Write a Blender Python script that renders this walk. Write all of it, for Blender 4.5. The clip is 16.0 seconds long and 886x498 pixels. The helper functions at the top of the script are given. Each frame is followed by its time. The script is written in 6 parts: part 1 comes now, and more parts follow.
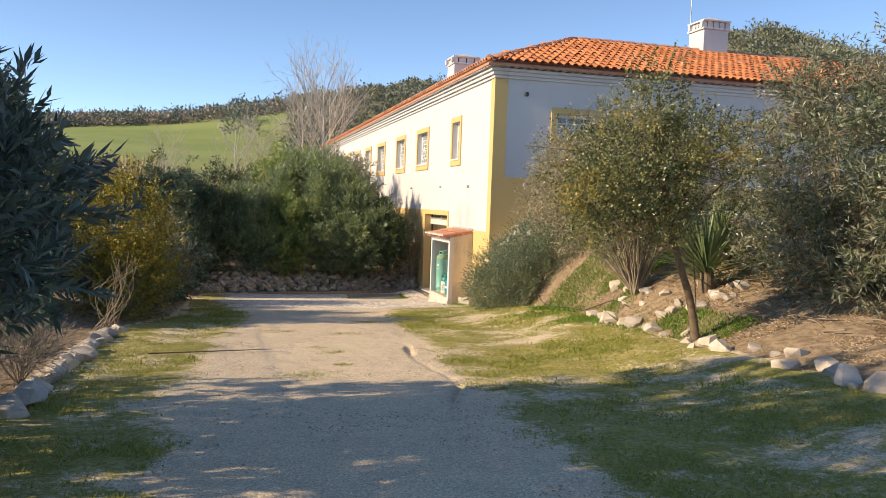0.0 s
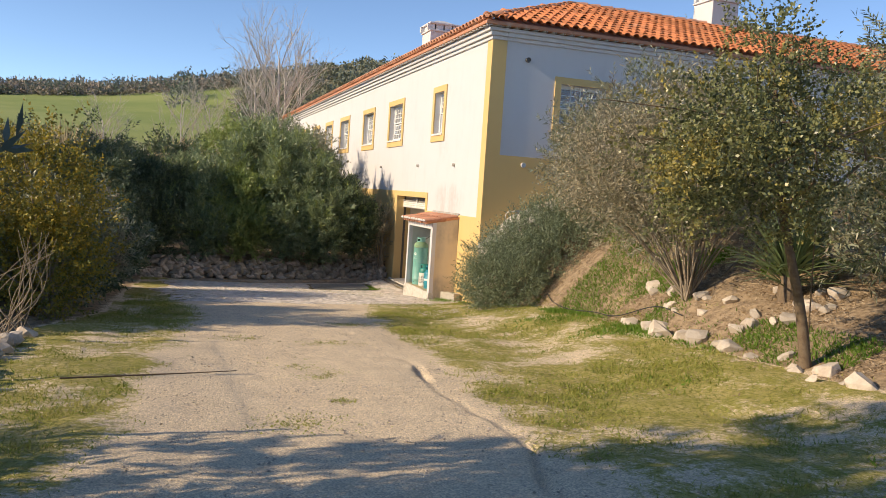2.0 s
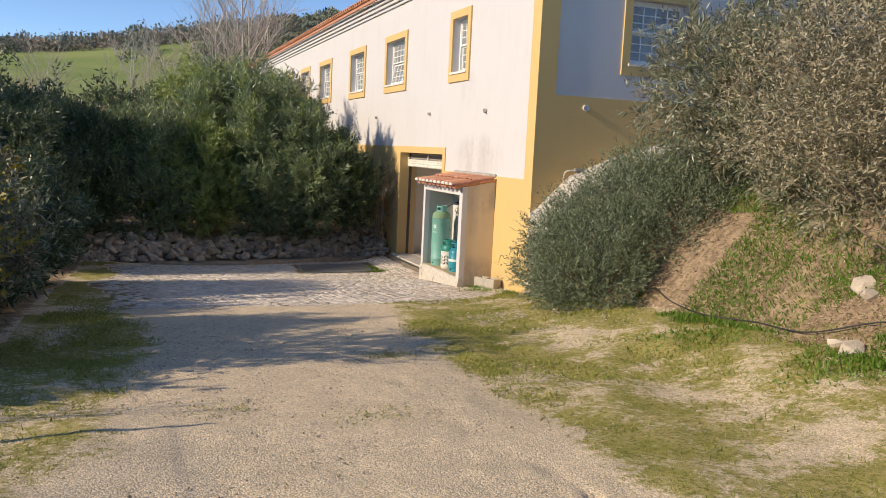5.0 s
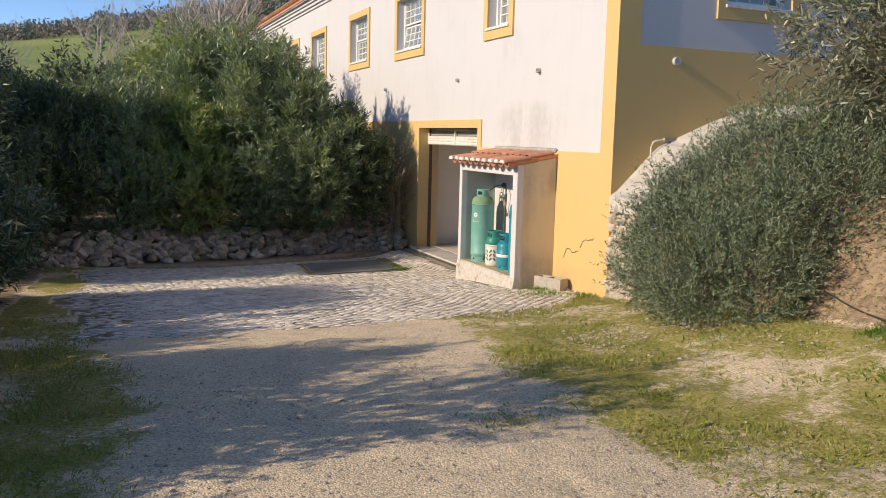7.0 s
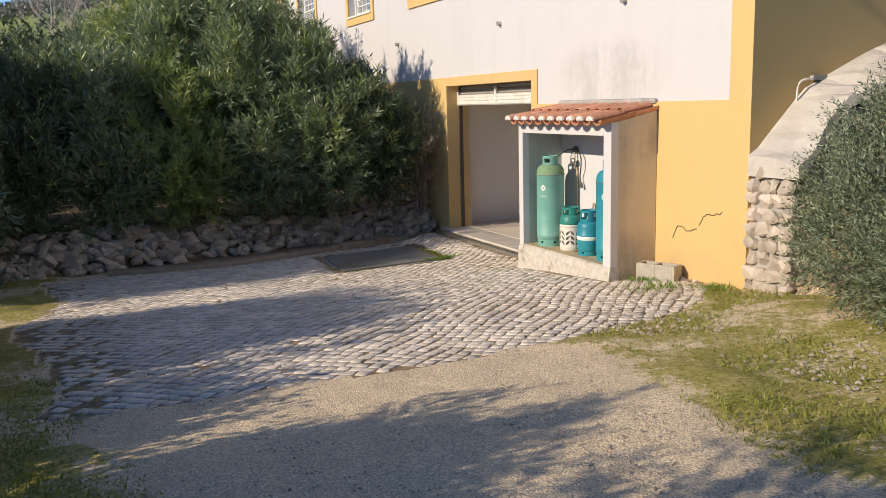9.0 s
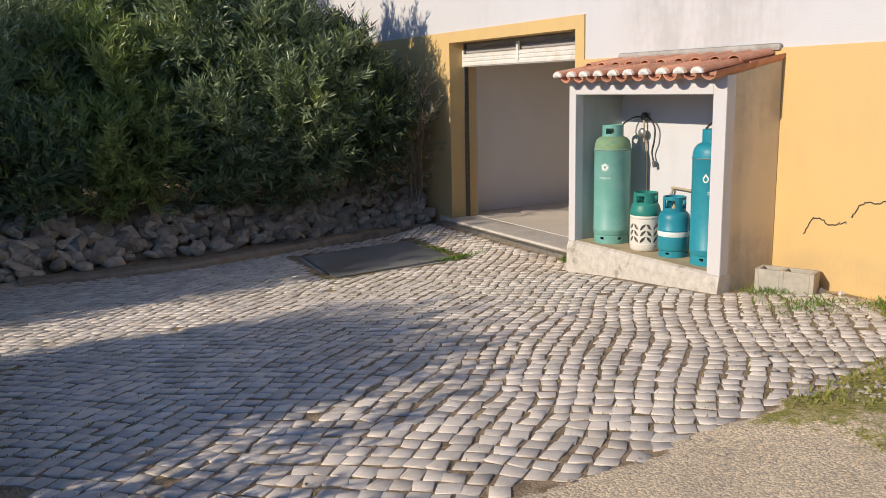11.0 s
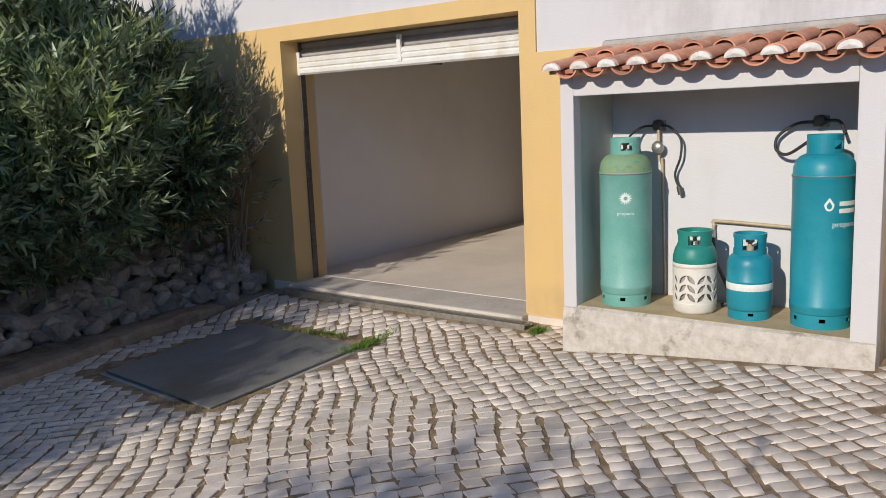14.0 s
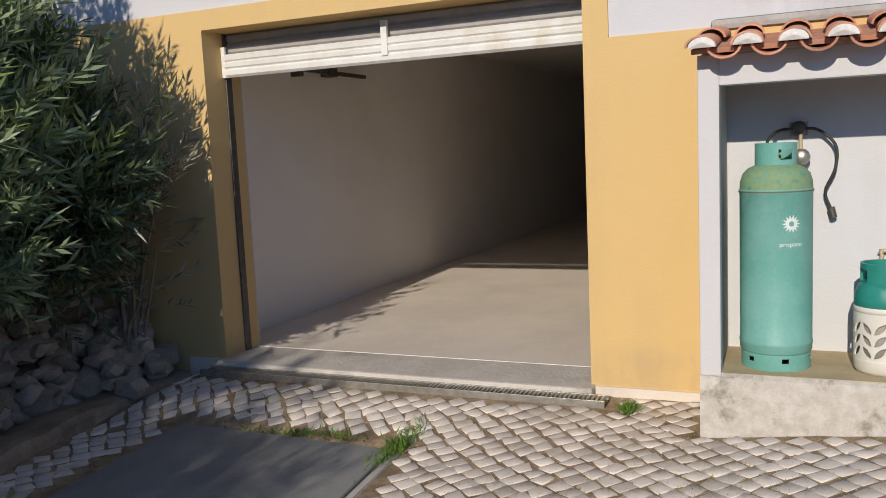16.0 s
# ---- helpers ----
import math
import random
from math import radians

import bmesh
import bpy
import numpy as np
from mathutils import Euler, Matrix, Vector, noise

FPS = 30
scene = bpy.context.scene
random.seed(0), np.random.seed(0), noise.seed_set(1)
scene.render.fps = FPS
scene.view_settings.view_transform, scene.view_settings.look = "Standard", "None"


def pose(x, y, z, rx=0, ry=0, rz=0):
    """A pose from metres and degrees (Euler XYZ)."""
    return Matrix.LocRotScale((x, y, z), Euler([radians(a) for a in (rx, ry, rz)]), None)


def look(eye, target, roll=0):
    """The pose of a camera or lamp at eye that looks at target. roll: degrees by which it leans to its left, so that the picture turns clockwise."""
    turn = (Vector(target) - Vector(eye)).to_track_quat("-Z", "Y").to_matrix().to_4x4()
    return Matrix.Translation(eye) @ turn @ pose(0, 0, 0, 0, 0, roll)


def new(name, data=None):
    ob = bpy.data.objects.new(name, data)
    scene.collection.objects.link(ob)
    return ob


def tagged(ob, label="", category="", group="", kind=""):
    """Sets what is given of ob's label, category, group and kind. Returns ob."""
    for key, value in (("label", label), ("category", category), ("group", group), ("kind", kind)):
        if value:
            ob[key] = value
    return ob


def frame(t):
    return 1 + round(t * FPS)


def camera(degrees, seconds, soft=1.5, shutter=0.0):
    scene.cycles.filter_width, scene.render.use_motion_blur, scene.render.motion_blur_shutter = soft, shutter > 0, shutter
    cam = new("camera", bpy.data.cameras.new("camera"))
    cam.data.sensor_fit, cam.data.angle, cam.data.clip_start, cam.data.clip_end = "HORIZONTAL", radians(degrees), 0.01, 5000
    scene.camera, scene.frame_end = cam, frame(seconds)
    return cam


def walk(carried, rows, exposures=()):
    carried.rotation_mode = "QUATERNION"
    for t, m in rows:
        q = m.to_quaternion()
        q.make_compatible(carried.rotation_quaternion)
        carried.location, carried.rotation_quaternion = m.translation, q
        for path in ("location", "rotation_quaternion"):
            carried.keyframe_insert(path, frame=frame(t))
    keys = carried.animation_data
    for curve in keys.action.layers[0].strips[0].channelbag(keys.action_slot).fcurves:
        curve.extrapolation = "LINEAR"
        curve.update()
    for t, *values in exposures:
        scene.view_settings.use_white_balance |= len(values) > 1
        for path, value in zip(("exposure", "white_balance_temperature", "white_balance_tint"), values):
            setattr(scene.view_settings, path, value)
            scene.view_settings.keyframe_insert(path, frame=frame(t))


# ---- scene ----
cam = camera(56.1, 16.0, 0.9)
PATH = [
    (0, (-0.113, -1.454, 1.474), (0.398, 0.477, 1.368), 2.1),
    (0.5, (-0.161, -0.658, 1.397), (0.361, 1.262, 1.198), 2.2),
    (1, (-0.176, 0.084, 1.363), (0.35, 2.005, 1.179), 4.1),
    (1.5, (-0.201, 0.886, 1.321), (0.432, 2.779, 1.194), 4.3),
    (2, (-0.177, 1.665, 1.312), (0.46, 3.556, 1.178), 3.8),
    (2.5, (-0.162, 2.489, 1.274), (0.493, 4.368, 1.077), 3.4),
    (3, (-0.08, 3.298, 1.258), (0.585, 5.176, 1.077), 3.0),
    (3.2, (-0.071, 3.605, 1.252), (0.593, 5.484, 1.086), 2.6),
    (5.3, (0.183, 7.088, 1.186), (0.903, 8.938, 0.942), 2.9),
    (5.5, (0.208, 7.417, 1.156), (0.927, 9.267, 0.908), 3.0),
    (6, (0.247, 8.173, 1.111), (0.966, 10.025, 0.882), 1.7),
    (6.5, (0.194, 8.963, 1.041), (0.914, 10.816, 0.827), 1.5),
    (7, (0.178, 9.776, 0.967), (0.945, 11.604, 0.7), 1.4),
    (7.5, (0.113, 10.541, 0.913), (0.904, 12.349, 0.587), 1.3),
    (8, (0.121, 11.294, 0.884), (0.901, 13.115, 0.613), -1.6),
    (8.2, (0.116, 11.599, 0.883), (0.891, 13.419, 0.588), -1.9),
    (10.3, (0.379, 14.774, 0.642), (1.294, 16.515, 0.278), -1.5),
    (10.5, (0.41, 15.065, 0.607), (1.333, 16.8, 0.237), -1.7),
    (11, (0.518, 15.759, 0.545), (1.458, 17.482, 0.159), -1.3),
    (11.5, (0.571, 16.46, 0.499), (1.535, 18.176, 0.145), -1.0),
    (12, (0.607, 17.128, 0.478), (1.615, 18.811, 0.088), -0.8),
    (12.5, (0.602, 17.83, 0.464), (1.761, 19.423, 0.118), -1.0),
    (13, (0.597, 18.483, 0.423), (1.927, 19.941, 0.097), -1.8),
    (13.5, (0.603, 19.163, 0.397), (2.021, 20.538, 0.08), -2.8),
    (14, (0.631, 19.774, 0.353), (2.173, 21.005, 0.027), -2.5),
    (14.5, (0.766, 20.419, 0.31), (2.384, 21.565, 0.05), -2.8),
    (15, (0.905, 21.065, 0.23), (2.618, 22.067, -0.017), -2.6),
    (15.5, (1.127, 21.723, 0.201), (2.886, 22.649, -0.021), -2.6),
    (16, (1.36, 22.348, 0.159), (3.176, 23.152, -0.079), -2.7),
]
walk(cam, [(t, look(eye, target, roll)) for t, eye, target, roll in PATH],
     [(0, 1.18, 8000, 11), (0.7, 1.1, 7900, 11), (3, 0.95, 7600, 11), (5.5, 0.80, 7150, 11), (8, 0.80, 7050, 11), (12.5, 0.64, 6300, 10), (14, 0.55, 6150, 10), (16, 0.5, 6150, 10)])

# ---- world, sun, exposure ----
SUN = Vector((-1.0, -0.03, 0.475)).normalized()
world = bpy.data.worlds.new("sky")
scene.world = world
world.use_nodes = True
wn = world.node_tree
sky = wn.nodes.new("ShaderNodeTexSky")
sky.sky_type = "NISHITA"
sky.sun_disc = False
sky.sun_elevation = math.asin(SUN.z)
sky.sun_rotation = math.atan2(SUN.x, SUN.y) % (2 * math.pi)
sky.altitude = 1200
sky.air_density, sky.dust_density, sky.ozone_density = 0.58, 0.0, 2.6
deep = wn.nodes.new("ShaderNodeHueSaturation")
deep.inputs["Saturation"].default_value, deep.inputs["Value"].default_value = 1.06, 0.92
wn.links.new(sky.outputs[0], deep.inputs["Color"])
wn.links.new(deep.outputs[0], wn.nodes["Background"].inputs[0])
wn.nodes["Background"].inputs[1].default_value = 0.135
sun = new("sun", bpy.data.lights.new("sun", "SUN"))
sun.data.energy, sun.data.angle, sun.data.color = 2.75, radians(0.6), (1.0, 0.87, 0.70)
sun.matrix_world = look(SUN * 60, (0, 0, 0))

rng = np.random.default_rng(7)


# ---- materials ----
class Nodes:
    """A small builder for node materials."""

    def __init__(self, name):
        self.mat = bpy.data.materials.new(name)
        self.mat.use_nodes = True
        self.tree = self.mat.node_tree
        self.shader = self.tree.nodes["Principled BSDF"]
        self.out = self.tree.nodes["Material Output"]
        self.geo = self.tree.nodes.new("ShaderNodeNewGeometry")

    def put(self, socket, value):
        if isinstance(value, bpy.types.NodeSocket):
            self.tree.links.new(value, socket)
        elif isinstance(value, tuple) and len(value) == 3 and socket.type == "RGBA":
            socket.default_value = (*value, 1)
        else:
            socket.default_value = value

    def noise(self, scale, detail=4, rough=0.6, stretch=None, coord=None):
        n = self.tree.nodes.new("ShaderNodeTexNoise")
        n.inputs["Scale"].default_value = scale
        n.inputs["Detail"].default_value = detail
        n.inputs["Roughness"].default_value = rough
        src = coord or self.geo.outputs["Position"]
        if stretch:
            m = self.tree.nodes.new("ShaderNodeMapping")
            m.inputs["Scale"].default_value = stretch
            self.tree.links.new(src, m.inputs["Vector"])
            src = m.outputs[0]
        self.tree.links.new(src, n.inputs["Vector"])
        return n.outputs["Fac"]

    def cells(self, scale, feature="F1"):
        n = self.tree.nodes.new("ShaderNodeTexVoronoi")
        n.inputs["Scale"].default_value = scale
        n.feature = feature
        self.tree.links.new(self.geo.outputs["Position"], n.inputs["Vector"])
        return n

    def spot(self, place, size):
        """1 in the middle of an ellipsoid, 0 at its rim and beyond."""
        m = self.tree.nodes.new("ShaderNodeMapping")
        m.vector_type = "TEXTURE"
        m.inputs["Location"].default_value = place
        m.inputs["Scale"].default_value = size
        self.tree.links.new(self.geo.outputs["Position"], m.inputs["Vector"])
        n = self.tree.nodes.new("ShaderNodeTexGradient")
        n.gradient_type = "SPHERICAL"
        self.tree.links.new(m.outputs[0], n.inputs[0])
        return n.outputs["Fac"]

    def math(self, op, a, b=0.0, c=0.0):
        n = self.tree.nodes.new("ShaderNodeMath")
        n.operation = op
        for s, v in zip(n.inputs, (a, b, c)):
            self.put(s, v)
        return n.outputs[0]

    def ramp(self, value, lo, hi):
        n = self.tree.nodes.new("ShaderNodeMapRange")
        n.interpolation_type = "SMOOTHSTEP"
        self.put(n.inputs["Value"], value)
        n.inputs["From Min"].default_value, n.inputs["From Max"].default_value = lo, hi
        return n.outputs[0]

    def mix(self, fac, a, b, blend="MIX"):
        n = self.tree.nodes.new("ShaderNodeMix")
        n.data_type, n.blend_type = "RGBA", blend
        self.put(n.inputs[0], fac)
        self.put(n.inputs[6], a)
        self.put(n.inputs[7], b)
        return n.outputs[2]

    def attr(self, name):
        n = self.tree.nodes.new("ShaderNodeAttribute")
        n.attribute_name = name
        return n.outputs["Fac"]

    def objrandom(self):
        return self.tree.nodes.new("ShaderNodeObjectInfo").outputs["Random"]

    def island(self):
        return self.geo.outputs["Random Per Island"]

    def done(self, colour, rough=0.8, metal=0.0, bump=None, depth=0.01, strength=0.6, spec=0.5):
        self.put(self.shader.inputs["Base Color"], colour)
        self.put(self.shader.inputs["Roughness"], rough)
        self.shader.inputs["Metallic"].default_value = metal
        self.shader.inputs["Specular IOR Level"].default_value = spec
        if bump is not None:
            b = self.tree.nodes.new("ShaderNodeBump")
            b.inputs["Strength"].default_value = strength
            b.inputs["Distance"].default_value = depth
            self.put(b.inputs["Height"], bump)
            self.tree.links.new(b.outputs[0], self.shader.inputs["Normal"])
        return self.mat


def surface(name, c1, c2, scale=6, rough=0.8, bump=0.004, fine=60, metal=0.0, spread=0.0, c3=None, spec=0.4):
    """Two colours mixed by a coarse and a fine noise, a third one in stains; spread: difference from piece to piece."""
    n = Nodes(name)
    coarse, grain = n.noise(scale), n.noise(fine, 5, 0.7)
    col = n.mix(n.ramp(n.math("ADD", n.math("MULTIPLY", coarse, 0.7), n.math("MULTIPLY", grain, 0.3)), 0.35, 0.65), c1, c2)
    if c3:
        col = n.mix(n.ramp(n.noise(scale * 0.4, 6, 0.7), 0.52, 0.72), col, c3)
    if spread:
        shade = n.math("ADD", 1 - spread, n.math("MULTIPLY", n.math("FRACT", n.math("ADD", n.objrandom(), n.island())), 2 * spread))
        g = n.tree.nodes.new("ShaderNodeHueSaturation")
        n.put(g.inputs["Value"], shade)
        n.put(g.inputs["Color"], col)
        col = g.outputs[0]
    return n.done(col, n.math("ADD", rough - 0.08, n.math("MULTIPLY", grain, 0.16)), metal, n.math("ADD", grain, n.math("MULTIPLY", coarse, 0.5)), bump, spec=spec)


def leafy(name, c1, c2, c3, rough=0.5, through_light=0.3, spec=0.4):
    """Leaves: three tints by leaf and by clump, some light passing through."""
    n = Nodes(name)
    col = n.mix(n.island(), c1, c2)
    col = n.mix(n.ramp(n.noise(1.6, 3), 0.5, 0.7), col, c3)
    n.done(col, rough, spec=spec)
    t = n.tree.nodes.new("ShaderNodeBsdfTranslucent")
    n.put(t.inputs["Color"], col)
    m = n.tree.nodes.new("ShaderNodeMixShader")
    m.inputs[0].default_value = through_light
    n.tree.links.new(n.shader.outputs[0], m.inputs[1])
    n.tree.links.new(t.outputs[0], m.inputs[2])
    n.tree.links.new(m.outputs[0], n.out.inputs["Surface"])
    return n.mat


def plaster(name, base, dirt, amount=0.35, spots=()):
    """Painted render: faint blotches, rain streaks, grey stains at given spots."""
    n = Nodes(name)
    streak = n.noise(1.0, 5, 0.65, (3.2, 3.2, 0.6))
    blotch = n.noise(0.9, 6, 0.65)
    fac = n.math("MULTIPLY", n.ramp(n.math("ADD", n.math("MULTIPLY", streak, 0.5), n.math("MULTIPLY", blotch, 0.5)), 0.47, 0.75), amount)
    for place, size, power in spots:
        s = n.math("MULTIPLY", n.math("MULTIPLY", n.ramp(n.spot(place, size), 0.0, 0.55), power), n.ramp(n.math("ADD", streak, n.math("MULTIPLY", n.noise(9, 5), 0.35)), 0.45, 0.85))
        fac = n.math("MAXIMUM", fac, s)
    col = n.mix(fac, base, dirt)
    grain = n.noise(70, 5, 0.7)
    return n.done(col, 0.85, 0, n.math("ADD", grain, n.math("MULTIPLY", n.noise(7, 4), 0.8)), 0.004, spec=0.25)


M_WHITE = plaster("white_plaster", (0.60, 0.59, 0.595), (0.43, 0.425, 0.41), 0.30,
                  [((6.6, 21.8, 1.15), (0.6, 1.45, 0.55), 0.75), ((6.6, 21.8, 0.95), (0.6, 1.3, 0.22), 0.7), ((6.6, 22.4, 2.5), (0.5, 0.5, 0.5), 0.4)])
M_YELLOW = plaster("yellow_plaster", (0.66, 0.46, 0.20), (0.48, 0.35, 0.19), 0.45, [((6.6, 23.2, -1.4), (0.8, 0.8, 0.35), 0.6), ((6.6, 20.1, -1.1), (0.8, 0.8, 0.3), 0.5)])
M_SHEDSIDE = plaster("stained_shed_plaster", (0.70, 0.59, 0.42), (0.40, 0.35, 0.29), 0.55, [((6.2, 20.7, -1.1), (0.7, 0.5, 0.5), 0.8), ((6.2, 20.7, 0.4), (0.8, 0.5, 0.45), 0.7)])
M_SHEDIN = plaster("shed_inner_plaster", (0.62, 0.62, 0.635), (0.45, 0.41, 0.34), 0.3)
M_SHEDLEFT = plaster("peeling_grey_plaster", (0.52, 0.55, 0.50), (0.23, 0.22, 0.2), 0.6)
M_SILL = surface("flaking_sill_paint", (0.63, 0.595, 0.54), (0.50, 0.46, 0.40), 15, 0.92, 0.012, 90, c3=(0.29, 0.26, 0.21))
M_LEDGE = surface("ochre_ledge", (0.50, 0.40, 0.24), (0.40, 0.32, 0.2), 6, 0.9, 0.004)
M_TILE = surface("terracotta", (0.62, 0.22, 0.085), (0.48, 0.17, 0.075), 4, 0.8, 0.003, 50, spread=0.22, c3=(0.42, 0.2, 0.12))
M_TILE2 = surface("weathered_terracotta", (0.60, 0.29, 0.18), (0.47, 0.22, 0.135), 9, 0.88, 0.004, 60, spread=0.2, c3=(0.55, 0.40, 0.31))
M_MORTAR = surface("lime_mortar", (0.78, 0.75, 0.70), (0.62, 0.58, 0.52), 12, 0.9, 0.004)
M_CEMENT = surface("grey_cement", (0.44, 0.42, 0.38), (0.33, 0.31, 0.28), 5, 0.9, 0.004, c3=(0.25, 0.24, 0.21))
M_RAMP = surface("pale_rough_concrete", (0.60, 0.56, 0.50), (0.49, 0.45, 0.40), 3, 0.92, 0.012, 30, c3=(0.33, 0.3, 0.26))
M_FLOOR = surface("garage_floor_cement", (0.74, 0.66, 0.565), (0.64, 0.57, 0.49), 1.2, 0.7, 0.002, 30, c3=(0.78, 0.73, 0.66))
M_GARAGE = surface("garage_wall_paint", (0.82, 0.785, 0.735), (0.79, 0.75, 0.70), 1.0, 0.85, 0.002, 50, c3=(0.75, 0.71, 0.66))
M_FRAME = surface("white_window_paint", (0.80, 0.80, 0.78), (0.72, 0.72, 0.70), 8, 0.5, 0.001)
M_SHUTTER = surface("white_enamel", (0.78, 0.77, 0.73), (0.70, 0.68, 0.63), 6, 0.45, 0.001, c3=(0.66, 0.6, 0.5))
M_SLAT = surface("grey_shutter_slat", (0.42, 0.39, 0.36), (0.34, 0.32, 0.30), 6, 0.5, 0.001)
M_DARK = surface("dark_rubber", (0.03, 0.03, 0.03), (0.05, 0.05, 0.05), 20, 0.6, 0.001)
M_IRON = surface("dark_iron", (0.10, 0.095, 0.09), (0.16, 0.14, 0.12), 18, 0.55, 0.002, metal=0.6)
M_STEEL = surface("dull_steel", (0.55, 0.54, 0.5), (0.4, 0.38, 0.34), 20, 0.4, 0.001, metal=0.8)
M_BRASS = surface("old_brass", (0.52, 0.43, 0.28), (0.42, 0.34, 0.22), 20, 0.55, 0.001, metal=0.15)
M_PLATE = surface("checker_plate_paint", (0.18, 0.19, 0.19), (0.25, 0.25, 0.24), 2.2, 0.40, 0.002, 40, c3=(0.17, 0.155, 0.13))
M_GREEN1 = surface("faded_green_enamel", (0.13, 0.36, 0.30), (0.20, 0.42, 0.375), 4, 0.48, 0.001, 60, c3=(0.085, 0.29, 0.22))
M_MOULD = surface("lichen_on_green", (0.14, 0.32, 0.24), (0.27, 0.33, 0.13), 48, 0.8, 0.003, 110, c3=(0.09, 0.25, 0.18))
M_BLUE1 = surface("teal_enamel", (0.015, 0.235, 0.315), (0.03, 0.28, 0.35), 4, 0.42, 0.001, 60, c3=(0.013, 0.195, 0.27))
M_GREEN2 = surface("dark_green_plastic", (0.02, 0.21, 0.17), (0.03, 0.24, 0.2), 8, 0.45, 0.001)
M_RUST = surface("rusty_weld", (0.12, 0.16, 0.13), (0.2, 0.12, 0.07), 25, 0.8, 0.002)
M_WPLAST = surface("white_plastic", (0.72, 0.70, 0.63), (0.66, 0.63, 0.56), 8, 0.5, 0.001)
M_PRINT = surface("pale_print", (0.75, 0.8, 0.76), (0.65, 0.72, 0.68), 30, 0.6, 0.0005)
M_CONCBLOCK = surface("hollow_block_concrete", (0.50, 0.46, 0.39), (0.40, 0.37, 0.31), 14, 0.95, 0.006, 90)
M_STONE = surface("limestone", (0.52, 0.44, 0.36), (0.36, 0.29, 0.22), 7, 0.92, 0.015, 45, spread=0.25, c3=(0.28, 0.25, 0.2))
M_STONEW = surface("pale_limestone", (0.58, 0.51, 0.43), (0.44, 0.37, 0.30), 7, 0.9, 0.012, 45, spread=0.2, c3=(0.36, 0.32, 0.26))
M_SETT = surface("limestone_sett", (0.72, 0.65, 0.58), (0.56, 0.50, 0.43), 3, 0.85, 0.005, 90, spread=0.16, c3=(0.47, 0.42, 0.36))
M_EARTH = surface("trodden_earth", (0.25, 0.19, 0.135), (0.36, 0.29, 0.21), 5, 0.95, 0.012, 40, c3=(0.17, 0.13, 0.09))
M_BARK = surface("brown_bark", (0.13, 0.09, 0.06), (0.2, 0.15, 0.10), 14, 0.95, 0.012, 60)
M_PALEBARK = surface("pale_bark", (0.58, 0.53, 0.47), (0.44, 0.40, 0.35), 10, 0.95, 0.01, 60)
M_TWIG = surface("grey_twig", (0.24, 0.19, 0.14), (0.34, 0.28, 0.21), 14, 0.95, 0.006)
M_FENCE = surface("green_fence_wire", (0.03, 0.12, 0.07), (0.05, 0.16, 0.1), 14, 0.5, 0.0005)
M_OLEANDER = leafy("oleander_leaf", (0.13, 0.19, 0.095), (0.34, 0.41, 0.22), (0.26, 0.32, 0.19), 0.40, 0.3, 0.6)
M_OLEANDER2 = leafy("oleander_leaf_light", (0.20, 0.27, 0.08), (0.38, 0.44, 0.15), (0.24, 0.32, 0.10), 0.40, 0.35, 0.6)
M_OLEANDER3 = leafy("oleander_leaf_greyed", (0.13, 0.16, 0.10), (0.34, 0.35, 0.23), (0.29, 0.21, 0.15), 0.38, 0.25, 0.6)
M_DEEP = leafy("deep_green_leaf", (0.055, 0.090, 0.045), (0.13, 0.17, 0.08), (0.11, 0.14, 0.07), 0.4, 0.2, 0.6)
M_BLUELEAF = leafy("blue_green_leaf", (0.055, 0.085, 0.075), (0.14, 0.19, 0.155), (0.09, 0.12, 0.10), 0.4, 0.2, 0.6)
M_OAK = leafy("oak_leaf", (0.055, 0.075, 0.030), (0.30, 0.31, 0.13), (0.42, 0.33, 0.08), 0.38, 0.28, 0.6)
M_DRYOAK = leafy("grey_olive_leaf", (0.15, 0.14, 0.085), (0.56, 0.49, 0.35), (0.22, 0.22, 0.12), 0.5, 0.25)
M_YELLOWLEAF = leafy("yellowing_leaf", (0.12, 0.15, 0.04), (0.50, 0.36, 0.05), (0.19, 0.19, 0.06), 0.5, 0.3)
M_ROSEMARY = leafy("rosemary_needle", (0.07, 0.10, 0.055), (0.30, 0.36, 0.23), (0.17, 0.20, 0.10), 0.5, 0.12, 0.5)
M_YUCCA = leafy("yucca_blade", (0.108, 0.168, 0.084), (0.180, 0.228, 0.096), (0.156, 0.204, 0.072), 0.4, 0.15)
M_GRASS = leafy("grass_blade", (0.20, 0.25, 0.045), (0.38, 0.38, 0.09), (0.42, 0.38, 0.12), 0.55, 0.35)
M_WEED = leafy("bright_weed", (0.108, 0.216, 0.024), (0.180, 0.300, 0.042), (0.144, 0.240, 0.036), 0.5, 0.35)
M_DRY = leafy("dry_litter", (0.34, 0.25, 0.16), (0.55, 0.44, 0.31), (0.26, 0.18, 0.11), 0.7, 0.15)
M_REED = leafy("dry_reed", (0.40, 0.31, 0.17), (0.54, 0.42, 0.24), (0.32, 0.28, 0.14), 0.7, 0.2)
M_LAVENDER = leafy("dry_lavender", (0.26, 0.22, 0.18), (0.36, 0.30, 0.25), (0.2, 0.19, 0.13), 0.7, 0.15)
# scrub and hill tree colours are paled in place of distance haze
M_SCRUB = leafy("haze_paled_scrub", (0.13, 0.15, 0.10), (0.23, 0.24, 0.15), (0.28, 0.25, 0.19), 0.8, 0.15)
M_SCRUBDARK = leafy("haze_paled_trees", (0.12, 0.15, 0.125), (0.20, 0.23, 0.17), (0.23, 0.22, 0.18), 0.8, 0.15)


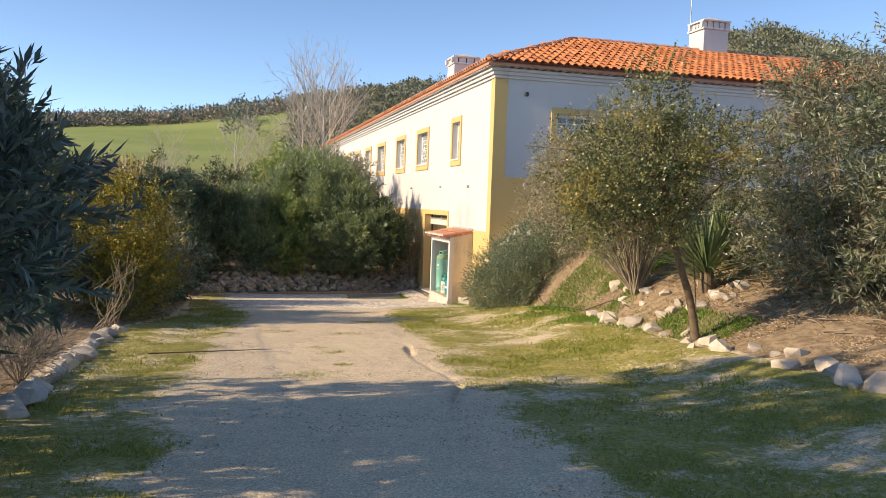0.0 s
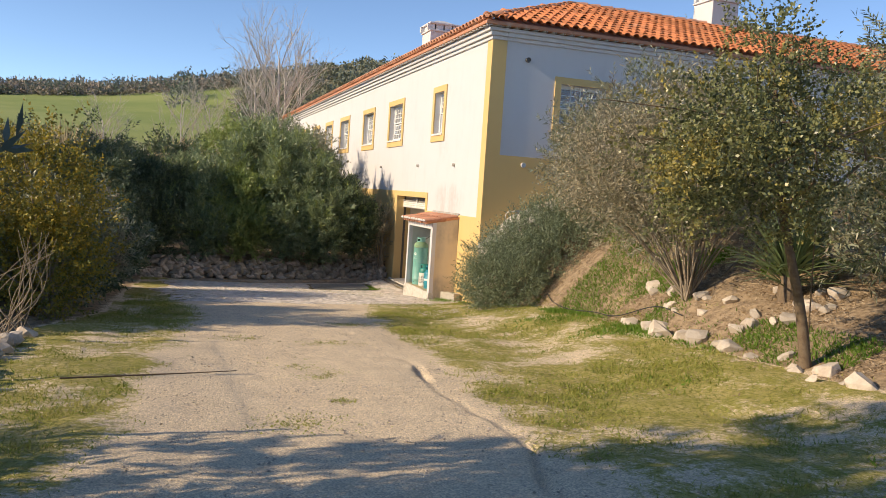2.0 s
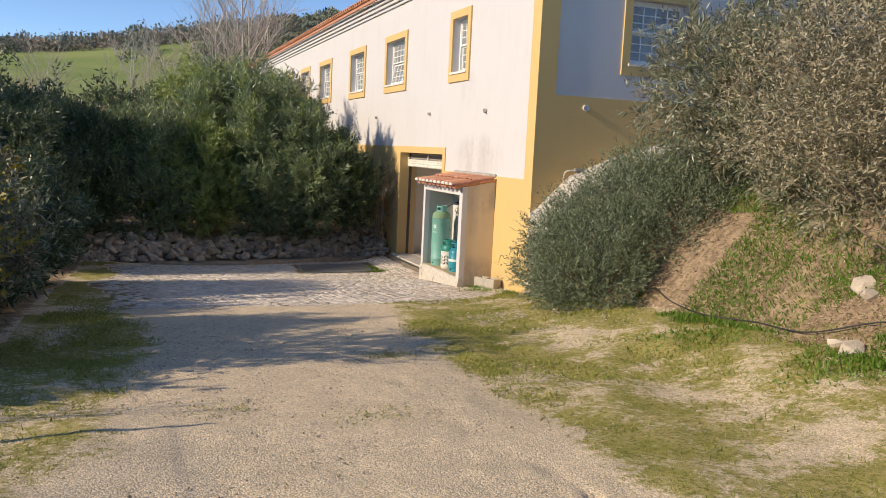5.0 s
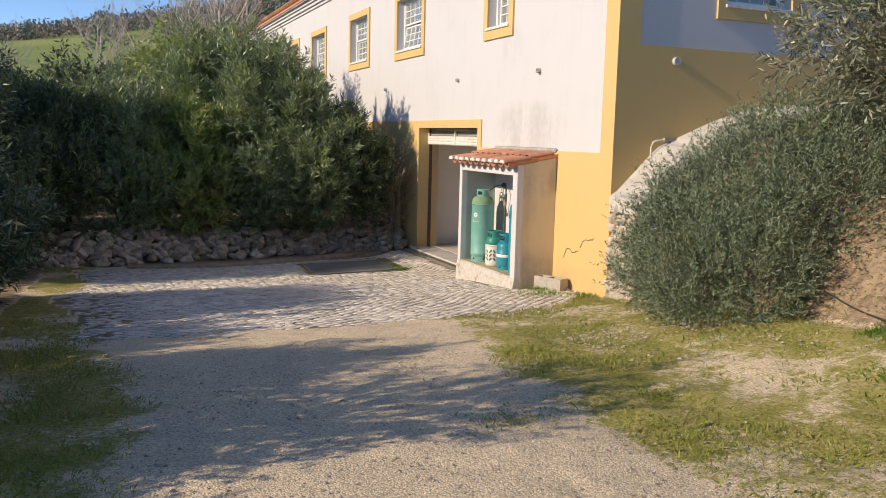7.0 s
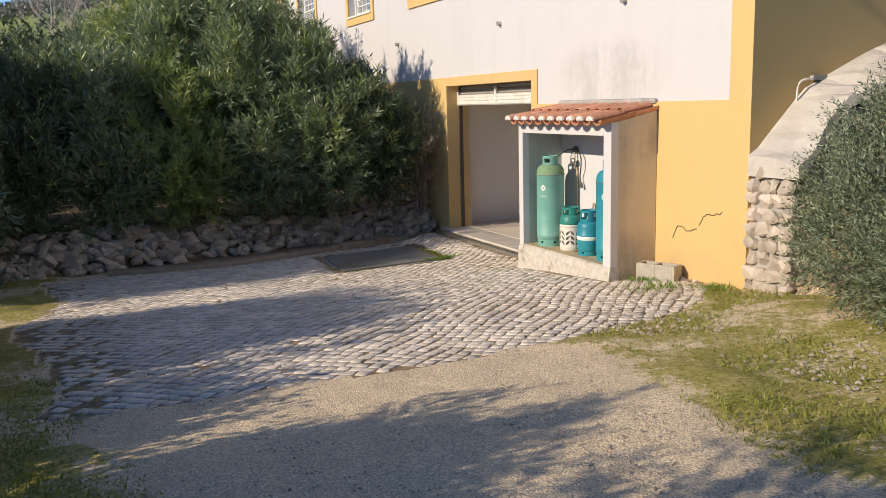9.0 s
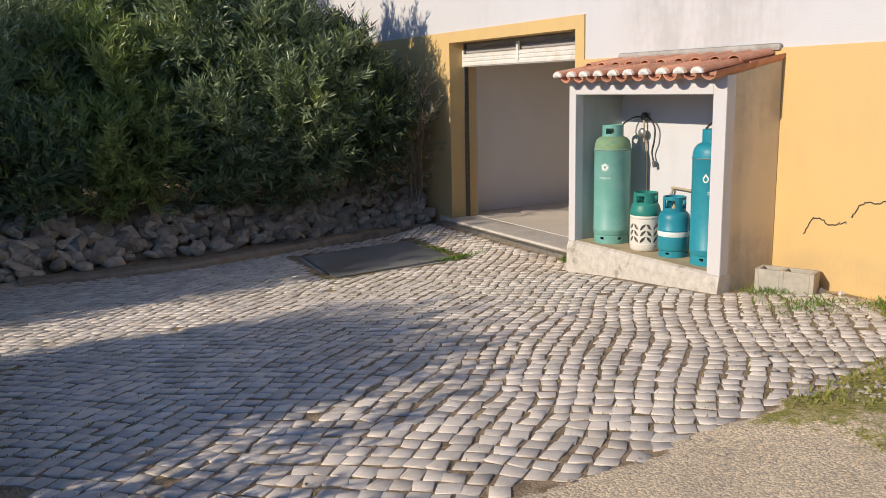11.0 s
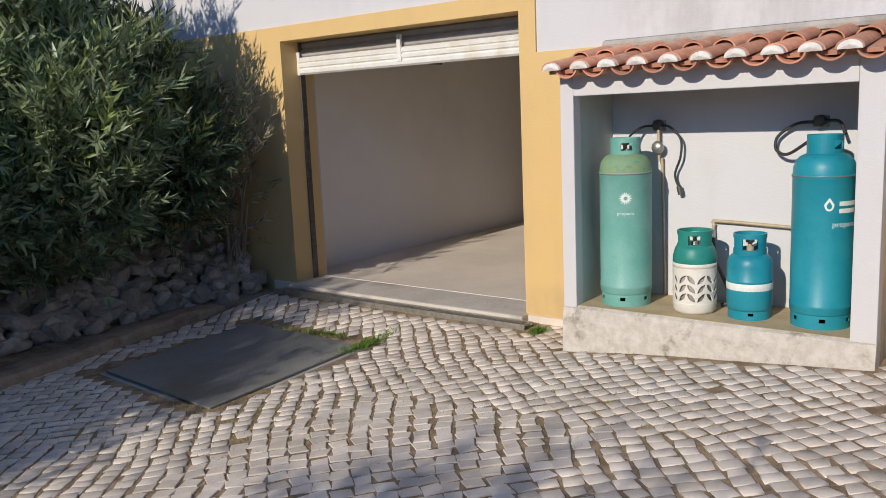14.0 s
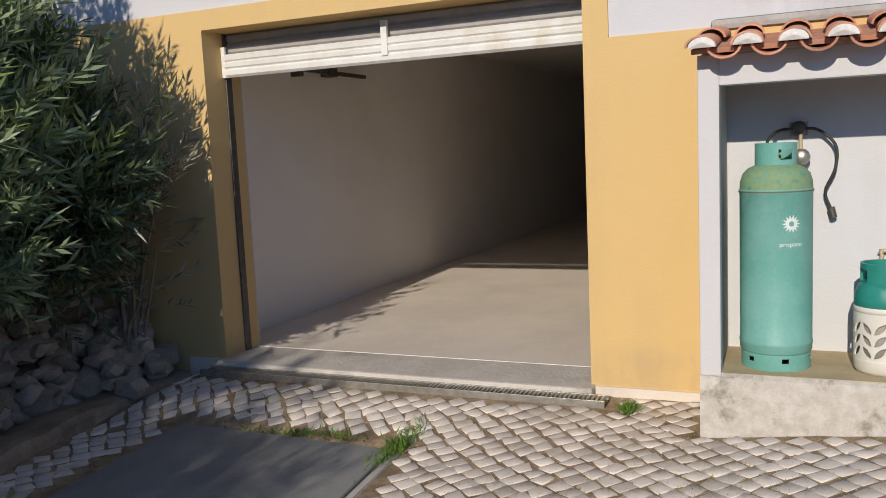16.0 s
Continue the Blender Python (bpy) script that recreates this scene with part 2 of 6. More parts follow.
def ground_material():
    n = Nodes("ground")
    grain, pebble = n.noise(55, 6, 0.75), n.cells(75)
    stone = n.mix(n.ramp(n.noise(3.5, 5), 0.35, 0.7), (0.80, 0.65, 0.45), (0.71, 0.575, 0.40))
    pt = n.tree.nodes.new("ShaderNodeHueSaturation")
    sep = n.tree.nodes.new("ShaderNodeSeparateColor")
    n.tree.links.new(pebble.outputs["Color"], sep.inputs[0])
    n.put(pt.inputs["Value"], n.math("ADD", 0.76, n.math("MULTIPLY", sep.outputs[0], 0.44)))
    n.put(pt.inputs["Color"], stone)
    gravel = n.mix(n.ramp(pebble.outputs["Distance"], 0.45, 0.8), pt.outputs[0], (0.50, 0.41, 0.31))
    turf = n.mix(n.ramp(n.noise(4, 5), 0.35, 0.65), (0.31, 0.29, 0.07), (0.46, 0.38, 0.15))
    turf = n.mix(n.ramp(n.noise(26, 6, 0.8), 0.44, 0.62), turf, (0.18, 0.18, 0.04))
    turf = n.mix(n.ramp(n.noise(17, 5, 0.8), 0.56, 0.68), turf, (0.50, 0.41, 0.26))
    soil = n.mix(n.ramp(n.noise(8, 6, 0.7), 0.35, 0.65), (0.20, 0.145, 0.095), (0.38, 0.285, 0.185))
    field = n.mix(n.ramp(n.noise(0.07, 5), 0.35, 0.65), (0.21, 0.27, 0.085), (0.28, 0.32, 0.11))
    scrub = n.mix(n.ramp(n.noise(0.12, 6, 0.7), 0.35, 0.65), (0.14, 0.145, 0.09), (0.24, 0.21, 0.14))
    ragged = n.math("ADD", n.math("MULTIPLY", n.math("SUBTRACT", n.noise(2.6, 6, 0.7), 0.5), 1.2), n.math("ADD", n.math("MULTIPLY", n.math("SUBTRACT", n.noise(12, 6, 0.75), 0.5), 1.3), n.math("MULTIPLY", n.math("SUBTRACT", grain, 0.5), 0.8)))
    col = n.mix(n.ramp(n.math("ADD", n.attr("soil"), ragged), 0.4, 0.65), gravel, soil)
    col = n.mix(n.ramp(n.math("ADD", n.attr("turf"), ragged), 0.4, 0.7), col, turf)
    col = n.mix(n.attr("scrub"), col, scrub)
    col = n.mix(n.attr("field"), col, field)
    height = n.math("ADD", n.math("MULTIPLY", grain, 0.7), n.math("MULTIPLY", pebble.outputs["Distance"], -0.6))
    return n.done(col, 0.95, 0, height, 0.012, 0.6, spec=0.2)


M_GROUND = ground_material()


def glass_material():
    n = Nodes("window_glass")
    n.put(n.shader.inputs["Base Color"], (0.9, 0.94, 0.96))
    n.shader.inputs["Roughness"].default_value = 0.03
    n.shader.inputs["Transmission Weight"].default_value = 0.9
    n.shader.inputs["IOR"].default_value = 1.5
    return n.mat


M_GLASS = glass_material()


# ---- mesh helpers ----
def link_mesh(name, me, parent=None, material=None, smooth=False):
    if material is not None:
        me.materials.append(material)
    if smooth:
        me.shade_smooth()
    ob = new(name, me)
    if parent is not None:
        ob.parent = parent
    return ob


def part(name, bm, material, parent=None, label="", smooth=False):
    me = bpy.data.meshes.new(name)
    bm.normal_update()
    bm.to_mesh(me)
    bm.free()
    ob = link_mesh(name, me, parent, material, smooth)
    if label:
        ob["label"] = label
    return ob


def raw(name, verts, quads, material, parent=None, label="", smooth=False):
    """A mesh from numpy arrays of places and of faces that all have as many corners."""
    verts, quads = np.asarray(verts, np.float32), np.asarray(quads, np.int32)
    me = bpy.data.meshes.new(name)
    k = quads.shape[1]
    me.vertices.add(len(verts))
    me.vertices.foreach_set("co", verts.ravel())
    me.loops.add(quads.size)
    me.loops.foreach_set("vertex_index", quads.ravel())
    me.polygons.add(len(quads))
    me.polygons.foreach_set("loop_start", np.arange(0, quads.size, k, dtype=np.int32))
    me.update(calc_edges=True)
    ob = link_mesh(name, me, parent, material, smooth)
    if label:
        ob["label"] = label
    return ob


def thing(name, place=(0, 0, 0), label="", category="", group="", kind=""):
    ob = new(name)
    ob.location = place
    ob.empty_display_size = 0.1
    return tagged(ob, label, category, group, kind)


def box(bm, x0, x1, y0, y1, z0, z1, bevel=0.0):
    m = Matrix.Translation(((x0 + x1) / 2, (y0 + y1) / 2, (z0 + z1) / 2)) @ Matrix.Diagonal((abs(x1 - x0), abs(y1 - y0), abs(z1 - z0), 1))
    made = bmesh.ops.create_cube(bm, size=1, matrix=m)["verts"]
    if bevel:
        edges = list({e for v in made for e in v.link_edges})
        bmesh.ops.bevel(bm, geom=edges, offset=bevel, segments=2, affect="EDGES", profile=0.6)
    return bm


def boxpart(name, x0, x1, y0, y1, z0, z1, material, parent=None, bevel=0.004, label=""):
    return part(name, box(bmesh.new(), x0, x1, y0, y1, z0, z1, bevel), material, parent, label)


def lathe(bm, profile, seg=32, centre=(0, 0, 0)):
    rings = []
    for r, z in profile:
        if r < 1e-6:
            rings.append([bm.verts.new((centre[0], centre[1], centre[2] + z))])
        else:
            rings.append([bm.verts.new((centre[0] + r * math.cos(2 * math.pi * i / seg), centre[1] + r * math.sin(2 * math.pi * i / seg), centre[2] + z)) for i in range(seg)])
    for a, b in zip(rings, rings[1:]):
        for i in range(seg):
            j = (i + 1) % seg
            if len(a) == 1 and len(b) > 1:
                bm.faces.new((a[0], b[j], b[i]))
            elif len(b) == 1 and len(a) > 1:
                bm.faces.new((a[i], a[j], b[0]))
            elif len(a) > 1:
                bm.faces.new((a[i], a[j], b[j], b[i]))
    return bm


def tube_arrays(paths, radii, sides=5):
    """Tapered tubes along polylines: arrays of places and quads."""
    vs, fs, n0 = [], [], 0
    ang = np.arange(sides) * 2 * math.pi / sides
    for p, r in zip(paths, radii):
        p = np.asarray(p, float)
        r = np.broadcast_to(np.asarray(r, float), (len(p),)) if np.ndim(r) == 0 else np.interp(np.linspace(0, 1, len(p)), np.linspace(0, 1, len(r)), r)
        d = np.gradient(p, axis=0)
        d /= np.linalg.norm(d, axis=1, keepdims=True) + 1e-9
        ref = np.array((0.31, 0.17, 0.93)) if abs(d[:, 2]).mean() < 0.8 else np.array((0.95, 0.2, 0.1))
        a = np.cross(d, ref)
        a /= np.linalg.norm(a, axis=1, keepdims=True) + 1e-9
        b = np.cross(d, a)
        ring = p[:, None] + r[:, None, None] * (np.cos(ang)[None, :, None] * a[:, None] + np.sin(ang)[None, :, None] * b[:, None])
        vs.append(ring.reshape(-1, 3))
        for i in range(len(p) - 1):
            for k in range(sides):
                k2 = (k + 1) % sides
                fs.append((n0 + i * sides + k, n0 + i * sides + k2, n0 + (i + 1) * sides + k2, n0 + (i + 1) * sides + k))
        n0 += len(p) * sides
    return np.concatenate(vs), np.array(fs)


def tubes(name, paths, radii, material, parent=None, sides=5, label="", smooth=True):
    v, f = tube_arrays(paths, radii, sides)
    return raw(name, v, f, material, parent, label, smooth)


def smooth_path(points, n=16):
    """A rounded line through the points (Catmull-Rom)."""
    p = np.asarray(points, float)
    p = np.vstack((2 * p[0] - p[1], p, 2 * p[-1] - p[-2]))
    out = []
    for i in range(1, len(p) - 2):
        for t in np.linspace(0, 1, max(2, n // (len(p) - 3)), endpoint=False):
            a, b, c, d = p[i - 1], p[i], p[i + 1], p[i + 2]
            out.append(0.5 * (2 * b + (c - a) * t + (2 * a - 5 * b + 4 * c - d) * t * t + (3 * b - a - 3 * c + d) * t ** 3))
    out.append(p[-2])
    return np.array(out)


def unit(v):
    return v / (np.linalg.norm(v, axis=-1, keepdims=True) + 1e-9)


def leaf_arrays(base, way, length, width, fold=0.18, droop=0.0):
    """Folded four-cornered leaves."""
    side = unit(np.cross(way, unit(rng.normal(size=base.shape))))
    up = np.cross(side, way)
    length, width = length[:, None], width[:, None]
    tip = base + way * length
    tip[:, 2] -= droop * length[:, 0]
    mid = base + way * length * 0.42 + up * width * fold
    v = np.stack((base, mid + side * width / 2, tip, mid - side * width / 2), 1).reshape(-1, 3)
    return v, np.arange(len(v)).reshape(-1, 4)


def soft(v, lo, hi):
    t = np.clip((np.asarray(v, float) - lo) / (hi - lo), 0, 1)
    return t * t * (3 - 2 * t)


# ---- the lie of the land ----
def fall(y):
    return np.interp(y, [-40, -6, -1.5, 6.6, 10, 17, 20.5, 24.5, 26.3, 40], [1.6, 0.38, 0.12, -0.38, -0.60, -1.0, -1.25, -1.57, -1.66, -1.7])


def bed_edge(y):
    return np.interp(y, [-8, 4.5, 6, 8.4, 11.5, 13.4, 15, 17, 18.6, 30], [5.3, 5.5, 5.85, 6.0, 6.25, 6.5, 6.4, 6.6, 6.75, 6.75])


def left_edge(y):
    return np.interp(y, [-8, 6, 12.4, 16, 20, 27], [-1.75, -1.75, -1.8, -0.85, -0.75, -0.5])


def wall_line(x):
    return np.interp(x, [-9, -0.5, 2.9, 5.0, 6.0, 6.7], [26.6, 27.05, 27.6, 27.95, 27.75, 27.3])


def land(x, y):
    x, y = np.asarray(x, float), np.asarray(y, float)
    g = fall(y)
    dx = x - bed_edge(y)
    r0 = np.interp(y, [-8, 0, 8, 12, 15, 17.5, 19], [0.2, 0.2, 0.23, 0.3, 0.28, 0.1, 0.0])
    z = g + r0 * soft(dx, -2.2, 0.0)
    top = np.interp(y, [-8, 5, 9, 12, 15], [0.25, 0.25, 0.55, 0.95, 1.35])
    u = np.clip(dx / 3.0, 0, 1)
    z = z + np.where(dx > 0, (top - g - r0) * (1 - (1 - u) ** 2), 0)
    step = soft(x, 5.4, 6.35) * soft(y, 22.2, 23.2) * (1 - soft(y, 26.65, 27.2))
    z = z * (1 - step) - 1.485 * step
    dl = left_edge(y) - x
    z = z + np.where(dl > 0, 0.35 * soft(dl, 0, 4), 0)
    up = soft(y - wall_line(x), -0.25, 0.35)
    z = z + up * (0.62 + 0.25 * soft(y, 28, 45))
    far = np.hypot(x + 0.1, y + 1.45)
    az = np.arctan2(x + 0.1, np.maximum(y + 1.45, 0.1))
    crest = np.interp(az, [-1.6, -0.2, -0.06, 0.05, 0.14, 0.22, 0.35, 0.5, 0.57, 0.63, 0.72, 1.6], [0.05, 0.066, 0.080, 0.098, 0.118, 0.132, 0.125, 0.14, 0.192, 0.195, 0.16, 0.12])
    slope = np.interp(far, [40, 75, 150, 175, 240, 900, 2600], [-0.035, 0.040, 0.072, 0.080, 0.075, 0.02, 0.0])
    slope = slope + (crest - 0.072) * soft(far, 70, 165) * (1 - soft(far, 200, 700)) * 1.0
    hill = 1.5 + far * slope
    w = soft(far, 38, 60) * soft(y, 30, 48)
    z = z * (1 - w) + hill * w
    inside = soft(x, 6.66, 6.9) * soft(y, 19.45, 19.7)
    near = (x < 40) & (y < 75)
    z = np.where(near, z * (1 - inside) - 1.9 * inside, z)
    return z


def height(x, y):
    return float(land(x, y))


def bumps(x, y, scale, seed=0.0):
    """Smooth value noise, -1 to 1, on arrays."""
    x, y = np.asarray(x, float) / scale + 31.7 + seed, np.asarray(y, float) / scale + 57.3 - seed
    i, j = np.floor(x), np.floor(y)
    f, h = x - i, y - j
    f, h = f * f * (3 - 2 * f), h * h * (3 - 2 * h)

    def hashed(a, b):
        s = np.sin(a * 127.1 + b * 311.7) * 43758.5453
        return 2 * (s - np.floor(s)) - 1
    return (hashed(i, j) * (1 - f) + hashed(i + 1, j) * f) * (1 - h) + (hashed(i, j + 1) * (1 - f) + hashed(i + 1, j + 1) * f) * h


def sett_zone(x, y):
    """1 where the paving of setts lies."""
    south = np.interp(x, [-1.2, 0.5, 2.7, 4.0, 5.2, 5.9, 6.6], [18.9, 18.5, 18.35, 18.5, 18.7, 19.1, 19.9])
    west = -0.25 + 0.35 * bumps(y, y * 0, 0.9)
    return (y > south) & (y < np.interp(x, [-1, 2.4, 3.5, 4.5, 5.4, 6.7], [26.5, 26.38, 26.5, 26.78, 26.93, 26.95]) + 0.05 * bumps(x, x * 0, 0.7)) & (x > west) & (x < 6.62)


def turf_weight(x, y):
    lane_l = np.interp(y, [-6, 4, 8, 11, 13.5, 17, 18.5], [-0.3, -0.35, -0.2, -0.1, 0.45, 0.55, 0.2])
    lane_r = np.interp(y, [-6, 4, 7, 9, 11, 15, 18.5, 20], [2.1, 2.1, 2.3, 2.45, 2.8, 3.1, 3.6, 7])
    out = np.maximum(lane_l - x, x - lane_r)
    t = soft(out, -0.35, 0.5) * 0.82
    t = t + 0.25 * bumps(x, y, 0.9) + 0.2 * bumps(x, y, 0.33, 3) - 0.1
    t = np.where(sett_zone(x, y), -0.25 + 0.3 * bumps(x, y, 1.3, 5), t)
    return t


def build_ground():
    def steps(parts):
        return np.concatenate([np.linspace(a, b, k, endpoint=False) for a, b, k in parts])
    xs = np.concatenate((steps([(-2600, -300, 8), (-300, -60, 16), (-60, -10, 30), (-10, -3, 30), (-3, 1.9, 56), (1.9, 2.8, 36), (2.8, 8.2, 62), (8.2, 16, 40), (16, 60, 26), (60, 320, 24)]), [320, 700, 1400, 2600]))
    ys = np.concatenate((steps([(-2600, -60, 6), (-60, -8, 14), (-8, -1, 24), (-1, 29, 300), (29, 48, 50), (48, 240, 70)]), [240, 400, 700, 1400, 2600]))
    gx, gy = np.meshgrid(xs, ys)
    z = land(gx, gy)
    close = (np.abs(gx) < 14) & (gy > -10) & (gy < 30)
    lane = np.clip(0.35 + turf_weight(gx, gy), 0.15, 1)
    close = close & ~sett_zone(gx, gy)
    z = z + np.where(close, 0.022 * lane * bumps(gx, gy, 0.35) + 0.03 * lane * bumps(gx, gy, 0.9, 2) + 0.008 * bumps(gx, gy, 0.13, 4), 0)
    line = np.interp(gy, [5.8, 6.2, 6.5, 6.9, 7.6, 8.9, 9.6, 10.2, 10.6], [1.98, 2.06, 2.2, 2.33, 2.34, 2.32, 2.43, 2.53, 2.5]) + 0.03 * bumps(gx * 0, gy, 0.3, 6)
    deep = np.interp(gy, [5.7, 6.1, 6.9, 7.1, 9.4, 9.6, 10.2, 10.5], [0, 0.08, 0.06, 0.012, 0.012, 0.05, 0.06, 0])
    z = z - close * deep * np.exp(-((gx - line) / 0.045) ** 2) - close * 0.12 * deep * soft(gx - line, 0, 0.1) * (1 - soft(gx - line, 0.25, 0.7))
    z = z - 0.014 * sett_zone(gx, gy)
    pit = (gx > 3.95 + 0.1 * (gy - 24.5)) & (gx < 5.5 + 0.1 * (gy - 24.5)) & (gy > 24.6) & (gy < 26.15)
    z = np.where(pit, np.minimum(z, -1.75), z)
    verts = np.stack((gx, gy, z), -1).reshape(-1, 3)
    ny, nx = gx.shape
    k = np.arange(ny * nx).reshape(ny, nx)
    quads = np.stack((k[:-1, :-1], k[:-1, 1:], k[1:, 1:], k[1:, :-1]), -1).reshape(-1, 4)
    ob = raw("ground", verts, quads, M_GROUND, smooth=True)
    x, y = gx.ravel(), gy.ravel()
    dist = np.hypot(x, y + 1.45)
    az = np.arctan2(x, np.maximum(y, 0.1))
    soil = np.maximum(soft(x - bed_edge(y), -0.25, 0.15), soft(left_edge(y) - x, 0.0, 0.5))
    soil = np.maximum(soil, soft(y - 26.75, 0, 0.2))
    soil = np.maximum(soil, 0.9 * sett_zone(x, y))
    turf = np.where(soil > 0.4, np.where(x > 5, 0.05 + 0.3 * bumps(x, y, 0.8, 8), -0.3), turf_weight(x, y))
    scrub = soft(dist, 32, 42)
    field = soft(dist, 66, 72) * (1 - soft(dist, 150, 158)) * (1 - soft(az, 0.06, 0.09)) * (y > 0)
    for name, w in (("soil", soil), ("turf", turf), ("scrub", scrub), ("field", field)):
        a = ob.data.attributes.new(name, "FLOAT", "POINT")
        a.data.foreach_set("value", np.asarray(w, np.float32))
    return tagged(ob, "gravel drive with mossy grass verges and distant green hillside", "ground", kind="structure")


ground = build_ground()


# ---- the house ----
FX, SY = 6.64, 19.32          # planes of the long front and of the shaded side wall
EAVE = 5.02


def pierced(name, axis, pos, thick, u0, u1, v0, v1, holes, material, label="", parent=None):
    """A wall with openings. axis 'x': front at x = pos, u is y, v is z; axis 'y': front at y = pos, u is x."""
    us = sorted({u0, u1, *[h[0] for h in holes], *[h[1] for h in holes]})
    vs = sorted({v0, v1, *[h[2] for h in holes], *[h[3] for h in holes]})
    solid = {}
    for i in range(len(us) - 1):
        for j in range(len(vs) - 1):
            cu, cv = (us[i] + us[i + 1]) / 2, (vs[j] + vs[j + 1]) / 2
            solid[i, j] = not any(h[0] < cu < h[1] and h[2] < cv < h[3] for h in holes)
    bm = bmesh.new()

    def at(u, v, d):
        return (pos + d, u, v) if axis == "x" else (u, pos + d, v)

    def face(pts):
        bm.faces.new([bm.verts.new(at(*p)) for p in pts])
    for (i, j), s in solid.items():
        if not s:
            continue
        a, b, c, d = us[i], us[i + 1], vs[j], vs[j + 1]
        face([(a, c, 0), (b, c, 0), (b, d, 0), (a, d, 0)])
        face([(a, c, thick), (a, d, thick), (b, d, thick), (b, c, thick)])
        if not solid.get((i - 1, j)):
            face([(a, c, 0), (a, d, 0), (a, d, thick), (a, c, thick)])
        if not solid.get((i + 1, j)):
            face([(b, c, 0), (b, c, thick), (b, d, thick), (b, d, 0)])
        if not solid.get((i, j - 1)):
            face([(a, c, 0), (a, c, thick), (b, c, thick), (b, c, 0)])
        if not solid.get((i, j + 1)):
            face([(a, d, 0), (b, d, 0), (b, d, thick), (a, d, thick)])
    bmesh.ops.remove_doubles(bm, verts=bm.verts, dist=0.0005)
    bmesh.ops.recalc_face_normals(bm, faces=bm.faces)
    ob = part(name, bm, material, parent)
    return tagged(ob, label, "wall", kind="structure") if label else ob


# windows: (from, to) along the wall between the trims' outer edges
FRONT_WINDOWS = [(22.37, 23.50), (26.42, 28.28), (30.22, 32.05), (34.45, 36.35), (38.0, 39.75), (41.4, 43.1), (45.0, 46.8), (48.8, 50.6), (52.6, 54.4)]
SIDE_WINDOWS = [(8.22, 9.72), (13.75, 15.25), (19.2, 20.7)]
WZ0, WZ1, TRIM = 2.67, 4.14, 0.16
front_holes = [(a + TRIM, b - TRIM, WZ0 + TRIM, WZ1 - TRIM) for a, b in FRONT_WINDOWS]
GY0, GY1, GZ0, GZ1 = 23.64, 26.63, -1.9, 1.16
wall_west = pierced("wall_west", "x", FX, 0.45, SY, 58.0, -2.2, EAVE, front_holes + [(GY0, GY1, GZ0, GZ1)], M_WHITE, "long sunlit white plaster front wall of the house")
side_holes = [(a + TRIM, b - TRIM, WZ0 + TRIM + 0.02, WZ1 - TRIM + 0.02) for a, b in SIDE_WINDOWS]
wall_south = pierced("wall_south", "y", SY, 0.45, FX + 0.45, 30.0, -2.2, EAVE, side_holes, M_WHITE, "shaded white plaster side wall of the house")
tagged(boxpart("wall_north", FX + 0.45, 14.8, 57.5, 58.0, -2.2, EAVE, M_WHITE, bevel=0), "white plaster end wall of the house", "wall", kind="structure")
tagged(boxpart("wall_east", 14.4, 14.8, 27.4, 57.5, -2.2, EAVE, M_WHITE, bevel=0), "white plaster rear wall of the house", "wall", kind="structure")
tagged(boxpart("wall_court", 14.8, 30.0, 27.0, 27.4, -2.2, EAVE, M_WHITE, bevel=0), "white plaster courtyard wall of the house", "wall", kind="structure")
tagged(boxpart("wall_end", 29.6, 30.0, SY + 0.45, 27.0, -2.2, EAVE, M_WHITE, bevel=0), "white plaster gable wall of the house", "wall", kind="structure")

# yellow painted bands, a few millimetres proud of the render
P = 0.006
bands = thing("yellow_band", (FX, SY, 0), "ochre yellow painted base and corner bands on the plaster", "painted band", kind="structure")


def band(name, x0, x1, y0, y1, z0, z1):
    ob = boxpart(name, x0, x1, y0, y1, z0, z1, M_YELLOW, bevel=0)
    ob.parent = bands
    ob.matrix_parent_inverse = Matrix.Translation((-FX, -SY, 0))
    return ob


band("corner_strip", FX - 0.02, FX, SY - 0.02, 19.61, 0.80, 4.82)
band("base_band", FX - 0.02, FX, SY - 0.02, 22.95, -2.0, 0.80)
band("base_band", FX - 0.02, FX, 22.95, GY0, -2.0, 0.80)
band("door_surround", FX - 0.02, FX, 23.49, GY0, 0.80, 1.30)
band("door_surround", FX - 0.02, FX, GY0, GY1, GZ1, 1.30)
band("base_band", FX - 0.02, FX, GY1, 58.0, -2.0, 1.30)
band("corner_strip", FX, 6.97, SY - 0.02, SY, 2.26, 4.82)
band("base_band", FX, 30.0, SY - 0.02, SY, -2.0, 2.26)
band("door_reveal", FX - 0.02, 7.06, GY1 - 0.012, GY1, -1.5, GZ1 - 0.012)
band("door_reveal", FX - 0.02, 7.06, GY0, GY0 + 0.012, -1.5, GZ1 - 0.012)
band("door_reveal", FX - 0.02, 7.06, GY0, GY1, GZ1 - 0.012, GZ1)


def put_under(ob, parent):
    """Keeps ob where it stands and makes it a part of parent."""
    ob.parent = parent
    ob.matrix_parent_inverse = parent.matrix_basis.inverted()
    return ob


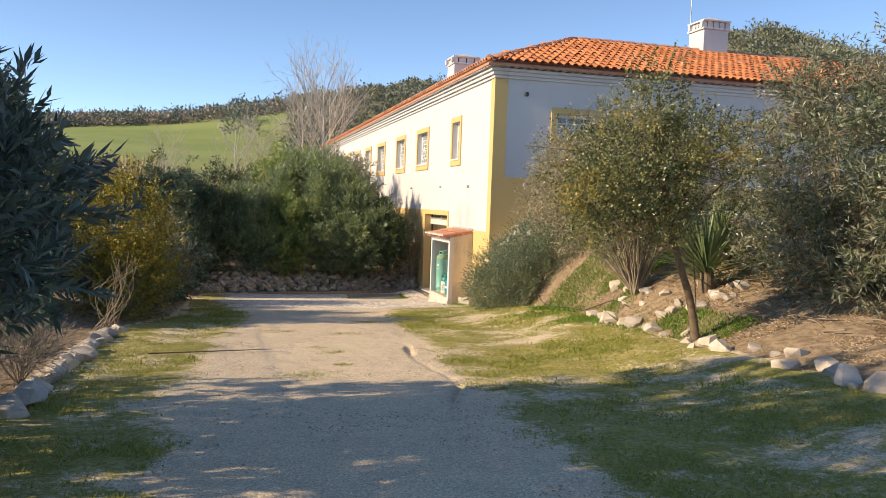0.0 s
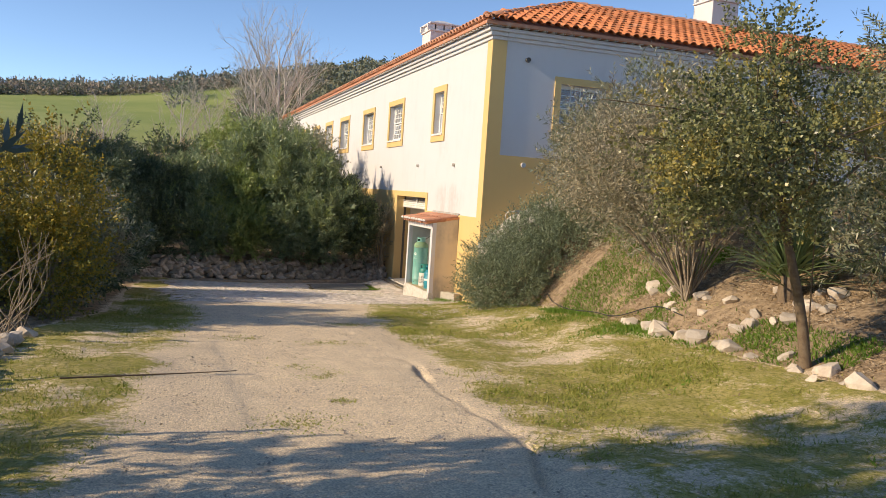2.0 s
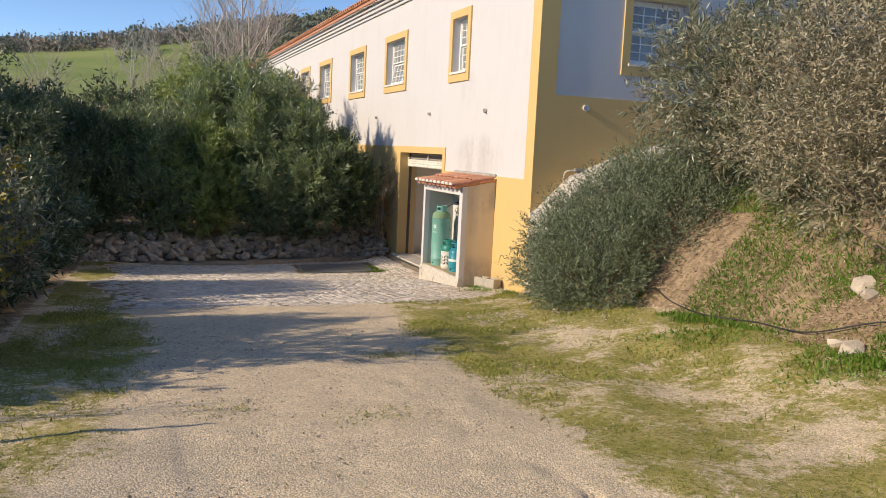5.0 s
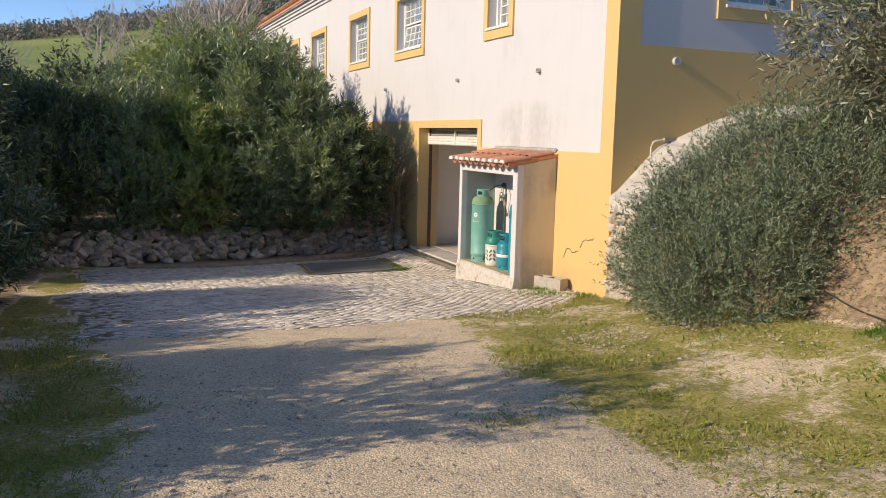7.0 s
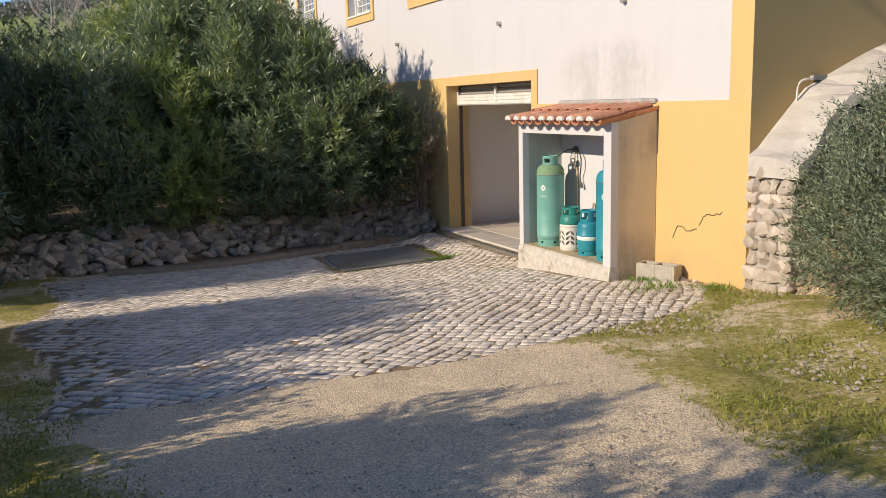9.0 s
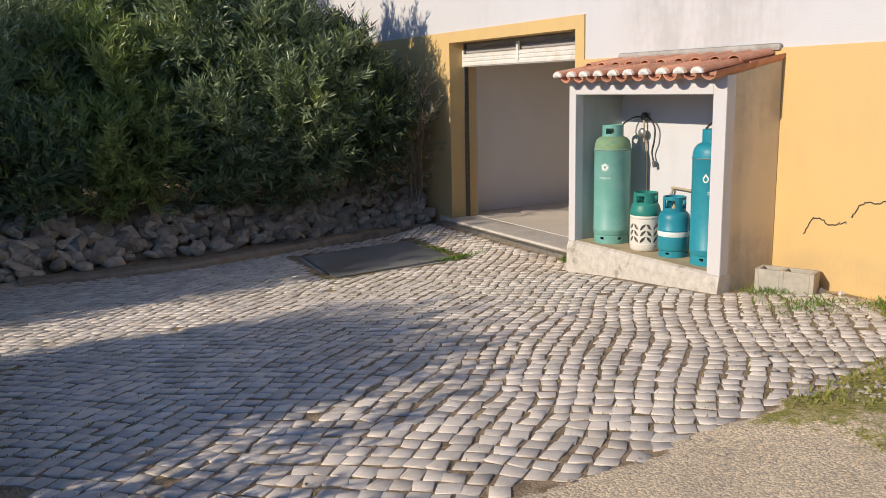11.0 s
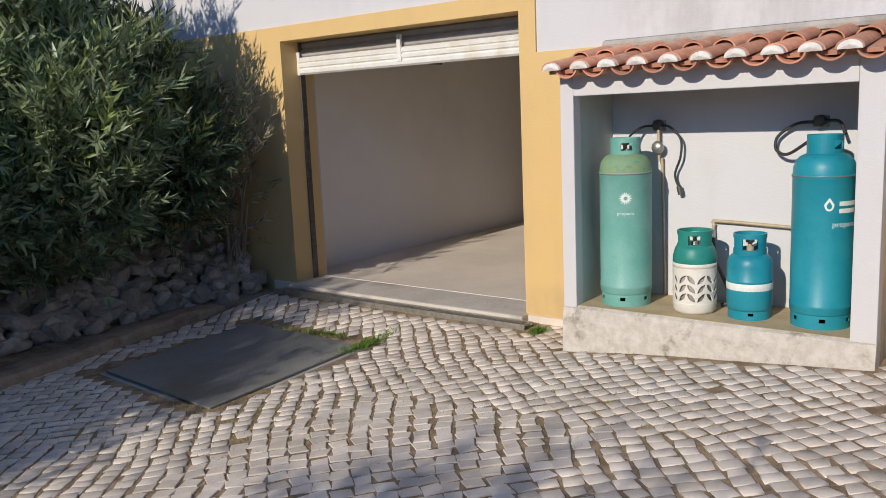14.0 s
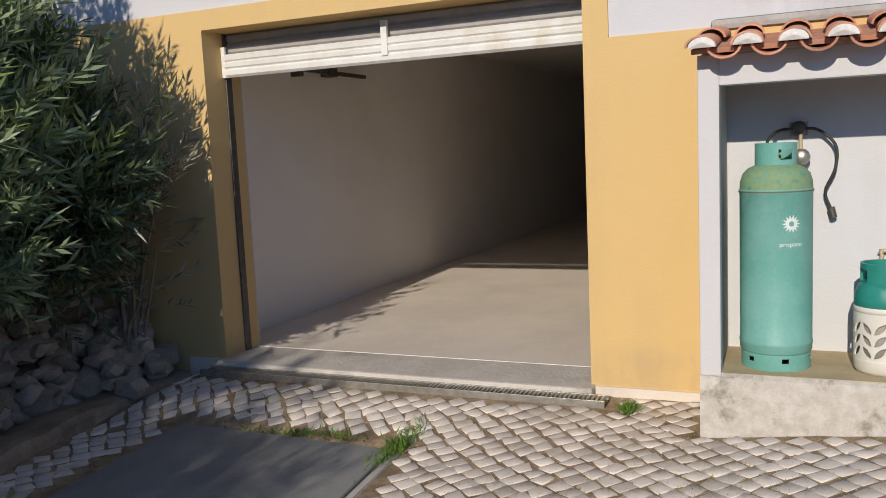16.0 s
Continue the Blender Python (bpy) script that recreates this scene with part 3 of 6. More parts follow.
def window(number, axis, a, b, z0, z1, cols, ajar=0.0):
    """A timber sash window with a yellow surround, in a wall that faces -x ('x') or -y ('y')."""
    at = FX if axis == "x" else SY
    w = thing("window_%d" % number, (at, a, z0) if axis == "x" else (a, at, z0),
              "white timber sash window with small panes in a yellow painted surround" + (", lower sash ajar" if ajar else ""), "window", "house windows", "structure")

    def piece(name, u0, u1, d0, d1, v0, v1, m, parent=w, bevel=0.003):
        ob = boxpart(name, at + d0, at + d1, u0, u1, v0, v1, m, None, bevel) if axis == "x" else boxpart(name, u0, u1, at + d0, at + d1, v0, v1, m, None, bevel)
        return put_under(ob, parent)
    i0, i1, j0, j1 = a + TRIM, b - TRIM, z0 + TRIM, z1 - TRIM
    piece("surround", a, b, -0.035, 0, j1, z1, M_YELLOW)
    piece("surround", a, b, -0.035, 0, z0, j0, M_YELLOW)
    piece("surround", a, i0, -0.035, 0, j0, j1, M_YELLOW)
    piece("surround", i1, b, -0.035, 0, j0, j1, M_YELLOW)
    piece("window_sill", i0 - 0.03, i1 + 0.03, -0.06, 0.2, j0, j0 + 0.045, M_MORTAR)
    d0, d1 = 0.15, 0.21
    j0 += 0.045
    f = 0.055
    for v0, v1 in ((j0, j0 + f), (j1 - f, j1)):
        piece("window_frame", i0, i1, d0 - 0.01, d1 + 0.02, v0, v1, M_FRAME)
    for u0, u1 in ((i0, i0 + f), (i1 - f, i1)):
        piece("window_frame", u0, u1, d0 - 0.01, d1 + 0.02, j0 + f, j1 - f, M_FRAME)
    mid = (j0 + j1) / 2
    for k, (v0, v1) in enumerate(((mid + 0.005, j1 - f), (j0 + f, mid + 0.005))):
        dd = 0.0 if k == 0 else 0.04
        lean = k == 1 and ajar
        sash = thing("sash", (at + dd, i0, v1) if axis == "x" else (i0, at + dd, v1))
        put_under(sash, w)
        rail = 0.035
        s0, s1 = i0 + f, i1 - f
        bits = []
        bits.append(piece("rail", s0, s1, d0 + dd, d0 + dd + 0.035, v1 - rail, v1, M_FRAME, sash, 0.002))
        bits.append(piece("rail", s0, s1, d0 + dd, d0 + dd + 0.035, v0, v0 + rail, M_FRAME, sash, 0.002))
        bits.append(piece("stile", s0, s0 + rail, d0 + dd, d0 + dd + 0.035, v0 + rail, v1 - rail, M_FRAME, sash, 0.002))
        bits.append(piece("stile", s1 - rail, s1, d0 + dd, d0 + dd + 0.035, v0 + rail, v1 - rail, M_FRAME, sash, 0.002))
        pu = np.linspace(s0 + rail, s1 - rail, cols + 1)
        pv = np.linspace(v0 + rail, v1 - rail, 4)
        for q in pu[1:-1]:
            piece("glazing_bar", q - 0.009, q + 0.009, d0 + dd + 0.004, d0 + dd + 0.03, v0 + rail, v1 - rail, M_FRAME, sash, 0)
        for q in pv[1:-1]:
            piece("glazing_bar", s0 + rail, s1 - rail, d0 + dd + 0.006, d0 + dd + 0.028, q - 0.009, q + 0.009, M_FRAME, sash, 0)
        for g0, g1 in zip(pu, pu[1:]):
            for h0, h1 in zip(pv, pv[1:]):
                p = piece("pane", g0, g1, d0 + dd + 0.015, d0 + dd + 0.019, h0, h1, M_GLASS, sash, 0)
                p.visible_shadow = False
        if lean:
            sash.rotation_euler = (0, radians(ajar), 0)
    return w


for k, (a, b) in enumerate(FRONT_WINDOWS):
    window(k + 1, "x", a, b, WZ0, WZ1, 3 if k == 0 else 5, 9 if k == 1 else 0.0)
for k, (a, b) in enumerate(SIDE_WINDOWS):
    window(k + 11, "y", a, b, WZ0 + 0.02, WZ1 + 0.02, 4)

# cornice: three white steps with a row of plastered tile ends above
cornice = thing("cornice", (FX, SY, EAVE), "white moulded plaster cornice under the tiled eaves", "cornice", kind="structure")
for k, (out, z0, z1) in enumerate(((0.05, 4.82, 4.90), (0.11, 4.90, 4.99), (0.17, 4.99, 5.07))):
    put_under(boxpart("moulding", FX - out, FX + 0.3, SY - out, 58.0, z0, z1, M_WHITE, bevel=0.012), cornice)
for k, (out, z0, z1) in enumerate(((0.05, 4.82, 4.90), (0.11, 4.90, 4.99), (0.17, 4.99, 5.07))):
    put_under(boxpart("moulding", FX + 0.3, 30.0, SY - out, SY + 0.3, z0, z1, M_WHITE, bevel=0.012), cornice)

# roof: hipped at the corner, ridges along both wings
APEX = 6.78
RX, RY = 10.45, 23.15
EX, EY, EZ = FX - 0.30, SY - 0.30, 5.17
SLOPE = (APEX - EZ) / (RY - EY)


def roof_body():
    bm = bmesh.new()
    pts = [(EX, EY, EZ), (30.3, EY, EZ), (30.3, RY, APEX), (RX, RY, APEX), (RX, 58.3, APEX), (EX, 58.3, EZ),
           (30.3, 27.0, EZ), (14.4, 27.0, EZ), (14.4, 58.3, EZ)]
    v = [bm.verts.new(p) for p in pts]
    for f in ((0, 1, 2, 3), (0, 3, 4, 5), (3, 2, 6, 7), (3, 7, 8, 4)):
        bm.faces.new([v[i] for i in f])
    low = [bm.verts.new((p[0], p[1], EZ - 0.07)) for p in pts]
    for f in ((0, 7, 6, 1), (0, 5, 8, 7)):
        bm.faces.new([low[i] for i in f])
    for a, b in ((0, 1), (5, 0)):
        bm.faces.new((v[a], low[a], low[b], v[b]))
    for tri in ((1, 6, 2), (5, 4, 8)):
        bm.faces.new([v[i] for i in tri])
    bmesh.ops.recalc_face_normals(bm, faces=bm.faces)
    return part("roof", bm, M_TILE2)


roof = tagged(roof_body(), "hipped orange terracotta tile roof over both wings", "roof", kind="structure")


def tile_data(name, length, r0, r1, material, seg=6, lip=0.012, turn=1):
    """A half-round clay tile along +y that rises with y; turn -1 makes the hollow pan."""
    bm = bmesh.new()
    rows = []
    for y, r in ((0, r0), (length, r1)):
        for inner in (0, 1):
            rows.append([bm.verts.new(((r - inner * lip) * math.cos(math.pi * k / seg), y, turn * (r - inner * lip) * math.sin(math.pi * k / seg))) for k in range(seg + 1)])
    a, ai, b, bi = rows
    for k in range(seg):
        bm.faces.new((a[k], a[k + 1], b[k + 1], b[k]))
        bm.faces.new((ai[k + 1], ai[k], bi[k], bi[k + 1]))
        bm.faces.new((a[k + 1], a[k], ai[k], ai[k + 1]))
    bmesh.ops.recalc_face_normals(bm, faces=bm.faces)
    me = bpy.data.meshes.new(name)
    bm.to_mesh(me)
    bm.free()
    me.materials.append(material)
    return me


COVER = tile_data("roof_tile", 0.44, 0.095, 0.078, M_TILE)
tilt = math.atan(SLOPE)
singles, rest_v, rest_f = 0, [], []
cover_co = np.array([v.co[:] for v in COVER.vertices])
cover_f = [tuple(p.vertices) for p in COVER.polygons]
PITCH = 0.225
for i in range(104):
    x = EX + 0.1 + i * PITCH
    for j in range(11):
        d = j * 0.385
        y, z = EY - 0.05 + d * math.cos(tilt), EZ + 0.015 + d * math.sin(tilt)
        if y > EY + (x - EX) - 0.1 or y > RY - 0.15:
            continue
        jit = rng.normal(0, 0.008, 3)
        m = pose(x + jit[0], y + jit[1], z + 0.02 + abs(jit[2]) * 0.5, math.degrees(tilt) - 2.2, 0, rng.normal(0, 1.2))
        if singles < 300 and x < 15 and j < 6:
            o = new("roof_tile", COVER)
            o.parent = roof
            o.matrix_local = m
            singles += 1
        else:
            c = cover_co @ np.array(m.to_3x3()).T + np.array(m.translation)
            n0 = sum(len(v) for v in rest_v)
            rest_v.append(c)
            rest_f += [tuple(n0 + q for q in f) for f in cover_f]
rest = raw("roof_tiles", np.concatenate(rest_v), rest_f, M_TILE, roof)
tagged(rest, "overlapping terracotta cover tiles", kind="stuff")
# tile ends along the long front, plastered white in the row below
ends_v, ends_f, white_v, white_f = [], [], [], []
for i in range(172):
    y = EY + 0.05 + i * PITCH
    m = pose(EX - 0.05, y, EZ + 0.03, 0, 0, -90) @ pose(0, 0, 0, math.degrees(tilt) - 2)
    c = cover_co @ np.array(m.to_3x3()).T + np.array(m.translation)
    n0 = len(ends_v) * len(cover_co)
    ends_v.append(c)
    ends_f += [tuple(n0 + q for q in f) for f in cover_f]
    m = pose(EX + 0.02, y + PITCH / 2, EZ - 0.10, 0, 0, -90)
    c = cover_co @ np.array(m.to_3x3()).T + np.array(m.translation)
    white_v.append(c)
    white_f += [tuple(n0 + q for q in f) for f in cover_f]
tagged(raw("eave_tiles", np.concatenate(ends_v), ends_f, M_TILE2, roof), "terracotta tile ends along the eaves", kind="stuff")
tagged(raw("eave_corbels", np.concatenate(white_v), white_f, M_WHITE, roof), "white limewashed tile ends under the eaves", kind="stuff")
fil_v, fil_f = [], []
for i in range(104):
    m = pose(EX + 0.1 + (i + 0.5) * PITCH, EY + 0.02, EZ - 0.10, 0, 0, 0)
    c = cover_co @ np.array(m.to_3x3()).T + np.array(m.translation)
    n0 = len(fil_v) * len(cover_co)
    fil_v.append(c)
    fil_f += [tuple(n0 + q for q in f) for f in cover_f]
tagged(raw("eave_corbels", np.concatenate(fil_v), fil_f, M_WHITE, roof), "limewashed tile ends under the side eaves", kind="stuff")
CAP = tile_data("ridge_tile", 0.46, 0.12, 0.10, M_TILE2)
hip_len = math.dist((EX, EY, EZ), (RX, RY, APEX))
hip_dir = Vector((RX - EX, RY - EY, APEX - EZ)).normalized()
for k in range(int(hip_len / 0.4)):
    p = Vector((EX, EY, EZ)) + hip_dir * (0.4 * k)
    o = new("ridge_tile", CAP)
    o.parent = roof
    o.matrix_local = Matrix.Translation(p + Vector((0, 0, 0.04))) @ pose(0, 0, 0, 0, 0, -45) @ pose(0, 0, 0, math.degrees(math.asin(hip_dir.z)) - 2)
for k in range(46):
    o = new("ridge_tile", CAP)
    o.parent = roof
    o.matrix_local = pose(RX + 0.4 * k + 0.4, RY, APEX + 0.03, 0, 0, 90) @ pose(0, 0, 0, -2)


def chimney(x, y, wx, wy, base, top, slots):
    c = thing("chimney", (x, y, base), "white plastered chimney with a stepped cap and smoke slots", "chimney", "house chimneys")

    def piece(name, *a, m=M_WHITE, bevel=0.015):
        return put_under(boxpart(name, *a, m, None, bevel), c)
    z = top - 0.42
    piece("shaft", x - wx / 2, x + wx / 2, y - wy / 2, y + wy / 2, base, z)
    piece("collar", x - wx / 2 - 0.05, x + wx / 2 + 0.05, y - wy / 2 - 0.05, y + wy / 2 + 0.05, z, z + 0.06)
    z += 0.06
    hx, hy = wx / 2 - 0.02, wy / 2 - 0.02
    gap = 2 * hx / slots
    for s in range(slots + 1):
        u = x - hx + s * gap
        piece("pier", u - gap * 0.42, u + gap * 0.42, y - hy, y - hy + 0.12, z, z + 0.2, bevel=0.004)
        piece("pier", u - gap * 0.42, u + gap * 0.42, y + hy - 0.12, y + hy, z, z + 0.2, bevel=0.004)
    for s in range(3):
        u = y - hy + 0.25 + s * (2 * hy - 0.5) / 2
        piece("pier", x - hx, x - hx + 0.12, u - 0.12, u + 0.12, z, z + 0.2, bevel=0.004)
        piece("pier", x + hx - 0.12, x + hx, u - 0.12, u + 0.12, z, z + 0.2, bevel=0.004)
    piece("flue", x - hx + 0.2, x + hx - 0.2, y - hy + 0.2, y + hy - 0.2, z, z + 0.19, m=M_DARK, bevel=0)
    z += 0.2
    piece("cap", x - wx / 2 - 0.05, x + wx / 2 + 0.05, y - wy / 2 - 0.05, y + wy / 2 + 0.05, z, z + 0.06)
    bm = bmesh.new()
    bmesh.ops.create_cone(bm, cap_ends=True, segments=4, radius1=max(wx, wy) * 0.66, radius2=max(wx, wy) * 0.2, depth=0.14, matrix=Matrix.Translation((x, y, z + 0.13)) @ Matrix.Diagonal((wx / max(wx, wy), wy / max(wx, wy), 1, 1)) @ pose(0, 0, 0, 0, 0, 45))
    put_under(part("crown", bm, M_WHITE), c)
    return c


chimney(15.25, 23.3, 0.9, 0.9, 6.0, 7.9, 4)
chimney(9.0, 30.9, 1.0, 1.0, 5.6, 7.45, 3)
aerial = thing("aerial", (15.1, 24.2, 6.0), "thin grey metal aerial mast standing on the roof", "aerial")
put_under(tubes("mast", [[(15.1, 24.2, 6.0), (15.1, 24.2, 9.3)]], [0.018], M_STEEL), aerial)
put_under(tubes("crossbar", [[(14.9, 24.2, 9.2), (15.3, 24.2, 9.2)]], [0.01], M_STEEL), aerial)

# weep pipes: short pipe stubs in the walls
for x, y, z, r in ((FX, 21.43, 2.03, 0.04), (FX, 24.6, 2.05, 0.035), (FX, 28.9, 2.05, 0.035)):
    bm = lathe(bmesh.new(), [(r * 0.6, 0.0), (r * 0.6, 0.05), (r, 0.05), (r, -0.05)], 14)
    bmesh.ops.transform(bm, matrix=pose(x - 0.01, y, z, 0, -90), verts=bm.verts)
    tagged(part("drain_pipe", bm, M_CEMENT, smooth=True), "short round drain pipe stub in the white plaster wall", "pipe", "wall pipes")
for x, z, m in ((7.56, 2.07, M_WHITE), (7.5, 4.45, M_IRON), (13.05, 4.5, M_IRON), (10.9, 1.95, M_WHITE)):
    bm = lathe(bmesh.new(), [(0.0, 0.03), (0.035, 0.03), (0.05, 0.05), (0.055, 0.05), (0.055, -0.05)], 16)
    bmesh.ops.transform(bm, matrix=pose(x, SY - 0.02, z, 90), verts=bm.verts)
    tagged(part("drain_pipe", bm, m, smooth=True), "round pipe stub in the shaded side wall", "pipe", "wall pipes")


def crack(points):
    p = smooth_path(points, 26)
    p[:, 1] += rng.normal(0, 0.006, len(p))
    p[:, 2] += rng.normal(0, 0.01, len(p))
    return p


tagged(tubes("wall_crack", [crack([(FX - 0.02, 20.45, -0.78), (FX - 0.02, 20.36, -0.62), (FX - 0.02, 20.2, -0.66), (FX - 0.02, 20.05, -0.63)]),
                            crack([(FX - 0.02, 20.02, -0.58), (FX - 0.02, 19.92, -0.46), (FX - 0.02, 19.78, -0.44), (FX - 0.02, 19.66, -0.40)])], [0.006, 0.006], M_DARK, sides=4),
       "dark jagged cracks in the yellow plaster", "crack", kind="structure")

# ---- garage ----
tagged(boxpart("garage_floor", 6.60, 21.0, 22.2, 26.98, -1.65, -1.43, M_FLOOR, bevel=0.0), "bare dusty cement floor inside the garage", "floor", kind="structure")
tagged(boxpart("garage_threshold", 6.50, 7.04, GY0 - 0.02, GY1, -1.62, -1.422, M_RAMP, bevel=0.02), "pale cement doorstep along the garage opening", "threshold", kind="structure")
tagged(boxpart("wall_garage_left", 7.09, 21.0, 26.98, 27.13, -1.6, 1.62, M_GARAGE, bevel=0), "plain greyish white inner garage wall", "wall", kind="structure")
tagged(boxpart("wall_garage_right", 7.09, 21.0, 22.0, 22.2, -1.6, 1.62, M_GARAGE, bevel=0), "plain greyish white inner garage wall", "wall", kind="structure")
tagged(boxpart("wall_garage_back", 21.0, 21.2, 22.0, 27.13, -1.6, 1.62, M_GARAGE, bevel=0), "plain inner wall at the back of the garage", "wall", kind="structure")
tagged(boxpart("garage_ceiling", 7.09, 21.0, 22.2, 26.98, 1.55, 1.75, M_GARAGE, bevel=0), "plain painted garage ceiling", "ceiling", kind="structure")
floor_joint = boxpart("floor_joint", 7.035, 7.05, GY0, GY1, -1.436, -1.421, M_MORTAR, bevel=0)
tagged(floor_joint, "pale straight joint across the cement doorstep", "joint", kind="structure")

door = thing("roller_shutter", (6.85, GY0, 0.81), "white roller shutter rolled up under the garage lintel", "garage door", kind="structure")
z = 0.81
for k, (h, m) in enumerate(((0.062, M_SHUTTER), (0.048, M_SHUTTER), (0.048, M_SHUTTER), (0.085, M_SLAT), (0.085, M_SLAT))):
    bm = bmesh.new()
    prof = [(0.0, 0.0), (-0.016, h * 0.25), (-0.018, h * 0.6), (0.0, h * 0.86), (0.006, h * 0.9), (0.006, h)]
    off = 0.0 if k < 3 else 0.05 + 0.02 * (k - 3)
    for (d0, a0), (d1, a1) in zip(prof, prof[1:]):
        bm.faces.new([bm.verts.new(q) for q in ((6.86 + d0 + off, GY0 + 0.03, z + a0), (6.86 + d0 + off, GY1 - 0.03, z + a0), (6.86 + d1 + off, GY1 - 0.03, z + a1), (6.86 + d1 + off, GY0 + 0.03, z + a1))])
    bmesh.ops.remove_doubles(bm, verts=bm.verts, dist=0.0005)
    bmesh.ops.solidify(bm, geom=bm.faces[:], thickness=0.012)
    put_under(part("slat", bm, m), door)
    z += h + 0.006
put_under(boxpart("latch", 6.82, 6.85, 25.13, 25.18, 0.85, 1.10, M_SHUTTER), door)
put_under(boxpart("guide_rail", 6.86, 6.93, GY1 - 0.030, GY1 - 0.013, -1.42, 1.14, M_IRON), door)
put_under(boxpart("guide_rail", 6.86, 6.93, GY0 + 0.013, GY0 + 0.045, -1.42, 1.14, M_DARK), door)
put_under(boxpart("rail_end", 6.835, 6.86, GY1 - 0.05, GY1 - 0.013, 0.80, 1.04, M_SHUTTER), door)
bracket = thing("door_track", (8.4, 26.66, 1.0), "dark metal door track bracket high on the garage wall", "bracket")
put_under(boxpart("track", 8.3, 9.7, 26.88, 26.92, 0.98, 1.02, M_IRON), bracket)
put_under(boxpart("arm", 8.35, 8.40, 26.86, 26.98, 0.93, 1.05, M_IRON), bracket)
put_under(boxpart("arm", 8.9, 9.05, 26.86, 26.98, 0.96, 1.08, M_IRON), bracket)

grate = thing("drain_grate", (6.42, GY0 - 0.1, -1.5), "dark cast-iron channel drain grate before the garage", "drain")
GYA, GYB = GY0 - 0.13, GY1 + 0.05
put_under(boxpart("channel", 6.365, 6.50, GYA, GYB, -1.60, -1.48, M_DARK, bevel=0), grate)
put_under(boxpart("edge_rail", 6.36, 6.375, GYA, GYB, -1.56, -1.452, M_STEEL, bevel=0.002), grate)
put_under(boxpart("edge_rail", 6.485, 6.50, GYA, GYB, -1.56, -1.452, M_STEEL, bevel=0.002), grate)
bar = boxpart("bar", 6.375, 6.485, GYA + 0.02, GYA + 0.035, -1.478, -1.456, M_STEEL, None, 0.0)
put_under(bar, grate)
for k in range(1, int((GYB - GYA - 0.03) / 0.03)):
    o = bar.copy()
    scene.collection.objects.link(o)
    o.location.y = bar.location.y + 0.03 * k

# steel plate over a pit
plate = thing("pit_cover", (4.8, 25.4, height(4.8, 25.4)), "grey-green steel checker plate covering a pit in the paving", "pit cover")


def plate_z(x, y):
    return -1.597 - 0.042 * (y - 24.5) + 0.012 * (x - 3.9)


def plate_xy(u, v):
    c = [Vector((3.84, 24.42)), Vector((5.46, 24.55)), Vector((5.67, 26.26)), Vector((4.04, 26.10))]
    p = c[0].lerp(c[1], u).lerp(c[3].lerp(c[2], u), v)
    return p.x, p.y


def plate_slab(u0, u1, v0, v1, lift, thick, bevel):
    bm = bmesh.new()
    ring = [plate_xy(u, v) for u, v in ((u0, v0), (u1, v0), (u1, v1), (u0, v1))]
    top = [bm.verts.new((x, y, plate_z(x, y) + lift)) for x, y in ring]
    low = [bm.verts.new((x, y, plate_z(x, y) + lift - thick)) for x, y in ring]
    bm.faces.new(top)
    bm.faces.new(low[::-1])
    for k in range(4):
        bm.faces.new((top[k], low[k], low[(k + 1) % 4], top[(k + 1) % 4]))
    bmesh.ops.recalc_face_normals(bm, faces=bm.faces)
    if bevel:
        bmesh.ops.bevel(bm, geom=bm.edges[:], offset=bevel, segments=2, affect="EDGES")
    return bm


put_under(part("kerb_frame", plate_slab(-0.03, 1.03, -0.03, 1.03, 0.010, 0.25, 0.006), M_CEMENT), plate)
put_under(part("steel_plate", plate_slab(0.0, 1.0, 0.0, 1.0, 0.032, 0.016, 0.003), M_PLATE), plate)
rv, rf = [], []
for i in range(46):
    for j in range(46):
        x, y = plate_xy((i + 0.5) / 46, (j + 0.5) / 46)
        z = plate_z(x, y) + 0.0325
        a = math.pi / 4 if (i + j) % 2 else -math.pi / 4
        ca, sa = math.cos(a), math.sin(a)
        n0 = len(rv)
        for px, py, pz in ((-0.014, 0, 0), (0, -0.004, 0.0), (0.014, 0, 0), (0, 0.004, 0.0), (0, 0, 0.0025)):
            rv.append((x + px * ca - py * sa, y + px * sa + py * ca, z + pz))
        rf += [(n0 + q, n0 + (q + 1) % 4, n0 + 4) for q in range(4)]
put_under(tagged(raw("tread_pattern", rv, rf, M_PLATE), "raised tread lozenges", kind="stuff"), plate)

# ---- gas shed ----
S0, S1, SF = 20.76, 22.88, 5.96
shed = thing("gas_shed", (SF, S0, -1.3), "small white plastered gas cylinder shed with a terracotta lean-to roof", "shed")


def shed_box(name, *a, m=M_WHITE, bevel=0.008, label=""):
    return put_under(boxpart(name, *a, m, None, bevel, label), shed)


def sloped_side(name, y0, y1, m, label=""):
    bm = bmesh.new()
    prof = [(SF + 0.012, -1.7), (FX - 0.02, -1.7), (FX - 0.02, 0.705), (SF + 0.012, 0.575)]
    a = [bm.verts.new((x, y0, z)) for x, z in prof]
    b = [bm.verts.new((x, y1, z)) for x, z in prof]
    bm.faces.new(a)
    bm.faces.new(b[::-1])
    for k in range(4):
        bm.faces.new((a[k], b[k], b[(k + 1) % 4], a[(k + 1) % 4]))
    bmesh.ops.recalc_face_normals(bm, faces=bm.faces)
    bmesh.ops.bevel(bm, geom=bm.edges[:], offset=0.008, segments=2, affect="EDGES")
    return put_under(part(name, bm, m, None, label), shed)


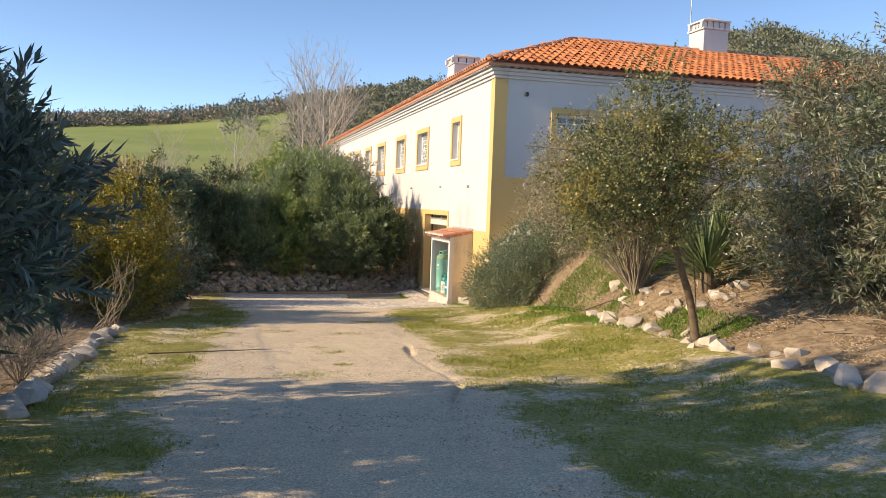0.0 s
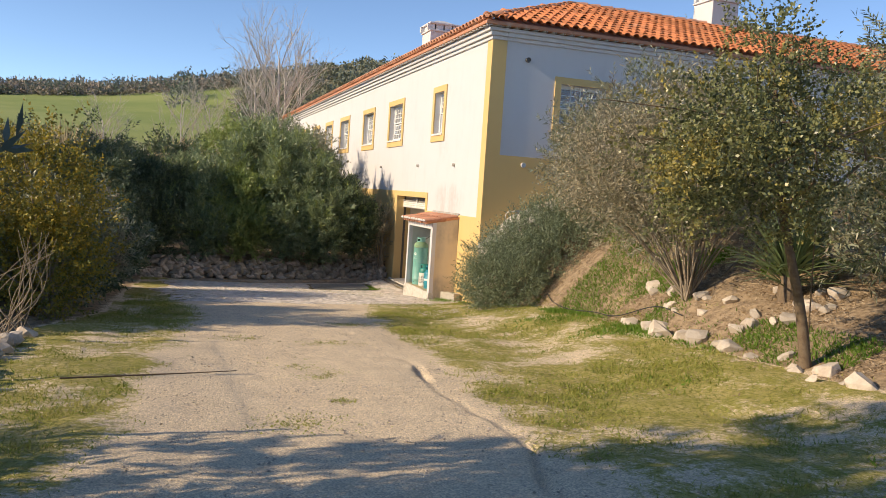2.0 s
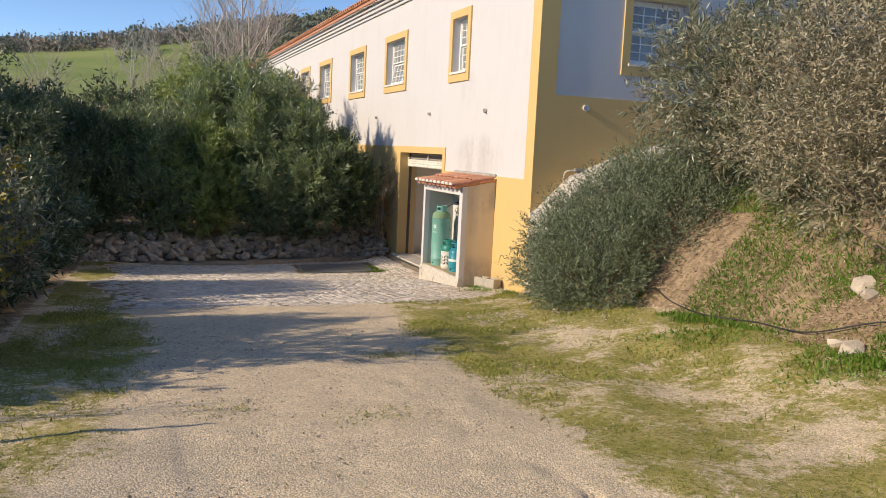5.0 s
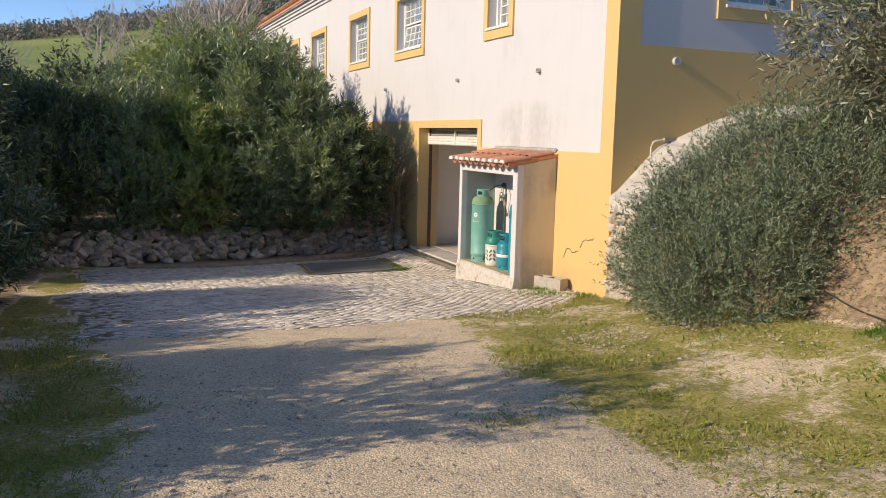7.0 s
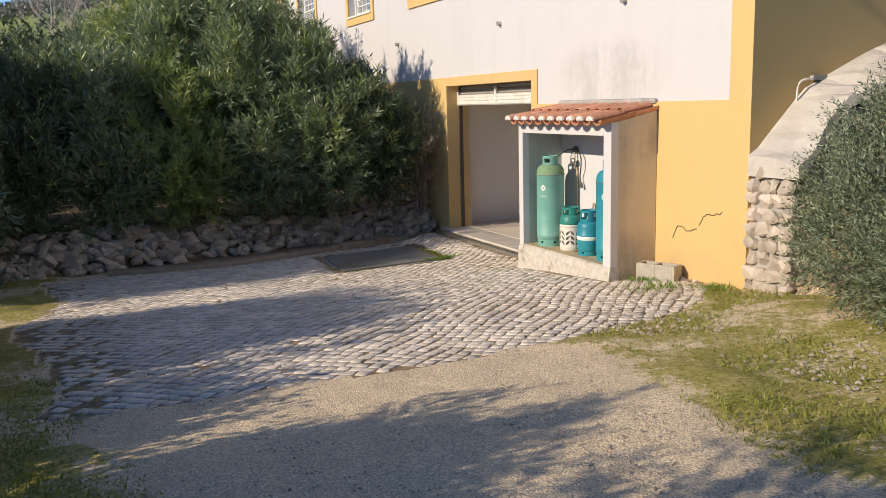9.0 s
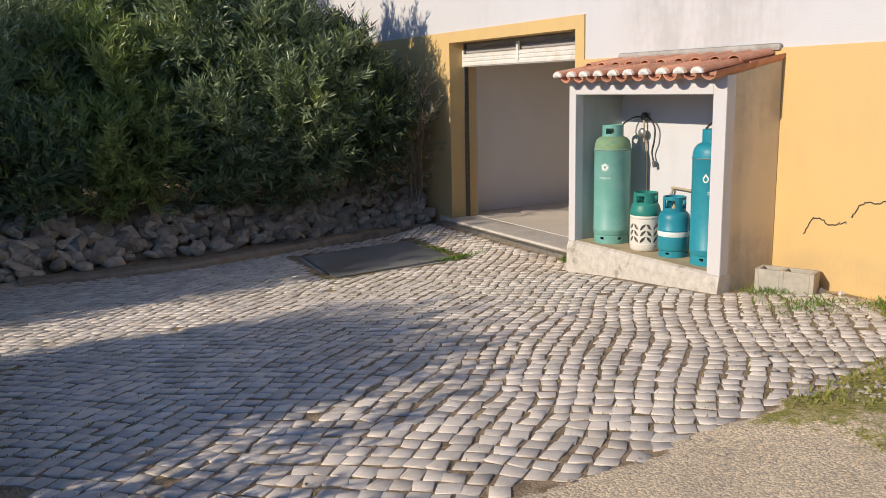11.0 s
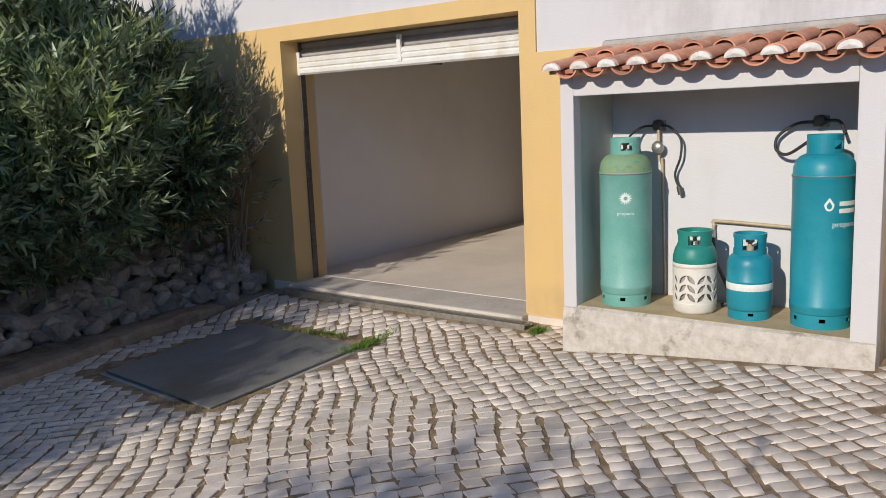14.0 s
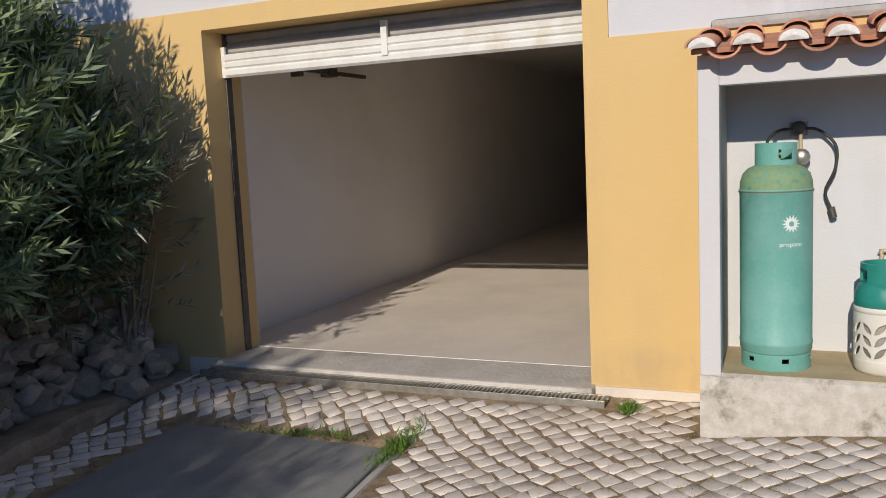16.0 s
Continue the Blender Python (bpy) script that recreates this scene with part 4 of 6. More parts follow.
sloped_side("side_wall", S0, S0 + 0.12, M_SHEDSIDE, "cream side wall streaked with grey damp")
sloped_side("side_wall", S1 - 0.09, S1, M_SHEDLEFT, "grey peeling side wall")
shed_box("front_post", SF - 0.005, SF + 0.1, S0 - 0.004, S0 + 0.145, -1.13, 0.58)
shed_box("front_post", SF - 0.005, SF + 0.1, S1 - 0.105, S1 + 0.004, -1.13, 0.58)
shed_box("lintel", SF - 0.005, SF + 0.1, S0 + 0.145, S1 - 0.105, 0.42, 0.58)
shed_box("back_wall", FX - 0.045, FX - 0.022, S0 + 0.12, S1 - 0.09, -1.2, 0.68, m=M_SHEDIN, bevel=0)


def shed_sill():
    """The rough front ledge, wavy along its foot."""
    bm = bmesh.new()
    ys = np.linspace(S0 - 0.004, S1 + 0.004, 22)
    rows = []
    for k, y in enumerate(ys):
        g = height(SF - 0.03, y) - 0.06
        out = 0.012 * rng.random()
        rows.append([bm.verts.new(p) for p in ((SF + 0.02, y, -1.119), (SF - 0.006, y, -1.132 - 0.008 * rng.random()), (SF - 0.012 - out, y, -1.2), (SF - 0.018 - out, y, g + 0.08), (SF - 0.03 - out, y, g), (SF + 0.12, y, g), (SF + 0.12, y, -1.119))])
    for a, b in zip(rows, rows[1:]):
        for k in range(7):
            bm.faces.new((a[k], a[(k + 1) % 7], b[(k + 1) % 7], b[k]))
    bm.faces.new(rows[0])
    bm.faces.new(rows[-1][::-1])
    bmesh.ops.recalc_face_normals(bm, faces=bm.faces)
    return put_under(part("sill", bm, M_SILL, None, "flaking whitewashed concrete ledge"), shed)


shed_sill()
shed_box("ledge", SF + 0.02, FX - 0.045, S0 + 0.12, S1 - 0.09, -1.5, -1.115, m=M_LEDGE, bevel=0, label="ochre concrete shelf")
# roof: pans, covers and mortar plugs
rise = math.atan2(0.745 - 0.60, FX - 5.80)
PAN = tile_data("pan_tile", 0.50, 0.088, 0.080, M_TILE2, 14, 0.012, -1)
COV = tile_data("cover_tile", 0.48, 0.078, 0.066, M_TILE2, 14, 0.012, 1)
PLUG = bpy.data.meshes.new("mortar_plug")
bm = bmesh.new()
ringv = [(0.068 * math.cos(math.pi * k / 8), 0.068 * math.sin(math.pi * k / 8)) for k in range(9)]
fr = [bm.verts.new((x, -0.022, z - 0.004)) for x, z in ringv]
bk = [bm.verts.new((x, 0.05, z - 0.004)) for x, z in ringv]
nose = bm.verts.new((0, -0.034, 0.03))
for k in range(8):
    bm.faces.new((fr[k], fr[k + 1], bk[k + 1], bk[k]))
    bm.faces.new((fr[k + 1], fr[k], nose))
bm.faces.new((fr[0], fr[8], nose))
bm.faces.new((fr[8], fr[0], bk[0], bk[8]))
bmesh.ops.recalc_face_normals(bm, faces=bm.faces)
bm.to_mesh(PLUG)
bm.free()
PLUG.materials.append(M_MORTAR)
for low_tile, squash in ((PAN, 0.85), (COV, 0.74), (PLUG, 0.76)):
    for vert in low_tile.vertices:
        vert.co.z *= squash


def roof_piece(name, me, y, d, lift, wob=1.0):
    o = new(name, me)
    m = pose(5.79, y, 0.585, 0, 0, -90) @ pose(0, 0, 0, math.degrees(rise)) @ pose(rng.normal(0, 0.005) * wob, d + rng.normal(0, 0.006) * wob, lift, -1.2, 0, rng.normal(0, 1.0) * wob)
    o.matrix_basis = m
    return put_under(o, shed)


n_tiles = 10
span = 0.214
for k in range(n_tiles):
    y = S0 - 0.06 + span * (k + 0.5)
    for d in (0.0, 0.40):
        roof_piece("pan_tile", PAN, y, d, 0.03 + 0.004 * (d > 0))
for k in range(n_tiles):
    y = S0 - 0.06 + 0.214 * (k + 1.0)
    for d in (0.0, 0.40):
        roof_piece("cover_tile", COV, y, d, 0.022 + 0.012 * (d > 0))
    roof_piece("mortar_plug", PLUG, y, 0.0, 0.022, 0.5)
bm = box(bmesh.new(), -0.03, 0.95, -0.0, 2.14, -0.075, -0.05, 0.003)
bmesh.ops.transform(bm, matrix=Matrix.Translation((5.86, S0, 0.655)) @ pose(0, 0, 0, 0, -math.degrees(rise)), verts=[v for v in bm.verts])
put_under(part("roof_bed", bm, M_TILE2), shed)
shed_box("flashing", FX - 0.05, FX - 0.0, S0 + 0.02, S1, 0.775, 0.84, m=M_CEMENT, bevel=0.03, label="rough grey cement fillet")


# ---- gas cylinders ----
def collar(bm, r, z0, z1, gaps, thick=0.008, seg=40, low=None, high=None):
    """A ring guard with hand holes between low and high."""
    low = z0 + (z1 - z0) * 0.3 if low is None else low
    high = z1 - (z1 - z0) * 0.22 if high is None else high
    levels = [z0, low, high, z1]
    for i in range(seg):
        a0, a1 = 2 * math.pi * i / seg, 2 * math.pi * (i + 1) / seg
        mid = (a0 + a1) / 2
        for k in range(3):
            if k == 1 and any(abs((mid - g + math.pi) % (2 * math.pi) - math.pi) < w for g, w in gaps):
                continue
            quad = []
            for rr in (r, r - thick):
                quad.append([bm.verts.new((rr * math.cos(a), rr * math.sin(a), z)) for a, z in ((a0, levels[k]), (a1, levels[k]), (a1, levels[k + 1]), (a0, levels[k + 1]))])
            o, n = quad
            bm.faces.new(o)
            bm.faces.new(n[::-1])
            for q in range(4):
                bm.faces.new((o[q], n[q], n[(q + 1) % 4], o[(q + 1) % 4]))
    bmesh.ops.remove_doubles(bm, verts=bm.verts, dist=0.0004)
    return bm


def valve(parent, z, m=M_BRASS):
    bm = lathe(bmesh.new(), [(0.0, 0), (0.026, 0), (0.026, 0.03), (0.015, 0.035), (0.015, 0.06), (0.028, 0.062), (0.028, 0.085), (0.0, 0.088)], 14, (0, 0, z))
    return part("valve", bm, m, parent, smooth=False)


def bent_text(words, size, radius, z, ang, material, parent, name="lettering"):
    """Flat lettering wrapped on an upright cylinder."""
    cu = bpy.data.curves.new(name, "FONT")
    cu.body, cu.size, cu.align_x, cu.resolution_u = words, size, "CENTER", 3
    tmp = bpy.data.objects.new("text_source", cu)
    scene.collection.objects.link(tmp)
    bpy.context.view_layer.update()
    me = bpy.data.meshes.new_from_object(tmp.evaluated_get(bpy.context.evaluated_depsgraph_get()))
    bpy.data.objects.remove(tmp)
    for v in me.vertices:
        a = ang + v.co.x / radius
        v.co = Vector((math.cos(a) * (radius + 0.002), math.sin(a) * (radius + 0.002), z + v.co.y))
    me.materials.clear()
    return link_mesh(name, me, parent, material)


def emblem(parent, radius, z, ang, petals, material):
    """A plain round flower-like mark wrapped on the cylinder."""
    bm = bmesh.new()
    rings = []
    for rad in ((0.014, 0.014), (0.048, 0.028)):
        rings.append([])
        for k in range(2 * petals):
            a = math.pi * k / petals
            b = ang + rad[k % 2] * math.cos(a) / radius
            rings[-1].append(bm.verts.new((math.cos(b) * (radius + 0.002), math.sin(b) * (radius + 0.002), z + rad[k % 2] * math.sin(a))))
    for k in range(2 * petals):
        q = (k + 1) % (2 * petals)
        bm.faces.new((rings[0][k], rings[0][q], rings[1][q], rings[1][k]))
    bmesh.ops.recalc_face_normals(bm, faces=bm.faces)
    return part("emblem", bm, material, parent)


def drop_mark(parent, radius, z, ang, material):
    """A plain drop outline."""
    bm = bmesh.new()
    outer, inner = [], []
    for k in range(24):
        a = 2 * math.pi * k / 24
        for ring, s, o in ((outer, 0.036, 0.0), (inner, 0.02, -0.006)):
            u = s * math.sin(a) * (0.8 if math.cos(a) < 0 else 0.8 * (1 - 0.75 * math.cos(a)))
            w = s * 1.15 * math.cos(a) + o
            b = ang + u / radius
            ring.append(bm.verts.new((math.cos(b) * (radius + 0.002), math.sin(b) * (radius + 0.002), z + w)))
    for k in range(24):
        bm.faces.new((outer[k], outer[(k + 1) % 24], inner[(k + 1) % 24], inner[k]))
    bmesh.ops.recalc_face_normals(bm, faces=bm.faces)
    return part("emblem", bm, material, parent)


LEDGE = -1.115


def tall_cylinder(x, y, paint, top_paint, label, face):
    c = thing("gas_cylinder", (x, y, LEDGE), label, "gas cylinder", "tall gas cylinders")
    r = 0.187
    bm = lathe(bmesh.new(), [(0.0, 0.09), (r - 0.01, 0.085), (r, 0.10), (r, 0.13), (r + 0.003, 0.135), (r + 0.003, 0.15), (r, 0.155), (r, 0.955), (r + 0.004, 0.96), (r + 0.004, 0.975), (r, 0.98)], 48)
    part("body", bm, paint, c, smooth=True)
    bm = lathe(bmesh.new(), [(r, 0.98), (r * 0.985, 1.02), (r * 0.92, 1.06), (r * 0.78, 1.09), (r * 0.55, 1.11), (0.0, 1.12)], 48)
    part("weld_seam", lathe(bmesh.new(), [(r + 0.002, 0.964), (r + 0.006, 0.966), (r + 0.006, 0.972), (r + 0.002, 0.974)], 48), M_RUST, c, "rusty weld line", smooth=True)
    part("shoulder", bm, top_paint, c, "mossy stained shoulder" if top_paint is M_MOULD else "", smooth=True)
    bm = collar(bmesh.new(), r * 0.96, 0.0, 0.115, [(k * math.pi / 3 + 0.3, 0.10) for k in range(6)], 0.006, 60, 0.045, 0.07)
    part("foot_ring", bm, paint, c)
    bm = collar(bmesh.new(), 0.108, 1.085, 1.225, [(math.pi + face * 0.6 + 0.5, 0.38), (face * 0.6 + 0.5, 0.38)], 0.008, 40, 1.135, 1.19)
    part("collar", bm, paint, c)
    valve(c, 1.11)
    return c


c1 = tall_cylinder(6.235, 22.51, M_GREEN1, M_MOULD, "tall faded green steel gas cylinder with a mossy top", 0)
emblem(c1, 0.187, 0.80, math.radians(206), 14, M_PRINT)
bent_text("propano", 0.036, 0.187, 0.68, math.radians(206), M_PRINT, c1)
c2 = tall_cylinder(6.255, 21.15, M_BLUE1, M_BLUE1, "tall bright teal steel gas cylinder", 1)
drop_mark(c2, 0.187, 0.80, math.radians(204), M_PRINT)
bent_text("propano", 0.05, 0.187, 0.66, math.radians(236), M_PRINT, c2)
bars = bmesh.new()
for zz, ln in ((0.79, 0.15), (0.745, 0.12)):
    pts = [(math.cos(b) * 0.189, math.sin(b) * 0.189) for b in np.linspace(math.radians(222), math.radians(222) + ln / 0.187, 8)]
    for (a0, b0), (a1, b1) in zip(pts, pts[1:]):
        bars.faces.new([bars.verts.new(q) for q in ((a0, b0, zz), (a1, b1, zz), (a1, b1, zz + 0.028), (a0, b0, zz + 0.028))])
part("printed_bar", bars, M_PRINT, c2)

small = thing("gas_cylinder", (6.235, 21.60, LEDGE), "small teal steel gas cylinder with a white band", "gas cylinder", "small gas cylinders")
r = 0.148
part("body", lathe(bmesh.new(), [(0.0, 0.06), (r * 0.9, 0.05), (r, 0.08), (r, 0.21), (r, 0.225), (r, 0.25), (r + 0.003, 0.255), (r + 0.003, 0.265), (r, 0.27), (r, 0.36), (r * 0.95, 0.40), (r * 0.8, 0.43), (r * 0.5, 0.45), (0, 0.455)], 44), M_BLUE1, small, smooth=True)
part("band", lathe(bmesh.new(), [(r + 0.001, 0.20), (r + 0.003, 0.205), (r + 0.003, 0.243), (r + 0.001, 0.248)], 44), M_PRINT, small, "white painted band", smooth=True)
part("foot_ring", collar(bmesh.new(), r * 0.93, 0.0, 0.075, [(k * math.pi / 2 + 0.4, 0.12) for k in range(4)], 0.006, 48, 0.03, 0.05), M_BLUE1, small)
part("collar", collar(bmesh.new(), 0.108, 0.42, 0.575, [(math.radians(200), 0.5), (math.radians(20), 0.5), (math.radians(110), 0.35), (math.radians(290), 0.35)], 0.010, 44, 0.47, 0.545), M_BLUE1, small)
valve(small, 0.45)

comp = thing("gas_cylinder", (6.215, 21.975, LEDGE), "small composite gas bottle, white lattice casing with green top", "gas cylinder", "small gas cylinders")
r = 0.15
part("inner_bottle", lathe(bmesh.new(), [(0, 0.03), (r * 0.86, 0.035), (r * 0.86, 0.38), (r * 0.5, 0.44), (0, 0.45)], 36), M_CEMENT, comp, smooth=True)
part("base", lathe(bmesh.new(), [(0, 0.0), (r * 0.88, 0.0), (r * 0.97, 0.02), (r, 0.07), (r, 0.085), (r * 0.95, 0.086)], 44), M_WPLAST, comp, smooth=True)
part("upper_band", lathe(bmesh.new(), [(r * 0.95, 0.322), (r, 0.323), (r, 0.355), (r * 0.96, 0.358)], 44), M_WPLAST, comp, smooth=True)


def leaf_slot(u, z):
    """True inside one of the leaf-shaped slots beside a stem; u: metres round the casing from the stem."""
    u = abs(u)
    for zc in (0.122, 0.185, 0.248):
        du, dz = u - 0.035, z - zc
        along, off = du * 0.68 + dz * 0.73, du * 0.73 - dz * 0.68
        if abs(along) < 0.041 and abs(off) < 0.0155 * (1 - (along / 0.041) ** 2):
            return True
    return False


def slotted_casing(columns=7, around=252, rows=84):
    arc = 2 * math.pi / columns
    zs = np.linspace(0.08, 0.325, rows + 1)
    bm = bmesh.new()
    grid = [[bm.verts.new((r * math.cos(2 * math.pi * i / around), r * math.sin(2 * math.pi * i / around), z)) for i in range(around)] for z in zs]
    for j in range(rows):
        for i in range(around):
            a = (2 * math.pi * (i + 0.5) / around - math.radians(206) + arc / 2) % arc - arc / 2
            if not leaf_slot(a * r, (zs[j] + zs[j + 1]) / 2):
                k = (i + 1) % around
                bm.faces.new((grid[j][i], grid[j][k], grid[j + 1][k], grid[j + 1][i]))
    bmesh.ops.delete(bm, geom=[q for q in bm.verts if not q.link_faces], context="VERTS")
    bmesh.ops.solidify(bm, geom=bm.faces[:], thickness=0.008)
    return bm


part("lattice", slotted_casing(), M_WPLAST, comp, "white plastic casing with leaf-shaped slots", smooth=False)
part("top_cover", lathe(bmesh.new(), [(r * 0.96, 0.35), (r * 1.0, 0.36), (r * 0.99, 0.40), (r * 0.90, 0.45), (r * 0.78, 0.48), (r * 0.55, 0.485), (0, 0.47)], 44), M_GREEN2, comp, smooth=True)
part("handle_ring", collar(bmesh.new(), r * 0.80, 0.465, 0.58, [(math.radians(a), 0.42) for a in (200, 290, 20, 110)], 0.014, 44, 0.485, 0.55), M_GREEN2, comp)
valve(comp, 0.47, M_STEEL)


# hoses, regulator and pipe on the back wall
BW = FX - 0.045
for y, flip in ((22.40, 1), (21.26, 1)):
    reg = thing("gas_regulator", (BW, y, 0.17), "grey gas regulator with black rubber hoses on the wall", "regulator", "gas regulators")
    bm = lathe(bmesh.new(), [(0, 0.06), (0.03, 0.06), (0.045, 0.04), (0.045, 0.015), (0.025, 0.0), (0.025, -0.01)], 18)
    bmesh.ops.transform(bm, matrix=pose(BW - 0.005, y, 0.18, 0, -90), verts=bm.verts)
    put_under(part("valve_body", bm, M_IRON, smooth=True), reg)
    put_under(boxpart("wall_plate", BW - 0.015, BW, y - 0.05, y + 0.05, 0.14, 0.22, M_CEMENT), reg)
    if flip and y > 22:
        put_under(tubes("hose", [smooth_path([(BW - 0.05, y, 0.18), (BW - 0.08, y + 0.10, 0.175), (BW - 0.16, y + 0.16, 0.12), (BW - 0.25, y + 0.14, 0.06)], 18)], [0.009], M_DARK, sides=8), reg)
        put_under(tubes("hose", [smooth_path([(BW - 0.05, y, 0.18), (BW - 0.06, y - 0.10, 0.17), (BW - 0.07, y - 0.19, 0.08), (BW - 0.07, y - 0.19, -0.05), (BW - 0.05, y - 0.14, -0.18), (BW - 0.05, y - 0.17, -0.28)], 30)], [0.009], M_DARK, sides=8), reg)
        put_under(tubes("hose_end", [[(BW - 0.05, y - 0.17, -0.27), (BW - 0.05, y - 0.185, -0.33)]], [0.02], M_IRON, sides=8), reg)
        bm = lathe(bmesh.new(), [(0, 0.035), (0.035, 0.03), (0.048, 0.012), (0.048, 0.0), (0.03, -0.02), (0, -0.025)], 20)
        bmesh.ops.transform(bm, matrix=pose(BW - 0.07, y - 0.015, 0.02, 0, -90), verts=bm.verts)
        put_under(part("diaphragm", bm, M_STEEL, smooth=True), reg)
        put_under(tubes("pipe", [[(BW - 0.05, y - 0.01, 0.17), (BW - 0.05, y - 0.015, -0.08)]], [0.011], M_BRASS, sides=8), reg)
        put_under(tubes("down_pipe", [[(BW - 0.03, y - 0.03, -0.06), (BW - 0.03, y - 0.05, -1.1)]], [0.011], M_BRASS, sides=8), reg)
    else:
        put_under(tubes("hose", [smooth_path([(BW - 0.05, y, 0.18), (BW - 0.06, y + 0.14, 0.17), (BW - 0.06, y + 0.26, 0.09), (BW - 0.07, y + 0.27, 0.0), (BW - 0.12, y + 0.18, -0.03), (BW - 0.22, y + 0.02, 0.06)], 30)], [0.011], M_DARK, sides=8), reg)
        put_under(tubes("hose", [smooth_path([(BW - 0.05, y, 0.18), (BW - 0.06, y - 0.12, 0.18), (BW - 0.14, y - 0.18, 0.1)], 14)], [0.011], M_DARK, sides=8), reg)
pipe = thing("gas_pipe", (BW, 21.9, -0.53), "brass gas pipe bent along the shed's back wall", "pipe")
put_under(tubes("pipe_run", [smooth_path([(BW - 0.03, 21.3, -0.545), (BW - 0.03, 21.92, -0.52), (BW - 0.035, 21.965, -0.54), (BW - 0.04, 21.975, -0.62)], 20)], [0.013], M_BRASS, sides=8), pipe)
put_under(tubes("hose", [smooth_path([(BW - 0.04, 21.975, -0.6), (BW - 0.05, 21.95, -0.8), (BW - 0.12, 21.85, -0.95), (BW - 0.16, 21.8, -1.07), (BW - 0.2, 21.85, -1.1)], 20)], [0.014], M_IRON, sides=8), pipe)
put_under(tubes("joint", [[(BW - 0.04, 21.975, -0.58), (BW - 0.04, 21.975, -0.64)]], [0.02], M_STEEL, sides=8), pipe)


# hollow concrete block by the wall
def hollow_block():
    b = thing("concrete_block", (6.32, 20.25, height(6.3, 20.25)), "grey hollow concrete block lying beside the wall", "concrete block")
    L, W, H = 0.48, 0.20, 0.20
    for (x0, x1) in ((0, 0.035), (0.203, 0.237), (L - 0.035, L)):
        boxpart("web", x0 - L / 2, x1 - L / 2, -W / 2, W / 2, 0, H, M_CONCBLOCK, b)
    for y0, y1 in ((-W / 2, -W / 2 + 0.035), (W / 2 - 0.035, W / 2)):
        for x0, x1 in ((0.035, 0.203), (0.237, L - 0.035)):
            boxpart("shell", x0 - L / 2, x1 - L / 2, y0, y1, 0, H, M_CONCBLOCK, b)
    b.matrix_basis = pose(6.40, 20.42, height(6.40, 20.42) - 0.015, 0, 0, -66)
    return b


hollow_block()


# ---- stones ----
def rock_data(name, seed, material, n=18, flat=0.75):
    """An angular stone: the hull of random points on a squared ball, about 1 across."""
    r = np.random.default_rng(seed)
    d = unit(r.normal(size=(n, 3)))
    p = np.sign(d) * np.abs(d) ** 0.75 * (0.42 + 0.10 * r.random((n, 1)))
    p[:, 2] *= flat
    bm = bmesh.new()
    for q in p:
        bm.verts.new(q)
    made = bmesh.ops.convex_hull(bm, input=bm.verts[:])
    bmesh.ops.delete(bm, geom=list({g for g in made["geom_interior"] + made["geom_unused"] if isinstance(g, bmesh.types.BMVert)}), context="VERTS")
    me = bpy.data.meshes.new(name)
    bm.to_mesh(me)
    bm.free()
    me.materials.append(material)
    return me


ROCKS = [rock_data("stone", 40 + k, M_STONE, 24, 0.8) for k in range(12)]
PALE = [rock_data("stone", 80 + k, M_STONEW, 26, 0.8) for k in range(10)]


